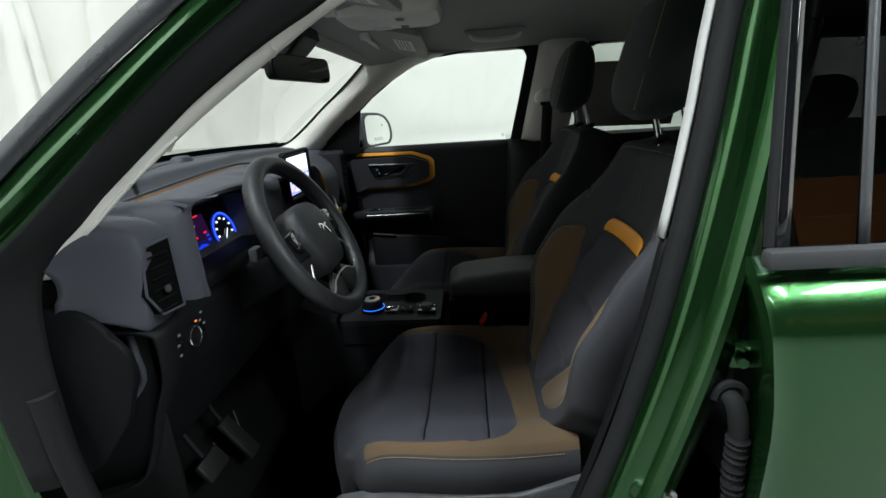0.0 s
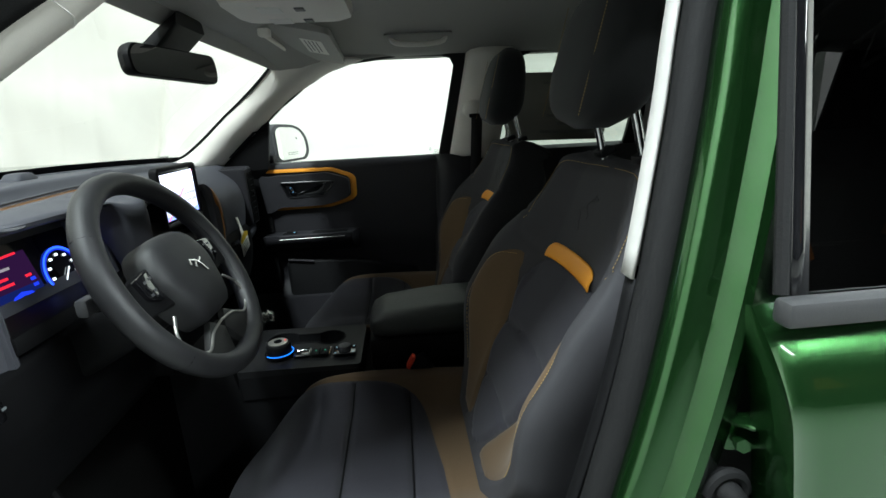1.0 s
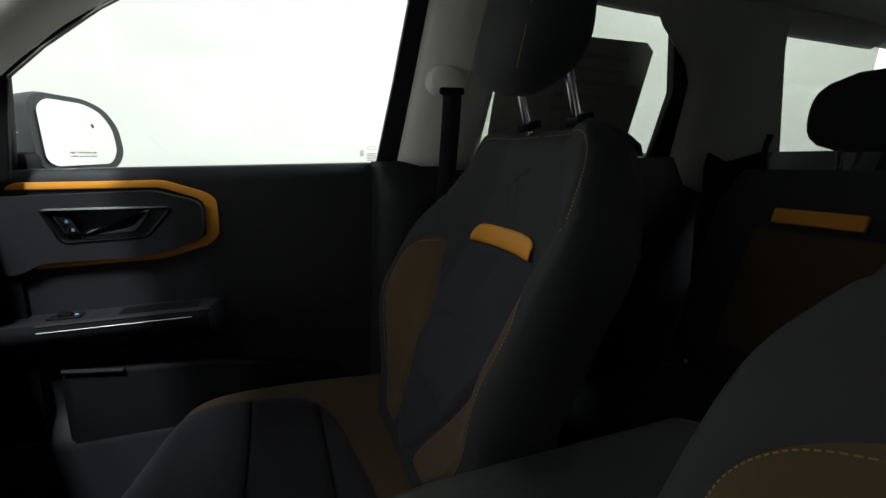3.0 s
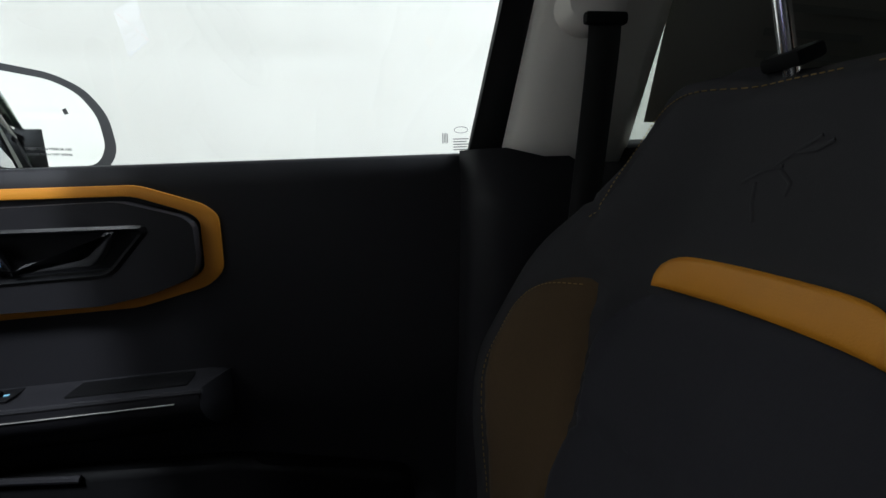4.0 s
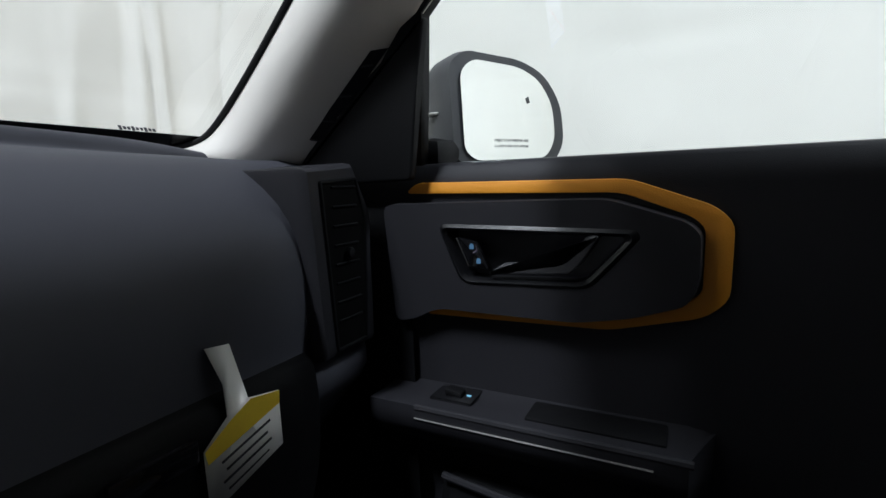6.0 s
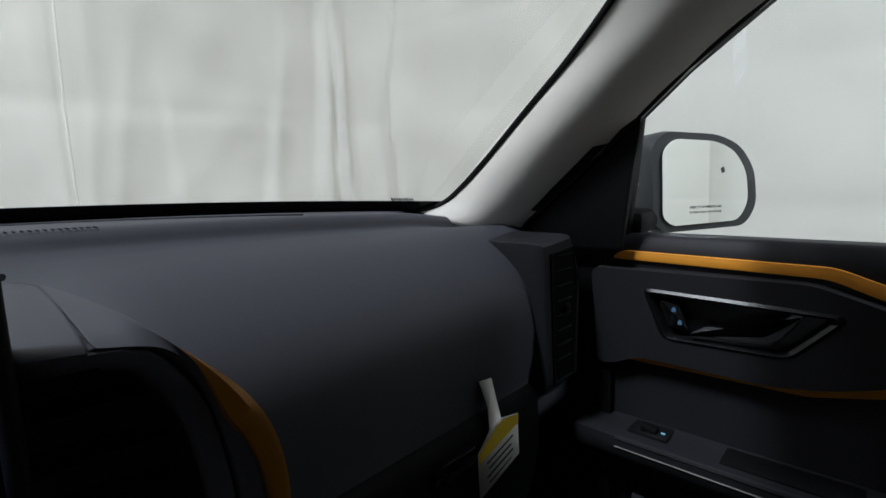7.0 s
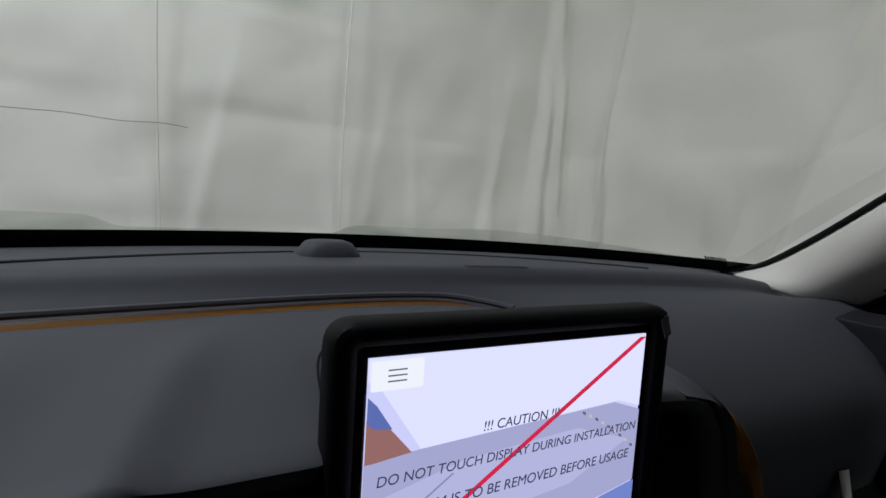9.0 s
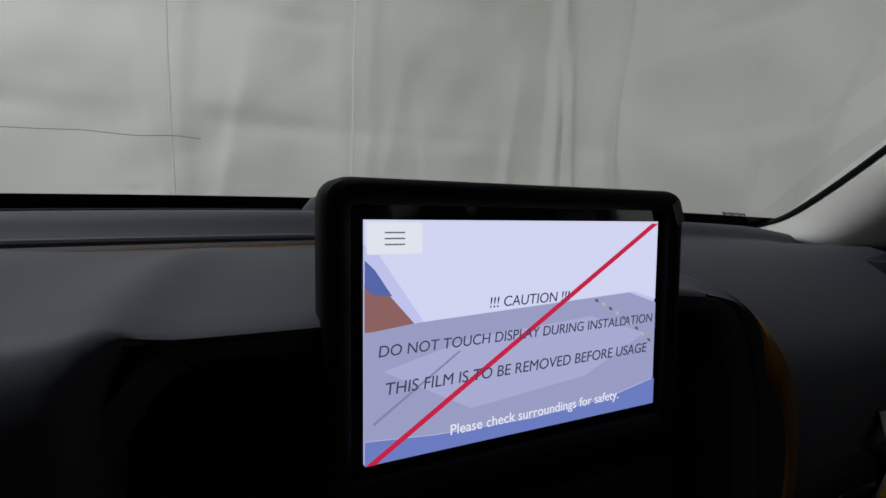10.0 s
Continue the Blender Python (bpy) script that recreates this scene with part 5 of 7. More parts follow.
# air vents at both ends of the dashboard
def side_vent(s):
    v = thing("air_vent", "black upright air vent with slats at the dashboard's end", "air vent", "dashboard end vents")
    cx, yf, zc = (0.645, 0.674, 1.158) if s > 0 else (-0.678, 0.6345, 1.163)
    if s > 0:
        rings = []
        for y, k in ((yf + 0.10, 1.0), (yf + 0.012, 1.0), (yf + 0.002, 0.98), (yf - 0.002, 0.93)):
            rings.append([(cx + u * 0.054 * k, y, zc + w * k) for u, w in rounded([(-1.0, 0.080), (0.45, 0.086), (1.0, 0.03), (0.95, -0.130), (-0.75, -0.130)], 0.016)])
        part("surround", loft(rings), DOORSKIN, v)
    low = -0.120
    out = rounded([(-0.66, 0.064), (0.50, 0.068), (0.80, 0.02), (0.62, low), (-0.42, low)] if s > 0 else [(-0.66, 0.061), (0.40, 0.059), (0.58, 0.042), (0.70, -0.015), (0.34, -0.052), (-0.68, -0.057)], 0.010)
    face = lambda u, y, w: (cx + s * u * 0.050, y + (0.018 * max(0.0, u - 0.2) if s < 0 else 0.0), zc + w)
    # solid block, no hole: near-black colour stands for the shade inside the vent
    rings = [[face(u, y, w) for u, w in out] for y in (yf + 0.030, yf - 0.0030)]
    part("mouth", loft(rings), surface("vent_shade_black", (0.003, 0.003, 0.003), 0.8, spec=0.05), v)
    part("rim", tube([face(u, yf - 0.003, w) for u, w in out], 0.0022, 6, 1, (0, -1, 0), True), SOFT if s < 0 else PLASTIC, v)
    for k in range(-2 if s > 0 else 0, 6):
        part("slat", rbox((cx + s * 0.004, yf - 0.0035, zc - 0.046 + (0.021 if s > 0 else 0.0175) * k), (0.042, 0.003, 0.0022), 0.0008, pose(0, 0, 0, 25, 0, -4 if s < 0 else 0)), PLASTIC, v)
    part("knob", disc((cx + s * 0.004, yf - 0.008, zc - 0.014), 0.006, 0.006, (0, -1, 0), 12, 0.002), GREYPLASTIC if s < 0 else PLASTIC, v)
    return v


side_vent(1)
side_vent(-1)

# panel ends, knee panels and glovebox
knee = thing("knee_panel", "black panel under the steering column", "dashboard panel")
rings = []
for x in seg(-0.715, -0.13, 12):
    rings.append([(x, p.x, p.y) for p in spline([(0.80, 1.092, 0), (0.69, 1.092, 0), (0.654, 1.087, 0), (0.641, 1.072, 0), (0.645, 1.0, 0), (0.672, 0.94, 0), (0.70, 0.86, 0), (0.74, 0.80, 0), (0.86, 0.76, 0)], 24)])
thick(part("panel", sheet(rings), PLASTIC, knee), 0.006)
end_out = rounded([(-0.86, 1.142), (-0.737, 1.141), (-0.708, 1.112), (-0.674, 1.066), (-0.672, 1.03), (-0.70, 0.95), (-0.77, 0.86), (-0.86, 0.82)], 0.02)
part("end_cap", slab([(u, v) for u, v in end_out], 0.012, Matrix(((0, 0, -1, -0.728), (-1, 0, 0, 0), (0, 1, 0, 0), (0, 0, 0, 1))), 0.006), PLASTIC, knee, "black fuse panel cover")
thick(part("end_cheek", sheet([[(-0.693, 0.675 + 0.0 * z, z), (-0.695, 0.74, z), (-0.695, 0.86, z), (-0.695, 0.96, z + 0.02 * (z > 1.1))] for z in (0.72, 0.9, 1.05, 1.14, 1.17)]), PLASTIC, knee), 0.006)
switch = thing("light_switch", "round headlamp switch with a silver ring", "switch")
switch.location = (-0.066, -0.022, 0.009)
part("knob", disc((-0.565, 0.664, 1.030), 0.019, 0.016, (0, -1, 0.15), 24, 0.003), PLASTIC, switch)
part("ring", tube([(-0.565 + 0.017 * math.cos(a), 0.655, 1.031 + 0.017 * math.sin(a)) for a in [2 * math.pi * k / 28 for k in range(28)]], 0.0016, 6, 1, (0, -1, 0), True), CHROME, switch)
part("lamp", rbox((-0.556, 0.6555, 1.056), (0.004, 0.002, 0.0025), 0), AMBERGLOW, switch)
for dx in (-0.034, 0.034):
    part("button", rbox((-0.565 + dx, 0.665, 1.035), (0.018, 0.006, 0.03), 0.003), GLOSSBLACK, switch)
for dx, dz in ((-0.040, 0.004), (-0.034, 0.020), (0.030, 0.018), (0.037, 0.030), (0.040, 0.008), (-0.040, -0.014)):
    part("switch_mark", rbox((-0.565 + dx, 0.6615, 1.030 + dz), (0.006, 0.0012, 0.0035), 0), glow("pale_mark_light", (0.6, 0.7, 0.75), 0.15), switch)
glove = thing("glovebox", "black glovebox with its lid shut", "glovebox")
glove.location = (0, 0.022, 0)
lid = []
for x in seg(0.24, 0.60, 10):
    lid.append([(x, p.x, p.y) for p in spline([(0.70, 1.045, 0), (0.668, 1.035, 0), (0.660, 0.98, 0), (0.670, 0.90, 0), (0.70, 0.83, 0), (0.76, 0.82, 0)], 14)])
thick(part("lid", sheet(lid), PLASTIC, glove), 0.006)
part("latch", rbox((0.42, 0.657, 1.01), (0.07, 0.008, 0.022), 0.004), GLOSSBLACK, glove)
tag = thing("hang_tag", "white paper tag with a yellow band hanging from the glovebox", "paper tag")
tag.location = (0.013, 0.026, 0.002)
bm = bmesh.new()
bm.faces.new([bm.verts.new((x, 0.6575 + dy, z)) for x, z, dy in ((0.462, 1.085, 0.004), (0.486, 1.082, 0.004), (0.494, 1.030, -0.004), (0.527, 1.024, -0.006), (0.524, 0.972, -0.010), (0.443, 0.950, -0.010), (0.445, 1.004, -0.006), (0.472, 1.022, -0.003), (0.473, 1.05, 0.0))])
thick(part("sheet", bm, PAPER, tag), 0.0006)
bm = bmesh.new()
bm.faces.new([bm.verts.new((x, 0.6495, z)) for x, z in ((0.447, 0.992), (0.526, 1.012), (0.527, 1.024), (0.494, 1.030), (0.472, 1.020), (0.445, 1.004))])
part("band", bm, YELLOW, tag, "yellow printed band")
for k in range(4):
    part("print_line", rbox((0.485, 0.6478, 0.995 - 0.009 * k), (0.055 - 0.008 * (k % 2), 0.0006, 0.0022), 0, pose(0, 0, 0, 0, -14, 0)), INK, tag)

# ---- centre display ----
disp = thing("centre_display", "black-framed touch display covered by a printed protective film", "display")
SC = frame_of((-0.0202, 0.6315, 1.2367), (1, 0.0, 0.0), (0, 0.01, 1))
sw, sh = 0.0824, 0.0503
bez = rounded([(-sw - 0.0175, -sh - 0.018), (sw + 0.0140, -sh - 0.018), (sw + 0.0140, sh + 0.0165), (-sw - 0.0175, sh + 0.0165)], 0.012, 6)
glass_line = rounded([(-sw - 0.006, -sh - 0.006), (sw + 0.005, -sh - 0.006), (sw + 0.005, sh + 0.006), (-sw - 0.006, sh + 0.006)], 0.003, 6)
# a thick frame that stands proud of the glass
mid_u = (bez[0][0] + bez[10][0]) / 2
drawn = lambda d: [(u - math.copysign(d, u - mid_u), v - math.copysign(d, v)) for u, v in bez]
rings = [(drawn(0.006), -0.012), (drawn(0.0015), -0.010), (bez, -0.006), (bez, 0.004), (drawn(0.0010), 0.0068), (drawn(0.0030), 0.008), ([(u + (p - u) * 0.7, v + (q - v) * 0.7) for (u, v), (p, q) in zip(bez, glass_line)], 0.0076), (glass_line, 0.0050), (glass_line, -0.001)]
part("housing", loft([[SC @ Vector((u, v, w)) for u, v in ring] for ring, w in rings]), PLASTIC, disp, "thick black display frame")
part("gloss_front", slab(glass_line, 0.0012, SC @ pose(0, 0, 0.0)), GLOSSBLACK, disp)
part("neck", rbox(SC @ Vector((-0.005, -0.02, -0.05)), (0.12, 0.06, 0.07), 0.012), PLASTIC, disp)
part("film_tab", slab([(sw + 0.003, sh + 0.009), (sw + 0.008, sh + 0.012), (sw + 0.0125, sh + 0.001), (sw + 0.008, sh - 0.002)], 0.0005, SC @ pose(0, 0, 0.0084)), GREYPLASTIC, disp, "grey corner tab of the film")


DISPLAY = 2.3


def lit(name, pts, w, colour, k=1.0):
    return part(name, slab(pts, 0.0003, SC @ pose(0, 0, w)), glow(name + "_light", colour, k * DISPLAY), disp)


S = lambda u, v: (-sw + 2 * sw * u, sh - 2 * sh * v)
lit("picture", [S(0, 0), S(1, 0), S(1, 1), S(0, 1)], 0.0014, (0.60, 0.62, 0.92), 1.0)
lit("picture_wall", [S(0.03, 0.12), S(0.16, 0.43), S(0.9, 0.37), S(1, 0.42), S(1, 0.0), S(0.0, 0.0), S(0, 0.1)], 0.0018, (0.74, 0.76, 0.98), 1.0)
lit("picture_floor", [S(0.0, 0.45), S(0.16, 0.43), S(0.88, 0.375), S(1.0, 0.44), S(1, 0.86), S(0.8, 0.92), S(0.5, 0.945), S(0.2, 0.93), S(0.0, 0.9)], 0.0022, (0.37, 0.38, 0.60), 1.0)
lit("picture_floor_light", [S(0.05, 0.62), S(0.3, 0.52), S(0.72, 0.48), S(0.95, 0.60), S(0.7, 0.78), S(0.3, 0.84)], 0.0026, (0.45, 0.46, 0.70), 1.0)
lit("picture_edge", [S(0, 0.9), S(0.2, 0.93), S(0.5, 0.945), S(0.8, 0.92), S(1, 0.86), S(1, 1), S(0, 1)], 0.0030, (0.17, 0.23, 0.58), 1.0)
lit("picture_box", [S(0.0, 0.26), S(0.06, 0.30), S(0.13, 0.43), S(0.02, 0.45), S(0.0, 0.45)], 0.0030, (0.30, 0.14, 0.13), 1.0)
lit("picture_box_blue", [S(0.0, 0.16), S(0.025, 0.20), S(0.07, 0.31), S(0.02, 0.30), S(0.0, 0.27)], 0.0034, (0.11, 0.15, 0.42), 1.0)
lit("menu_button", rounded([S(0.005, 0.010), S(0.150, 0.010), S(0.150, 0.138), S(0.005, 0.138)], 0.001), 0.0034, (0.86, 0.88, 0.93), 1.0)
for k in range(3):
    lit("menu_line", [S(0.050, 0.048 + 0.024 * k), S(0.102, 0.048 + 0.024 * k), S(0.102, 0.054 + 0.024 * k), S(0.050, 0.054 + 0.024 * k)], 0.0038, (0.14, 0.15, 0.2), 1.0)
for k in range(9):
    u, v = 0.73 + 0.029 * k, 0.39 + 0.001 * k * k + 0.022 * k
    lit("hatch_mark", [S(u, v), S(u + 0.012, v + 0.005), S(u + 0.014, v + 0.022), S(u + 0.002, v + 0.014)], 0.0032, (0.55, 0.52, 0.45) if k % 2 else (0.12, 0.12, 0.15), 1.0)
lit("floor_joint", [S(0.02, 0.83), S(0.26, 0.57), S(0.265, 0.573), S(0.025, 0.837)], 0.0030, (0.25, 0.26, 0.42), 1.0)
# red stroke of the protective film
part("red_stroke", slab([S(0.0, 0.995), S(0.026, 0.995), S(0.985, 0.010), S(0.958, 0.010)], 0.0003, SC @ pose(0, 0, 0.0042)), glow("red_stroke_light", (0.62, 0.02, 0.07), DISPLAY), disp, "red diagonal stroke on the film")


def words(name, text, u, v, width, material, slant=0.0, w=0.0046):
    """Lettering on the display: the text's left end and baseline at (u, v) of the picture, with its width."""
    x, y = S(u, v)
    return lettering(name, text, SC @ Matrix.Translation((x, y, w)) @ Matrix.Rotation(radians(0.5), 4, "Z"), width * 2 * sw, material, disp, slant)


TYPE = glow("film_print_light", (0.055, 0.055, 0.11), DISPLAY)
words("caution_text", "!!! CAUTION !!!", 0.345, 0.388, 0.275, TYPE, 0.12)
words("warning_text", "DO NOT TOUCH DISPLAY DURING INSTALLATION", 0.030, 0.552, 0.94, TYPE, 0.12)
words("removal_text", "THIS FILM IS TO BE REMOVED BEFORE USAGE", 0.048, 0.712, 0.90, TYPE, 0.12)
words("safety_text", "Please check surroundings for safety.", 0.230, 0.935, 0.60, glow("safety_text_light", (0.9, 0.92, 1.0), DISPLAY), 0.0)

# ---- front seats ----
def outline(pts, n=80):
    """A smooth closed curve through pts, as an array."""
    p = [Vector((x, y, 0)) for x, y in pts]
    out = spline([p[-1], *p, p[0], p[1]], n * 2)
    k = len(pts) + 2
    return np.array([(q.x, q.y) for q in out[int(2 * n / k) : int(2 * n * (k - 1) / k) + 1]])


def inside_of(poly, x, y):
    """Distance from (x, y) to the curve, positive inside it."""
    a, b = poly, np.roll(poly, -1, 0)
    d = b - a
    t = np.clip(((x - a[:, 0]) * d[:, 0] + (y - a[:, 1]) * d[:, 1]) / np.maximum(1e-12, (d ** 2).sum(1)), 0, 1)
    dist = np.hypot(a[:, 0] + t * d[:, 0] - x, a[:, 1] + t * d[:, 1] - y).min()
    cross = ((a[:, 1] > y) != (b[:, 1] > y)) & (x < d[:, 0] * (y - a[:, 1]) / np.where(np.abs(d[:, 1]) < 1e-12, 1e-12, d[:, 1]) + a[:, 0])
    return dist if cross.sum() % 2 else -dist


def clip(poly, keep):
    """The share of a polygon of (point, values) where values[0] has the sign of keep."""
    out = []
    for i in range(len(poly)):
        (p, u), (q, v) = poly[i - 1], poly[i]
        if (u[0] * keep >= 0) != (v[0] * keep >= 0):
            t = u[0] / (u[0] - v[0])
            out.append((p + (q - p) * t, [c + (d - c) * t for c, d in zip(u, v)]))
        if v[0] * keep >= 0:
            out.append((q, v))
    return out


def covers(points, fields, kinds, parent):
    """Cuts one grid along the zero lines of its fields: a mesh for each kind of cover, clean-edged."""
    made = {}
    for j in range(len(points) - 1):
        for i in range(len(points[0]) - 1):
            poly = [(points[b][a], list(fields[b][a])) for b, a in ((j, i), (j, i + 1), (j + 1, i + 1), (j + 1, i))]
            for key in range(len(kinds)):
                if len(poly) < 3:
                    break
                if key == len(kinds) - 1:
                    made.setdefault(key, []).append(poly)
                    break
                vals = [v[0] for _, v in poly]
                if max(vals) <= 0:
                    got, rest = [], poly
                elif min(vals) >= 0:
                    got, rest = poly, []
                else:
                    got, rest = clip(poly, 1), clip(poly, -1)
                if len(got) > 2:
                    made.setdefault(key, []).append(got)
                poly = [(p, v[1:]) for p, v in rest]
    for key, polys in sorted(made.items()):
        name, material, label = kinds[key]
        bm = bmesh.new()
        for poly in polys:
            try:
                bm.faces.new([bm.verts.new(p) for p, _ in poly])
            except ValueError:
                pass
        bmesh.ops.remove_doubles(bm, verts=bm.verts, dist=2e-5)
        part(name, bm, material, parent, label, 70)


def groove(d, w=0.006, deep=0.007):
    return -deep * math.exp(-((d / w) ** 2))


def front_seat(x0):
    seat = thing("front_seat", "charcoal cloth and black vinyl front seat with orange tab", "car seat", "front seats")
    seat.location = (x0, 0, 0)
    # cushion: rows run front to back, columns across and round underneath
    N, M = 132, 88
    insert_line = outline([(0.222, 0.46), (0.216, 0.36), (0.208, 0.27), (0.197, 0.195), (0.172, 0.138), (0.120, 0.105), (0.0, 0.088), (-0.08, 0.078), (-0.165, 0.076), (-0.208, 0.094), (-0.230, 0.135), (-0.237, 0.21), (-0.233, 0.30), (-0.215, 0.375), (-0.205, 0.46), (0.0, 0.50)])
    W = 0.262

    def cushion(s, c, sewn_in=1.0):
        """s 0..1 rear to front; c -1..1 across."""
        a = abs(c)
        y = -0.03 + 0.475 * s
        half = W * (0.93 + 0.07 * math.sin(math.pi * min(1, s * 1.15))) * (1 - 0.30 * smoothstep(0.80, 1.0, s) ** 2)
        arc = max(0, a - 0.80) / 0.20
        x = math.copysign(half * (a / 0.80 if a < 0.80 else 1 + 0.10 * math.sin(arc * math.pi)) * 0.93, c)
        rise = 0.014 * smoothstep(0.30, 0.74, a) * smoothstep(1.0, 0.6, s)
        z = 0.786 + 0.012 * s + rise - 0.020 * (1 - s) * (1 - smoothstep(0.4, 0.7, a))
        z -= 0.075 * smoothstep(0.66, 1.06, s) ** 2.2 / 0.75
        z -= 0.125 * arc ** 1.3
        y += (0.058 * (1 - a * a) - 0.022) * smoothstep(0.55, 1.0, s)
        # seams: two across, and the border of the insert
        into = inside_of(insert_line, x, y)
        if into > 0 and s < 0.93:
            z += sewn_in * smoothstep(0.0, 0.012, into) * (groove((s - 0.345) * 0.475, 0.0045, 0.008) + groove((s - 0.60) * 0.475, 0.0045, 0.008))
            z += 0.004 * math.sin(max(0, min(1, (s - 0.345) / 0.255)) * math.pi)
        z += sewn_in * groove(into, 0.007, 0.0035) * smoothstep(0.98, 0.9, s)
        z += sewn_in * groove((a - (0.865 if c > 0 else 0.845)) * 0.25, 0.006, 0.002)
        return Vector((x, y, z))

    grid = [[cushion(j / M, i / N * 2 - 1) for i in range(N + 1)] for j in range(M + 1)]
    last = grid[-1]
    for dy, dz in ((0.010, -0.025), (0.012, -0.06), (0.0, -0.10)):
        grid.append([p + Vector((0, dy * (1 - (p.x / 0.3) ** 2), dz * (1.0 if abs(p.x) < 0.22 else 0.6))) for p in last])

    marks = []
    for j, row in enumerate(grid):
        line_marks = []
        for i, p in enumerate(row):
            c = i / N * 2 - 1
            edge = min(((0.865 if c > 0 else 0.840) - abs(c)) * 0.3, 0.37 + 0.05 * (c > 0) - p.y, p.y + 0.035)
            line_marks.append([min(inside_of(insert_line, p.x, p.y), (0.822 - abs(c)) * 0.3, M + 0.5 - j), edge])
        marks.append(line_marks)
    covers(grid, marks, [("cushion_insert", CLOTH, "charcoal woven cushion cloth"), ("cushion_border", BROWN, "olive-brown cloth border"), ("cushion_side", LEATHER, "black vinyl side")], seat)
    for at in (0.345, 0.60):
        run = [cushion(at, c, 0.0) for c in [-0.80 + 1.6 * k / 80 for k in range(81)]]
        run = [p + Vector((0, 0, -0.0034)) for p in run if inside_of(insert_line, p.x, p.y) > 0.002]
        part("seam", tube(run, 0.0013, 6), PLASTIC, seat)
    part("cushion_base", rbox((0, 0.19, 0.66), (0.44, 0.44, 0.12), 0.03), PLASTIC, seat)
    for s in (-1, 1):
        st = [cushion(0.06 + 0.78 * k / 60, s * (0.872 if s > 0 else 0.850), 0.0) + Vector((s * 0.0015, 0, 0.0004)) for k in range(61)]
        part("stitching", merged(*[tube([st[k], st[k] + (st[k + 1] - st[k]) * 0.62], 0.0007, 5) for k in range(60)]), THREAD, seat, "ochre stitching")
        shield = rounded([(-0.44, 0.62), (-0.05, 0.58), (0.06, 0.64), (0.07, 0.745), (0.02, 0.735), (-0.08, 0.70), (-0.36, 0.695), (-0.44, 0.68)], 0.02)
        part("side_shield", slab(shield, 0.03 * s, Matrix(((0, 0, 1, s * 0.232), (-1, 0, 0, 0), (0, 1, 0, 0), (0, 0, 0, 1))), 0.006), GREYPLASTIC if s < 0 else PLASTIC, seat, "grey plastic seat side shield")
        part("rail", rbox((s * 0.17, 0.14, 0.50), (0.05, 0.56, 0.05), 0.008), STEEL, seat)
        part("riser", rbox((s * 0.17, 0.14, 0.57), (0.04, 0.44, 0.10), 0.008), PLASTIC, seat)
    # backrest: up the leaning line
    base, lean = Vector((0, 0.025, 0.775)), Vector((0, -0.495, 0.869))
    ahead = Vector((0, 0.869, 0.495))
    L = 0.640
    TOP = 0.925
    BN, BM = 96, 76
    back_line = outline([(0.0, 0.010), (0.045, 0.031), (0.08, 0.082), (0.112, 0.134), (0.132, 0.196), (0.150, 0.258), (0.158, 0.299), (0.150, 0.335), (0.125, 0.364), (0.06, 0.377), (0.0, 0.379), (-0.06, 0.377), (-0.125, 0.364), (-0.150, 0.335), (-0.158, 0.299), (-0.150, 0.258), (-0.132, 0.196), (-0.112, 0.134), (-0.08, 0.082), (-0.045, 0.031)])
    wing_line = outline([(0.06, 0.023), (0.088, 0.082), (0.116, 0.134), (0.136, 0.196), (0.154, 0.258), (0.168, 0.309), (0.178, 0.352), (0.215, 0.328), (0.238, 0.294), (0.243, 0.252), (0.236, 0.196), (0.215, 0.124), (0.175, 0.062), (0.12, 0.019)])
    upper_line = outline([(-0.190, 0.380), (-0.210, 0.420), (-0.198, 0.463), (-0.186, 0.506), (-0.168, 0.540), (-0.135, 0.556), (-0.070, 0.564), (0.000, 0.566), (0.070, 0.564), (0.135, 0.556), (0.168, 0.540), (0.186, 0.506), (0.198, 0.463), (0.210, 0.420), (0.190, 0.380), (0.100, 0.378), (0.000, 0.384), (-0.100, 0.378)])

    def half_w(s):
        u = min(1.0, s / TOP)
        w = 0.240 + 0.026 * math.sin(math.pi * min(1, s / 0.75)) - 0.068 * smoothstep(0.60, 1.0, u) - 0.060 * smoothstep(0.20, 0.0, s)
        return w * math.sqrt(max(0.0, 1 - max(0, (u - 0.86) / 0.14) ** 2.6 * 0.50))

    def back(s, c):
        a = abs(c)
        w = half_w(s)
        arc = max(0, a - 0.86) / 0.14
        x = math.copysign(w * min(1.0, a / 0.86) * (1 + 0.04 * math.sin(arc * math.pi)), c)
        side = smoothstep(0.42, 0.80, a) * (1 - 0.7 * smoothstep(0.50, 0.85, s)) * smoothstep(0.03, 0.36, s)
        f = 0.071 * side - 0.012 * (1 - a) * math.sin(math.pi * s) - 0.085 * arc ** 1.4
        f += 0.010 * math.sin(math.pi * min(1, s / 0.5)) * (1 - a)
        f += 0.032 * smoothstep(0.62, 0.92, s) - 0.030 * smoothstep(0.86, TOP, s) ** 2
        xm = abs(x)
        # seams
        into = inside_of(back_line, x, s * L)
        f += groove(into, 0.005, 0.006)
        if into > 0:
            for at in (0.358 - 0.022 * (x / 0.12) ** 2, 0.170 - 0.016 * (x / 0.1) ** 2):
                f += groove((s - at) * L, 0.006, 0.007) + 0.005 * smoothstep(0.02, 0.10, s - at) * smoothstep(0.2, 0.10, s - at)
        f += groove(inside_of(wing_line, xm, s * L), 0.0045, 0.005)
        f += groove(inside_of(upper_line, x, s * L), 0.0045, 0.005)
        f += groove((s - 0.655 - 0.9 * max(0, xm - 0.20)) * L, 0.004, 0.005) * (xm > 0.20)
        return base + lean * (L * s) + ahead * f + Vector((x, 0, 0))

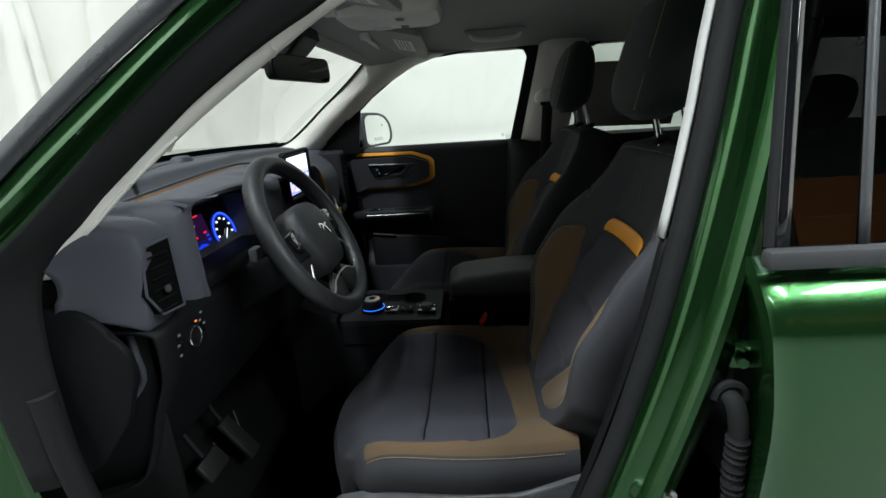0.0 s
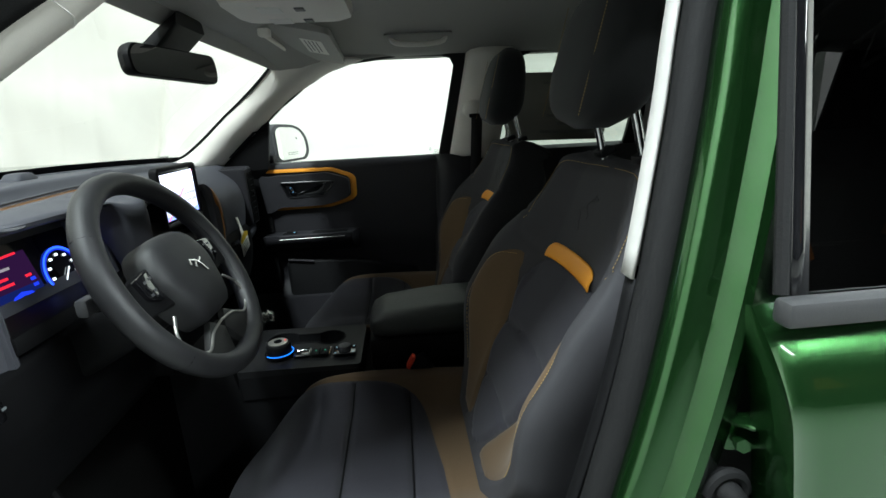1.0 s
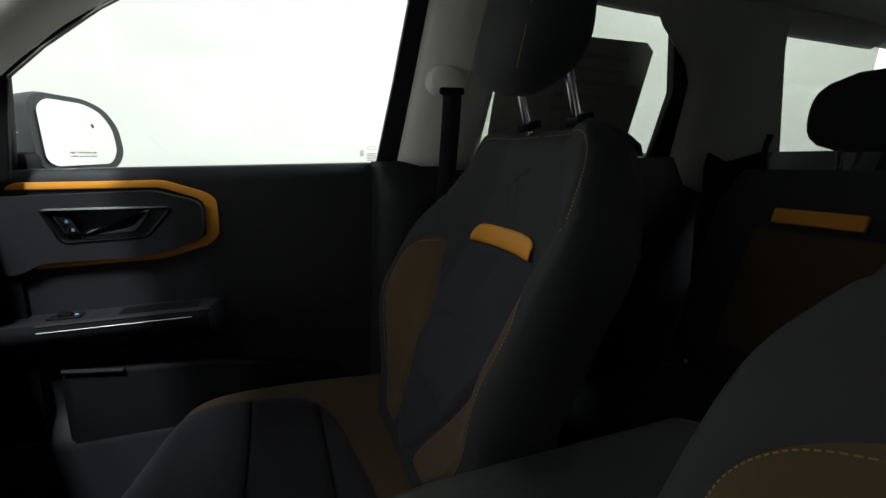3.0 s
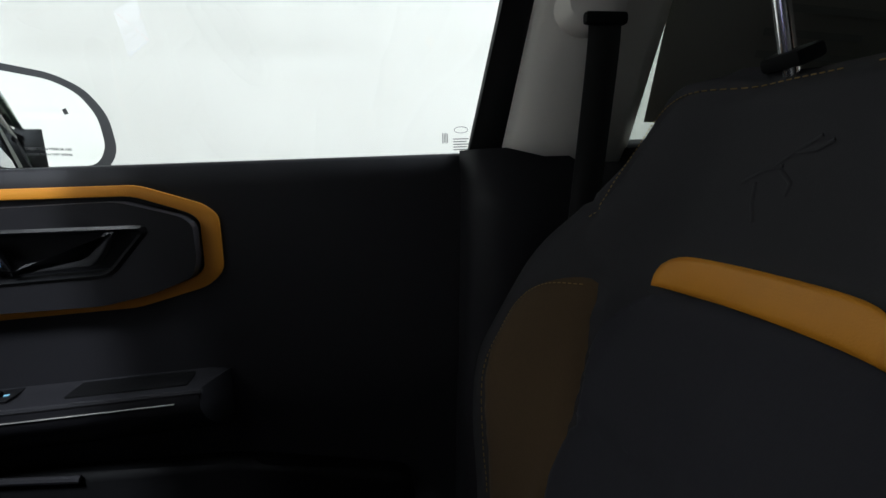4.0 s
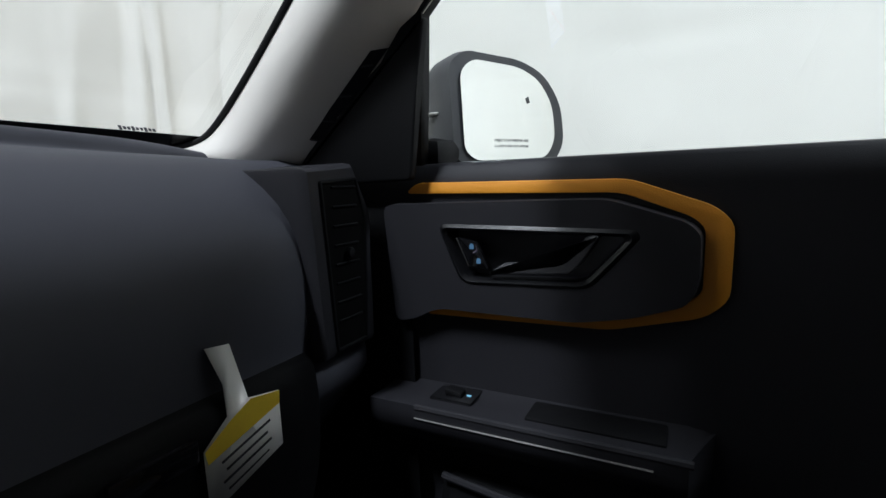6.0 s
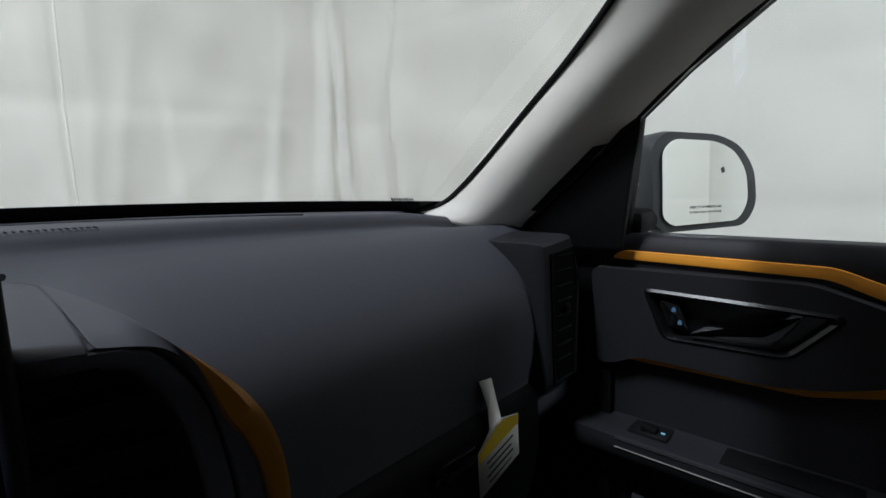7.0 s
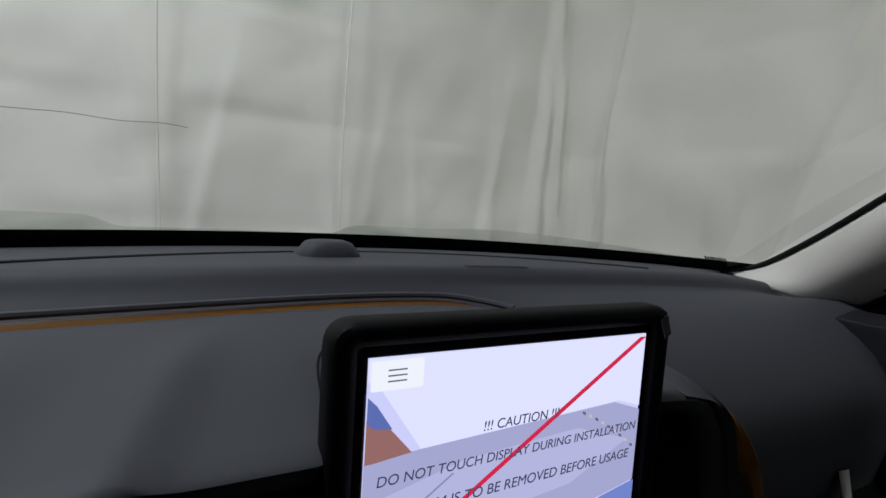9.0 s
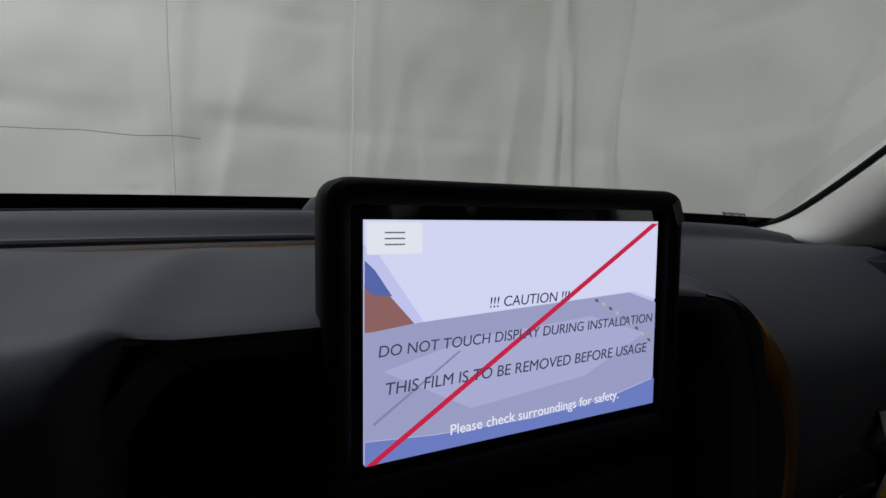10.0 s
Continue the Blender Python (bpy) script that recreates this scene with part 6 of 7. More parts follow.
    grid = [[back(TOP * j / BM, i / BN * 2 - 1) for i in range(BN + 1)] for j in range(BM + 1)]

    marks = []
    for j in range(BM + 1):
        h = L * TOP * j / BM
        marks.append([[inside_of(back_line, p.x, h), inside_of(wing_line, p.x, h), inside_of(wing_line, -p.x, h)] for p in grid[j]])
    covers(grid, marks, [("back_insert", CLOTH, "charcoal woven backrest cloth"), ("back_border", BROWN, "olive-brown cloth side"), ("back_border", BROWN, "olive-brown cloth side"), ("back_cover", LEATHER, "black vinyl backrest cover")], seat)
    # rear shell and crown of the backrest
    rear = []
    for j in range(BM + 1):
        s = j / BM
        a, b = grid[j][0], grid[j][-1]
        d = 0.055 * (1 - smoothstep(0.85, 1.0, s) * 0.55)
        rear.append([a, a - ahead * d * 0.7 + Vector((0.01, 0, 0)), a - ahead * d + Vector((0.04, 0, 0)), (a + b) / 2 - ahead * d * 1.1, b - ahead * d - Vector((0.04, 0, 0)), b - ahead * d * 0.7 - Vector((0.01, 0, 0)), b])
    part("back_shell", sheet(rear), LEATHER, seat)
    crown = [[p + (q - p) * (k / 4) + lean * (0.012 * math.sin(math.pi * k / 4)) for p, q in ((grid[-1][i], Vector((grid[-1][i].x * 0.92, rear[-1][3].y, rear[-1][3].z))) for i in range(0, BN + 1, 4))] for k in range(5)]
    part("crown", sheet(crown), LEATHER, seat)
    # orange tab over the insert
    rows = []
    for k in range(25):
        u = k / 24 * 2 - 1
        x = 0.107 * u + 0.016
        s1 = 0.642 - 0.020 * abs(u) ** 9
        hgt = 0.053 - 0.018 * abs(u) ** 9
        ends = [s1 - hgt - 0.007 * u * u, s1 - 0.007 * u * u]
        lo, hi = (back(q, x / half_w(q) * 0.86) + ahead * (0.0055 if q < 0.6 else 0.0030) for q in ends)
        rows.append([lo + (hi - lo) * (m / 6) + ahead * (0.0022 * math.sin(math.pi * m / 6)) for m in range(7)])
    thick(part("tab", sheet(rows), ORANGE, seat, "orange vinyl tab"), 0.0025, 0)
    def sewn(curve, sgn):
        """Stitches along a curve on the backrest."""
        st = [back(h / L, sgn * x / half_w(h / L) * 0.86) + ahead * 0.0014 for x, h in ((q.x, q.y) for q in spline([(x, h, 0) for x, h in curve], 52))]
        part("stitching", merged(*[tube([st[k], st[k] + (st[k + 1] - st[k]) * 0.6], 0.00065, 5) for k in range(52)]), THREAD, seat, "ochre stitching")

    for sgn in (-1, 1):
        sewn([(0.183, 0.342), (0.219, 0.320), (0.240, 0.287), (0.2425, 0.245), (0.238, 0.19), (0.218, 0.12), (0.19, 0.075)], sgn)
        sewn([(0.212, 0.415), (0.203, 0.463), (0.191, 0.506), (0.173, 0.541), (0.139, 0.558), (0.07, 0.567), (0.01, 0.569)], sgn)
    # embossed mark: a few raised strokes
    on = lambda x, q: back(q, x / half_w(q) * 0.86) + ahead * 0.0006
    strokes = [((0.066, 0.750), (0.045, 0.768), (0.030, 0.772)), ((0.040, 0.768), (0.022, 0.790), (0.004, 0.806)), ((0.052, 0.752), (0.050, 0.725), (0.044, 0.702)), ((0.022, 0.788), (0.006, 0.790), (-0.006, 0.800)), ((0.032, 0.768), (0.020, 0.752), (0.022, 0.736))]
    part("embossed_mark", merged(*[tube([on(*q) for q in st], 0.0019, 6, 0.45, ahead) for st in strokes]), LEATHER, seat)
    # head restraint on two posts
    hc = Vector((0, -0.218, 1.458))
    rings = []
    for j in range(15):
        v = j / 14 * 2 - 1
        k = (1 - abs(v) ** 3.2) ** 0.38 if abs(v) < 1 else 0.0
        k = max(k, 0.30)
        ring = []
        for i in range(40):
            a = 2 * math.pi * i / 40
            ca, sa = math.cos(a), math.sin(a)
            ex = 0.124 * math.copysign(abs(ca) ** 0.55, ca) * k * (1 - 0.10 * v)
            ey = 0.056 * math.copysign(abs(sa) ** 0.7, sa) * k * (1 - 0.18 * v)
            ring.append(hc + Vector((ex, ey - 0.018 * v, 0.112 * v + 0.012 * (ex / 0.124) ** 2 * (v < 0))))
        rings.append(ring)
    rest = part("head_restraint", loft(rings), RESTCLOTH, seat, "dark cloth head restraint")
    st = [hc + Vector((0.088, 0.050 - 0.028 * v, 0.112 * v)) for v in [-0.8 + 1.6 * k / 40 for k in range(41)]]
    for sgn in (-1, 1):
        part("stitching", merged(*[tube([Vector((p.x * sgn, p.y, p.z)), Vector((q.x * sgn, q.y, q.z)) * 0.6 + Vector((p.x * sgn, p.y, p.z)) * 0.4], 0.0008, 5) for p, q in zip(st, st[1:])]), THREAD, rest)
        part("post", tube([(sgn * 0.075, -0.262, 1.270), (sgn * 0.075, -0.226, 1.42)], 0.0072, 12), CHROME, rest, "chrome post")
        part("post_collar", rbox((sgn * 0.075, -0.258, 1.301), (0.040, 0.030, 0.014), 0.004, pose(0, 0, 0, -20, 0, 0)), PLASTIC, seat)
    return seat


driver_seat = front_seat(-0.385)
copy_thing(driver_seat, pose(0.3735, 0.0, 0.0))
buckle = thing("belt_buckle", "black belt buckle with a red release button", "belt buckle")
buckle.location = (0.008, 0.022, -0.008)
part("body", rbox((-0.142, 0.075, 0.80), (0.030, 0.05, 0.075), 0.006, pose(0, 0, 0, -30, 0, 0)), PLASTIC, buckle)
part("button", rbox((-0.146, 0.104, 0.828), (0.024, 0.034, 0.010), 0.003, pose(0, 0, 0, -60, 0, 0) @ pose(0, 0, 0, 0, 0, 0)), RED, buckle, "red release button")
part("stem", rbox((-0.142, 0.03, 0.73), (0.016, 0.02, 0.12), 0.003, pose(0, 0, 0, -30, 0, 0)), PLASTIC, buckle)
anchor = thing("belt_anchor", "dark plastic belt height button on the pillar", "belt anchor")
part("cap", disc((-0.655, -0.27, 1.07), 0.026, 0.012, (1, 0.5, 0), 20, 0.004), GREYPLASTIC, anchor)
part("strap", rbox((-0.668, -0.28, 0.78), (0.003, 0.046, 0.60), 0.001, pose(0, 0, 0, 0, -2, 30)), RUBBER, anchor)

# ---- centre console ----
console = thing("centre_console", "black centre console with cup holders and a rotary selector", "centre console")
console.location = (0.028, 0.026, -0.016)
rings = []
for y, zt, w in ((0.66, 0.90, 0.13), (0.58, 0.855, 0.125), (0.525, 0.842, 0.122), (0.51, 0.775, 0.120), (0.22, 0.770, 0.118), (0.20, 0.78, 0.118), (-0.28, 0.78, 0.115)):
    rings.append([(-0.025 + u * w, y, 0.44 + (zt - 0.44) * v) for u, v in rounded([(-1, 0), (1, 0), (0.97, 1), (-0.97, 1)], 0.10, 3)])
part("body", loft(rings), PLASTIC, console)
def cup_outline(k=1.0):
    """Two cups and the waist between them, as one outline."""
    out = []
    for cy, r, a0, a1 in ((0.437, 0.042, -50, 230), (0.315, 0.040, 130, 410)):
        out += [(0.018 + k * r * math.cos(radians(a)), cy + k * r * math.sin(radians(a))) for a in [a0 + (a1 - a0) * i / 22 for i in range(23)]]
    return out


plate = bmesh.new()
outer = rounded([(-0.142, 0.222), (0.090, 0.222), (0.094, 0.515), (-0.146, 0.515)], 0.012, 3)
hole = cup_outline()
tops = [[plate.verts.new((u, v, 0.832 + 0.02 * (v - 0.365))) for u, v in loop] for loop in (outer, hole)]
for lp in tops:
    for i in range(len(lp)):
        plate.edges.new((lp[i - 1], lp[i]))
bmesh.ops.triangle_fill(plate, use_beauty=True, edges=plate.edges[:])
for lp, depth, k in ((tops[0], 0.818, 1.0), (tops[1], 0.772, 0.94)):
    lows = [plate.verts.new((0.018 + (v.co.x - 0.018) * k, 0.376 + (v.co.y - 0.376) * k, depth)) for v in lp]
    for i in range(len(lp)):
        plate.faces.new((lp[i - 1], lp[i], lows[i], lows[i - 1]))
plate.faces.new(lows)
part("top_plate", plate, surface("dark_satin_plate", (0.009, 0.009, 0.010), 0.5, 0, 0.1, 900, 0.15, 8, spec=0.2), console, "", 30)
skirt = [[(u, v, z) for u, v in outer + outer[:1]] for z in (0.8175, 0.76)]
part("plate_skirt", sheet(skirt), PLASTIC, console)
rimline = [(u, v, 0.8335 + 0.02 * (v - 0.365)) for u, v in cup_outline(1.02)]
part("cup_rim", tube(rimline, 0.0022, 6, 0.7, (0, 0, 1), True), PLASTIC, console)
selector = part("selector_base", disc((-0.074, 0.428, 0.842), 0.036, 0.008, (0, 0, 1), 32, 0.002), GLOSSBLACK, console)
part("selector_glow", tube([(-0.074 + 0.034 * math.cos(a), 0.428 + 0.034 * math.sin(a), 0.846) for a in [2.4 + 3.0 * k / 30 for k in range(31)]], 0.0014, 6), glow("selector_blue_light", (0.02, 0.18, 1.0), 1.6), selector)
part("selector_dial", disc((-0.074, 0.428, 0.858), 0.031, 0.024, (0, 0, 1), 36, 0.004, 0.029), PLASTIC, selector, "rotary gear selector")
part("selector_cap", disc((-0.074, 0.428, 0.8715), 0.024, 0.003, (0, 0, 1), 32, 0.001), SATIN, selector)
part("selector_well", disc((-0.074, 0.428, 0.8735), 0.010, 0.002, (0, 0, 1), 24), GLOSSBLACK, selector)
part("selector_mark", rbox((-0.066, 0.412, 0.8735), (0.004, 0.003, 0.001), 0), glow("selector_red_light", (1.0, 0.05, 0.03), 1.5), selector)
part("switch_bay", rbox((-0.078, 0.373, 0.8385), (0.040, 0.036, 0.002), 0.0006), GLOSSBLACK, console)
part("bay_edge", tube([(-0.058, 0.391, 0.840), (-0.058, 0.356, 0.840)], 0.0009, 6), CHROME, console)
part("brake_switch", rbox((-0.078, 0.3525, 0.8405), (0.032, 0.004, 0.006), 0.0015), SATIN, console, "bright brake switch")
for by in (0.337, 0.314):
    button = part("button", rbox((-0.080, by, 0.8395), (0.036, 0.020, 0.005), 0.0015), PLASTIC, console)
    part("button_mark", rbox((-0.078, by, 0.8423), (0.005, 0.003, 0.0005), 0), glow("green_switch_light", (0.1, 0.5, 0.35), 0.35), button)
part("button_edge", tube([(-0.062, 0.3015, 0.841), (-0.098, 0.3015, 0.841)], 0.0009, 6), CHROME, console)
part("drive_knob", disc((-0.082, 0.265, 0.846), 0.016, 0.014, (0, 0, 1), 24, 0.002), GREYPLASTIC, console, "grey drive mode knob")
part("drive_plate", rbox((-0.082, 0.265, 0.8385), (0.045, 0.055, 0.004), 0.001), GLOSSBLACK, console)
for dy in (-0.022, 0.022):
    for dx in (-0.016, 0.016):
        part("switch_light", rbox((-0.082 + dx, 0.265 + dy, 0.8412), (0.004, 0.003, 0.0006), 0), glow("pale_switch_light", (0.4, 0.6, 0.7), 0.4), console)
rings = []
for y, z0, zt, w in ((0.222, 0.885, 0.900, 0.06), (0.212, 0.872, 0.918, 0.078), (0.18, 0.868, 0.932, 0.088), (0.05, 0.866, 0.944, 0.092), (-0.25, 0.866, 0.950, 0.092), (-0.28, 0.88, 0.94, 0.085)):
    rings.append([(-0.02 + u * w, y, z0 + (zt - z0) * v) for u, v in rounded([(-1, 0), (1, 0), (1, 1), (-1, 1)], 0.35, 4)])
part("armrest", loft(rings), surface("armrest_vinyl", (0.026, 0.029, 0.028), 0.55, 0, 0.4, 700), console, "padded vinyl armrest").location = (-0.016, -0.026, 0.008)
part("armrest_box", rbox((-0.02, -0.03, 0.83), (0.18, 0.46, 0.085), 0.012), PLASTIC, console)
bag = thing("plastic_bag", "clear plastic wrapping lying on the console tray", "plastic wrap")
rows = [[(0.03 + 0.12 * u + 0.01 * noise.noise((u * 9, v * 9, 1)), 0.50 + 0.09 * v, 0.85 + 0.03 * abs(noise.noise((u * 5, v * 5, 2))) + 0.03 * v) for u in [k / 12 for k in range(13)]] for v in [k / 10 for k in range(11)]]
part("film", sheet(rows), pane("clear_film", (0.8, 0.82, 0.84), 1.6, 0.08), bag)

# ---- steering wheel ----
wheel = thing("steering_wheel", "black leather steering wheel with silver lower spokes", "steering wheel")
WM = frame_of((-0.388, 0.488, 1.151), (1, 0, 0), (0, math.sin(radians(28)), math.cos(radians(28))))
# in this frame x is right, y up along the wheel, z towards the driver


def wp(x, y, z=0.0):
    return WM @ Vector((x, y, z))


axis = (WM.to_3x3() @ Vector((0, 0, 1)))
rimp = [wp(0.170 * math.cos(a), 0.170 * math.sin(a)) for a in [2 * math.pi * k / 96 for k in range(96)]]
part("rim", tube(rimp, 0.0182, 14, 1.05, axis, True), surface("wheel_leather", (0.017, 0.017, 0.019), 0.45, 0, 0.5, 800, 0.15, 12), wheel, "black leather rim")
for a0 in (-0.62, 0.62, math.pi - 0.62, math.pi + 0.62):
    ringp = [wp((0.170 + 0.0172 * math.cos(b)) * math.cos(a0), (0.170 + 0.0172 * math.cos(b)) * math.sin(a0), 0.0178 * math.sin(b)) for b in [2 * math.pi * k / 18 for k in range(18)]]
    part("rim_joint", tube(ringp, 0.0012, 5, 1, axis, True), PLASTIC, wheel)
for sgn in (-1, 1):
    part("rim_stitch", merged(*[tube([wp((0.1545) * math.cos(a), 0.1545 * math.sin(a), -0.006), wp(0.1535 * math.cos(a + 0.012), 0.1535 * math.sin(a + 0.012), 0.008)], 0.0009, 5) for a in [(-0.50 + 0.028 * k) if sgn > 0 else (math.pi - 0.50 + 0.028 * k) for k in range(36)]]), PLASTIC, wheel)
pad = rounded([(-0.085, 0.012), (-0.062, 0.056), (-0.03, 0.066), (0.03, 0.066), (0.062, 0.056), (0.085, 0.012), (0.066, -0.05), (0.045, -0.082), (-0.045, -0.082), (-0.066, -0.05)], 0.03, 5)
rings = []
for k, z in ((1.05, -0.030), (1.06, 0.0), (1.0, 0.014), (0.9, 0.021), (0.7, 0.026), (0.35, 0.029)):
    rings.append([wp(u * k, v * k, z) for u, v in pad])
part("airbag_pad", loft(rings), surface("airbag_skin", (0.011, 0.011, 0.0125), 0.55, 0, 0.4, 900), wheel)
part("badge", merged(*[tube([wp(x0, y0, 0.0305), wp(x1, y1, 0.0305)], 0.0026, 6, 0.6, axis) for x0, y0, x1, y1 in ((-0.016, 0.012, 0.002, 0.006), (0.0, 0.008, 0.012, -0.004), (0.002, 0.006, -0.008, -0.004), (0.012, -0.004, 0.018, -0.018), (0.010, 0.002, 0.020, 0.006), (-0.014, 0.010, -0.018, 0.002))]), CHROME, wheel, "small chrome badge shape")
for sgn in (-1, 1):
    sp = rounded([(sgn * 0.06, 0.035), (sgn * 0.10, 0.034), (sgn * 0.162, 0.02), (sgn * 0.162, -0.028), (sgn * 0.11, -0.028), (sgn * 0.06, -0.035)], 0.01)
    part("spoke", slab(sp if sgn > 0 else sp[::-1], 0.016, WM @ pose(0, 0, -0.012), 0.004), PLASTIC, wheel)
    sw_out = rounded([(sgn * 0.088, 0.034), (sgn * 0.128, 0.028), (sgn * 0.126, -0.006), (sgn * 0.098, -0.018)], 0.006)
    pad_ob = part("switch_pad", slab(sw_out if sgn > 0 else sw_out[::-1], 0.010, WM @ pose(0, 0, 0.002), 0.003), GLOSSBLACK, wheel)
    for bx, by in ((0.098, 0.020), (0.115, 0.018), (0.106, 0.002), (0.118, -0.002)):
        part("switch_mark", slab([(sgn * bx - 0.0035, by - 0.002), (sgn * bx + 0.0035, by - 0.002), (sgn * bx + 0.0035, by + 0.002), (sgn * bx - 0.0035, by + 0.002)], 0.0006, WM @ pose(0, 0, 0.0122)), GREYPLASTIC, pad_ob)
    low = spline([wp(sgn * 0.100, -0.045, 0.004), wp(sgn * 0.125, -0.070, 0.004), wp(sgn * 0.122, -0.098, 0.004), wp(sgn * 0.085, -0.120, 0.003), wp(sgn * 0.045, -0.105, 0.003), wp(0, -0.100, 0.003)], 30)
    part("silver_spoke", tube(low, 0.0024, 8, 1.0, axis), SATIN, wheel, "silver lower spoke trim")
    lowsp = [(sgn * 0.03, -0.088), (sgn * 0.05, -0.10), (sgn * 0.085, -0.124), (sgn * 0.115, -0.115), (sgn * 0.10, -0.138), (sgn * 0.06, -0.160), (sgn * 0.02, -0.152), (0.0, -0.112)]
    part("lower_spoke", slab(lowsp if sgn < 0 else lowsp[::-1], 0.012, WM @ pose(0, 0, -0.010), 0.003), surface("dim_satin_trim", (0.012, 0.012, 0.012), 0.5, 0.0), wheel, "broad satin grey lower spoke")
column = thing("steering_column", "black steering column cover with stalks", "steering column")
rings = []
for z, k in ((-0.035, 0.9), (-0.06, 1.0), (-0.14, 1.05), (-0.26, 1.0)):
    rings.append([wp(u * k, v * k - 0.01, z) for u, v in rounded([(-0.055, -0.05), (0.055, -0.05), (0.06, 0.035), (-0.06, 0.035)], 0.025, 4)])
part("cover", loft(rings), PLASTIC, column)
for sgn in (-1, 1):
    part("stalk", tube(spline([wp(sgn * 0.045, 0.012, -0.075), wp(sgn * 0.09, 0.022, -0.07), wp(sgn * 0.135, 0.03, -0.055)], 10), lambda s: 0.007 + 0.004 * smoothstep(0.6, 0.75, s), 10), PLASTIC, column)
    part("stalk_end", rbox(wp(sgn * 0.142, 0.032, -0.053), (0.03, 0.018, 0.026), 0.006), GREYPLASTIC, column)

# ---- pedals ----
for name, x, w, h, z in (("brake_pedal", -0.43, 0.085, 0.055, 0.60), ("throttle_pedal", -0.30, 0.05, 0.13, 0.575)):
    pd = thing(name, "black rubber pedal with a worn metal edge", "pedal")
    part("pad", rbox((x, 0.80, z), (w, 0.014, h), 0.005, pose(0, 0, 0, -35, 0, 0)), surface(name + "_rubber", (0.012, 0.012, 0.012), 0.55, 0, 0.5, 200), pd)
    part("arm", tube(spline([(x, 0.81, z), (x + 0.02, 0.88, z + 0.10), (x + 0.03, 0.90, z + 0.25)], 10), 0.009, 8), PLASTIC, pd)
    part("edge", tube([(x + w / 2, 0.795, z - h / 2), (x + w / 2, 0.815, z + h / 2)], 0.002, 6), STEEL, pd)
mat_ob = thing("floor_mat", "black ribbed floor mat", "floor mat")
part("mat", rbox((-0.38, 0.52, 0.428), (0.46, 0.60, 0.012), 0.005), CARPET, mat_ob)

# ---- rear seat ----
rear = thing("bench_seat", "black vinyl rear bench with brown panels and orange tabs", "car seat")
for cx, w in ((-0.36, 0.30), (0.36, 0.30), (0.0, 0.16)):
    rings = []
    for s in seg(0, 1, 12):
        y, z = -0.86 - 0.17 * s, 0.70 + 0.49 * s
        k = 1 - 0.10 * smoothstep(0.8, 1.0, s)
        d = 0.07 - 0.03 * smoothstep(0.85, 1.0, s)
        rings.append([(cx + u * w * k, y + v * d, z + v * 0.02) for u, v in rounded([(-1, -1), (1, -1), (1, 0.8), (-1, 0.8)], 0.35, 4)])
    part("backrest", loft(rings), LEATHER, rear)
    if w > 0.2:
        part("panel", rbox((cx, -0.875, 0.93), (0.30, 0.02, 0.30), 0.01, pose(0, 0, 0, 19, 0, 0)), BROWN, rear)
        part("tab", rbox((cx, -0.905, 1.105), (0.19, 0.012, 0.035), 0.005, pose(0, 0, 0, 19, 0, 0)), ORANGE, rear, "orange tab")
        rings = []
        for v in [-1 + k / 5 for k in range(11)]:
            k = max(0.35, (1 - abs(v) ** 3) ** 0.4 if abs(v) < 1 else 0.35)
            rings.append([(cx + 0.125 * k * math.copysign(abs(math.cos(a)) ** 0.6, math.cos(a)), -1.035 + 0.05 * k * math.sin(a) - 0.012 * v, 1.33 + 0.085 * v) for a in [2 * math.pi * i / 28 for i in range(28)]])
        part("head_restraint", loft(rings), RESTCLOTH, rear)
        for sx in (-0.05, 0.05):
            part("post", tube([(cx + sx, -1.04, 1.16), (cx + sx, -1.035, 1.26)], 0.006, 10), CHROME, rear)
        part("belt_loop", tube(spline([(cx + 0.2, -1.0, 1.20), (cx + 0.205, -1.0, 1.25), (cx + 0.21, -1.02, 1.29)], 8), 0.008, 8), PLASTIC, rear)
part("cushion", rbox((0, -0.62, 0.62), (1.28, 0.48, 0.16), 0.05, None, 3), LEATHER, rear)

# ---- overhead ----
console_up = thing("overhead_console", "pale grey overhead console with map lamps", "overhead console")
rings = []
for k, z in ((1.0, 1.640), (1.0, 1.626), (0.96, 1.614), (0.8, 1.606)):
    rings.append([(-0.02 + u * 0.105 * k, 0.33 + v * 0.13 * k, z) for u, v in rounded([(-1, -1), (1, -1), (0.9, 1), (-0.9, 1)], 0.3, 4)])
part("body", loft(rings), TRIM, console_up)
for sx in (-0.055, 0.055):
    part("lamp_lens", rbox((-0.02 + sx, 0.36, 1.6055), (0.05, 0.045, 0.004), 0.001), PAPER, console_up)
    part("lamp_button", rbox((-0.02 + sx, 0.30, 1.606), (0.03, 0.02, 0.004), 0.001), GREYPLASTIC, console_up)


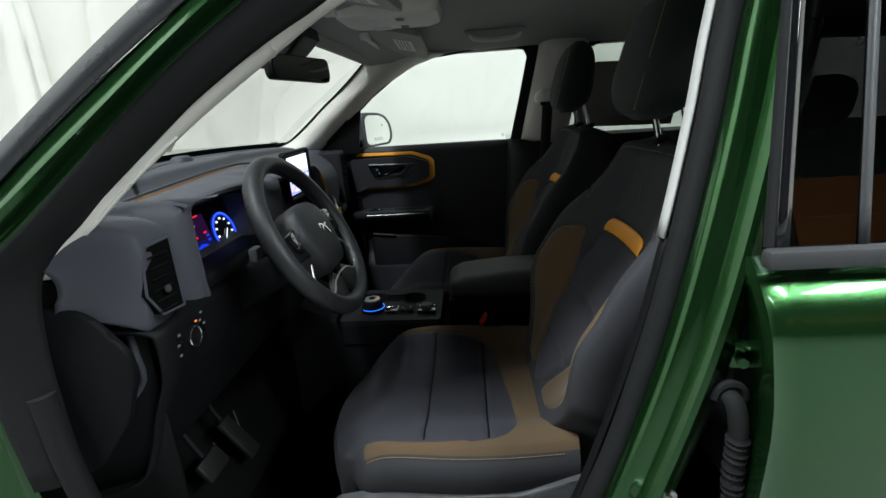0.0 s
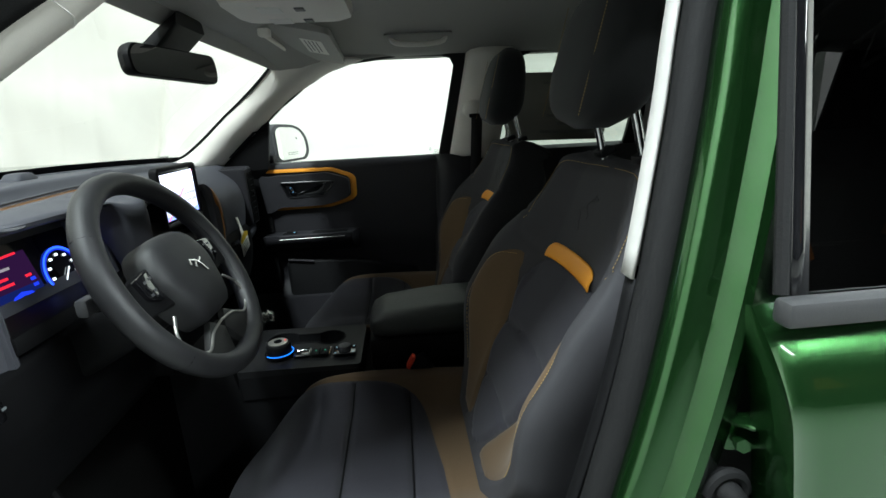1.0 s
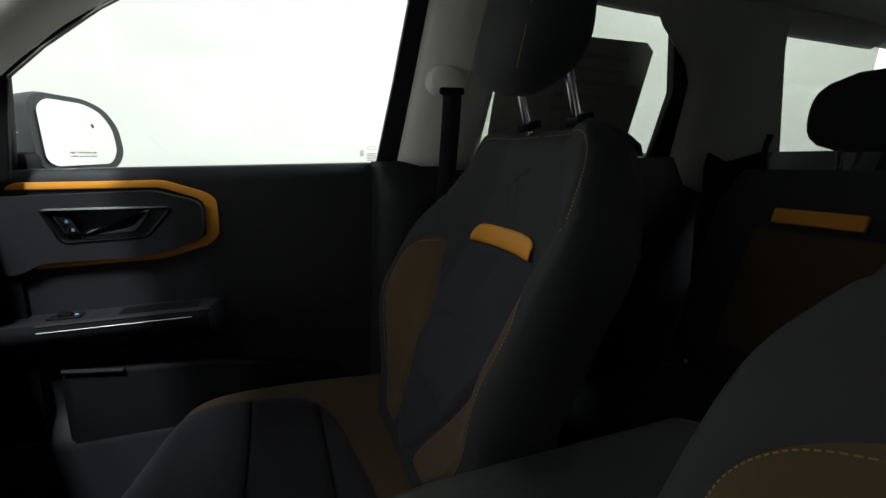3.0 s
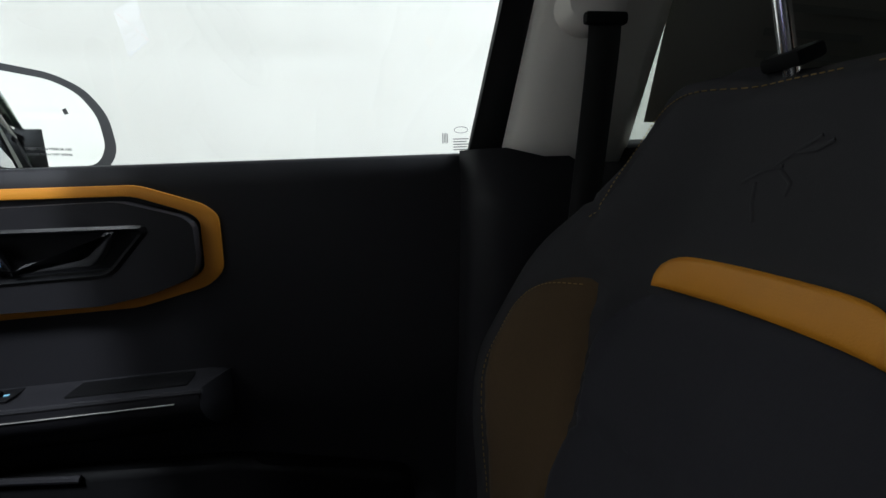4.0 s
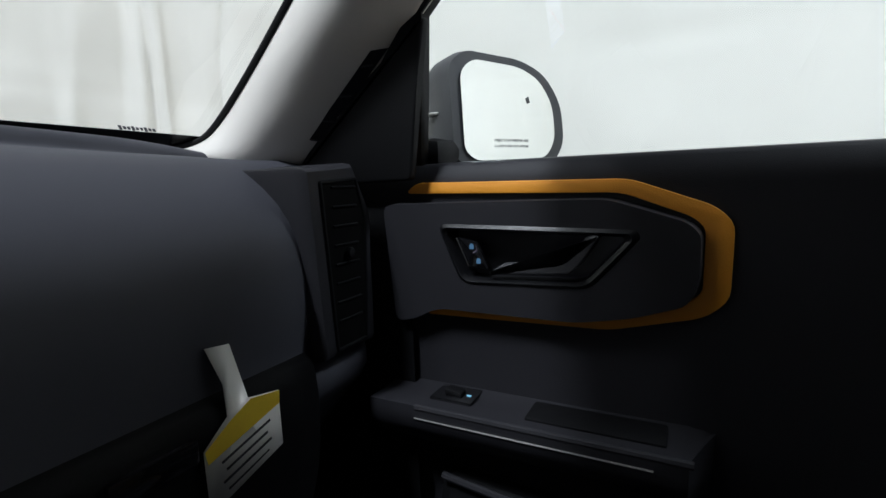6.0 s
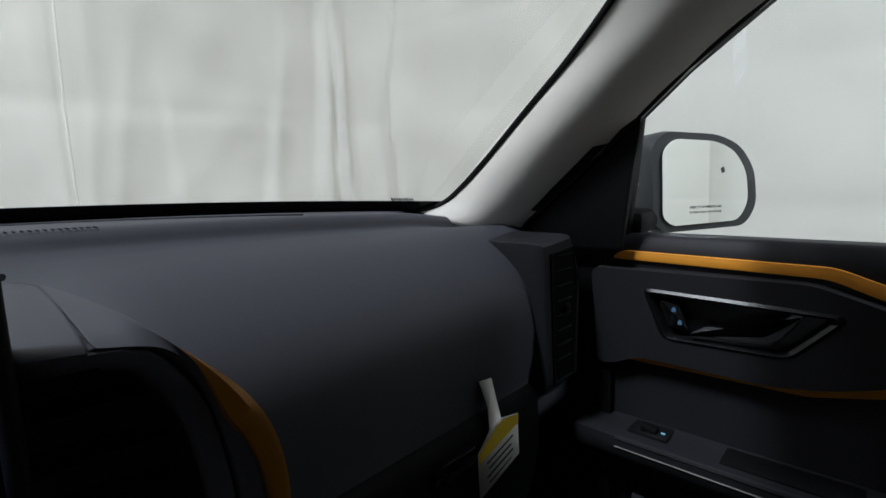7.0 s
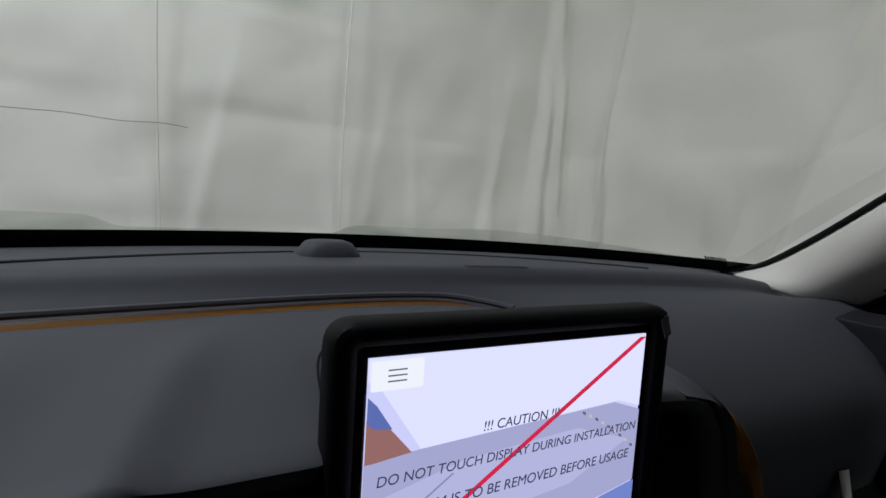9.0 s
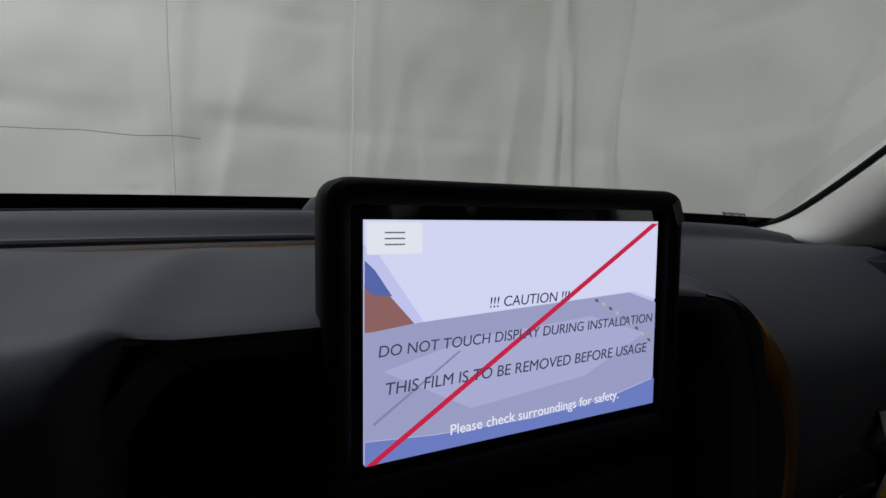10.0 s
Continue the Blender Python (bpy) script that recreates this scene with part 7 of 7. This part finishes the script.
def sun_visor(cx, sgn):
    v = thing("sun_visor", "pale grey folded sun visor with a paper label", "sun visor", "sun visors")
    m = pose(cx, 0.36, 1.600, 12, sgn * 5, 0)
    out = rounded([(-0.19, -0.085), (0.19, -0.085), (0.20, 0.04), (0.16, 0.085), (-0.19, 0.085)], 0.03, 5)
    part("panel", slab([(u * sgn, w) for u, w in (out if sgn > 0 else out[::-1])], 0.018, m, 0.006, 3), HEADLINER, v)
    part("label", slab([(-0.09, -0.05), (0.07, -0.05), (0.07, 0.01), (-0.09, 0.01)], -0.0012, m @ pose(0, 0, -0.0005)), PAPER, v, "white printed label")
    for k in range(4):
        part("label_line", slab([(-0.08, 0.0 - 0.011 * k), (0.055 - 0.02 * (k % 2), 0.0 - 0.011 * k), (0.055 - 0.02 * (k % 2), -0.003 - 0.011 * k), (-0.08, -0.003 - 0.011 * k)], -0.0005, m @ pose(0, 0, -0.0019)), GREYPLASTIC, v)
    part("hinge_rod", tube([(cx - 0.17, 0.445, 1.608), (cx + 0.17, 0.445, 1.604)], 0.006, 8), TRIM, v)
    part("clip", rbox((cx - sgn * 0.18, 0.44, 1.61), (0.03, 0.03, 0.02), 0.005), TRIM, v)


sun_visor(0.37, 1)
sun_visor(-0.39, -1)


def grab_handle(cy, sgn):
    g = thing("grab_handle", "pale grey folded grab handle over the door", "grab handle", "grab handles")
    x = sgn * 0.50
    m = frame_of((x, cy, 1.641), (0, 1, 0), (-sgn, 0, 0.35 * 1))
    part("base", slab(rounded([(-0.11, -0.032), (0.11, -0.032), (0.11, 0.032), (-0.11, 0.032)], 0.014), -0.012 * sgn, m, 0), HEADLINER, g)
    bar = spline([(x, cy - 0.09, 1.640), (x - sgn * 0.004, cy - 0.075, 1.618), (x, cy, 1.612), (x - sgn * 0.004, cy + 0.075, 1.618), (x, cy + 0.09, 1.640)], 24)
    part("grip", tube(bar, 0.010, 10, 0.8), TRIM, g)


grab_handle(0.03, 1)
grab_handle(-0.62, 1)

# rear-view mirror and the sensor cover behind it
rv = thing("rear_view_mirror", "black frameless rear-view mirror on the windscreen", "mirror")
RM = frame_of((-0.090, 0.560, 1.506), (0.965, -0.262, 0.0), (0, 0.06, 1))
out = rounded([(-0.125, -0.026), (0.118, -0.030), (0.127, -0.01), (0.124, 0.030), (-0.110, 0.030), (-0.127, 0.012)], 0.018, 5)
rings = []
for k, z in ((1.0, 0.008), (1.03, 0.0), (1.0, -0.014), (0.86, -0.026), (0.5, -0.032)):
    rings.append([RM @ Vector((u * k, v * k, z)) for u, v in out])
part("shell", loft(rings), PLASTIC, rv)
part("mirror_glass", slab([(u * 0.965, v * 0.92) for u, v in out], 0.001, RM @ pose(0, 0, 0.0085)), surface("dim_mirror", (0.45, 0.46, 0.45), 0.02, 1.0), rv, "mirror glass")
part("stem", tube(spline([RM @ Vector((0.0, 0.005, -0.03)), (-0.04, 0.62, 1.53), (-0.035, 0.63, 1.555)], 10), 0.014, 10), PLASTIC, rv)
cover = thing("sensor_housing", "black ribbed sensor housing behind the rear-view mirror", "sensor housing")
rings = []
for y, z, w, h in ((0.690, 1.527, 0.045, 0.006), (0.66, 1.531, 0.066, 0.017), (0.63, 1.538, 0.072, 0.022), (0.59, 1.570, 0.076, 0.020), (0.55, 1.602, 0.078, 0.014)):
    rings.append([(0.004 + u * w, y, z + v * h) for u, v in rounded([(-1, -1), (1, -1), (0.85, 1), (-0.85, 1)], 0.4, 4)])
part("shell", loft(rings), PLASTIC, cover)
for k in range(7):
    part("rib", rbox((0.004, 0.620 + 0.007 * k, 1.5175 - 0.0006 * k), (0.10, 0.003, 0.004), 0.001), GLOSSBLACK, cover)

# glass print in the windscreen's corner
mark = thing("glass_print", "small dark print in the windscreen's corner", "glass print")
for k in range(9):
    u = 0.846 + 0.0062 * k
    p = ws(u, 0.098) + Vector((0, -0.006, -0.004))
    part("letter_bar", rbox(p, (0.0032, 0.001, 0.004 if k % 3 else 0.006), 0, pose(0, 0, 0, -35, 0, 0)), INK, mark)

# seams and a loose cord on the front drape
for k, x in enumerate((-1.35, -0.315, 0.555)):
    seam = thing("drape_seam", "sewn vertical seam in the white drape", "seam", "drape seams")
    part("hem", tube([(x + 0.02 * math.sin(z * 1.7 + k), WALL_Y - 0.115, z) for z in seg(0.02, 4.15, 24)], 0.005, 6, 1.0, (0, 1, 0)), CURTAIN, seam)
cord = thing("cord", "thin dark slack cord on the white drape", "cord")
part("line", tube(spline([(x, WALL_Y - 0.13, z) for x, z in ((-1.9, 1.605), (-1.3, 1.612), (-0.945, 1.618), (-0.80, 1.622), (-0.659, 1.628), (-0.469, 1.621), (-0.31, 1.632), (-0.203, 1.625))], 40), 0.0014, 6), GREYPLASTIC, cord)

# ---- closing panels of the car and its wheels ----
def flank_x(z):
    return 0.872 - 0.030 * (max(0.0, z - 1.115) / 0.085) ** 2 - 0.030 * smoothstep(1.02, 0.6, z)


def outer_skin(y0, y1, parent):
    rows = [[(flank_x(z), y0 + (y1 - y0) * k / 6, z) for k in range(7)] for z in seg(0.42, 1.08, 10) + seg(1.10, 1.20, 8)]
    thick(part("outer_skin", sheet(rows), GREEN, parent, "green painted outer skin"), 0.004)


outer_skin(0.84, -0.105, p_door)
outer_skin(-0.115, -1.06, r_door)
outer_skin(-1.07, -1.95, c_pil)
thick(part("fender", sheet([[(flank_x(z), y, z) for y in (0.85, 1.2, 1.6, 2.05)] for z in seg(0.45, 1.19, 12)]), GREEN, shell), 0.006)
nose = [[(x, 2.10 + 0.06 * (1 - (x / 0.86) ** 2) + dy, z) for x in [-0.86 + 0.172 * k for k in range(11)]] for dy, z in ((0.0, 1.03), (0.03, 0.95), (0.04, 0.75), (0.03, 0.55), (-0.02, 0.42))]
thick(part("nose", sheet(nose), PLASTIC, shell, "black front panel"), 0.02)
part("front_underbody", rbox((0, 1.55, 0.42), (1.4, 1.0, 0.04), 0.01), PLASTIC, shell)
thick(part("tail_skin", sheet([[(x, -1.955 - 0.03 * (1 - (x / 0.86) ** 2), z) for x in [-0.86 + 0.172 * k for k in range(11)]] for z in seg(0.45, 1.2, 6)]), GREEN, shell), 0.006)
thick(part("rear_glass_frame", sheet([[(s * 0.78, -1.90, 1.2), (s * 0.70, -1.86, 1.42), (s * 0.62, -1.82, 1.62)] for s in (-1.0, -0.86)]), GREEN, shell), 0.006)
thick(part("rear_glass_frame", sheet([[(s * 0.78, -1.90, 1.2), (s * 0.70, -1.86, 1.42), (s * 0.62, -1.82, 1.62)] for s in (1.0, 0.86)]), GREEN, shell), 0.006)


def wheel(x, y, s):
    w = thing("wheel", "black tyre on a dark alloy rim under the car", "wheel", "car wheels")
    prof = [(0.235, -0.10), (0.30, -0.112), (0.340, -0.100), (0.352, -0.06), (0.354, 0.0), (0.352, 0.06), (0.340, 0.100), (0.30, 0.112), (0.235, 0.10)]
    part("tyre", closed([[(x + d, y + r * math.cos(a), 0.354 + r * math.sin(a)) for r, d in prof] for a in [2 * math.pi * k / 40 for k in range(40)]]), RUBBER, w)
    part("rim", disc((x, y, 0.354), 0.236, 0.16, (s, 0, 0), 32, 0.01), GREYPLASTIC, w)
    for k in range(5):
        a = 2 * math.pi * k / 5
        part("spoke", rbox((x + s * 0.085, y + 0.12 * math.cos(a), 0.354 + 0.12 * math.sin(a)), (0.02, 0.20, 0.05), 0.006, Matrix.Rotation(a, 4, "X")), SATIN, w)
    part("hub", disc((x + s * 0.09, y, 0.354), 0.045, 0.03, (s, 0, 0), 20, 0.004), SATIN, w)


for wx in (-0.74, 0.74):
    for wy in (1.62, -1.28):
        wheel(wx, wy, math.copysign(1, wx))
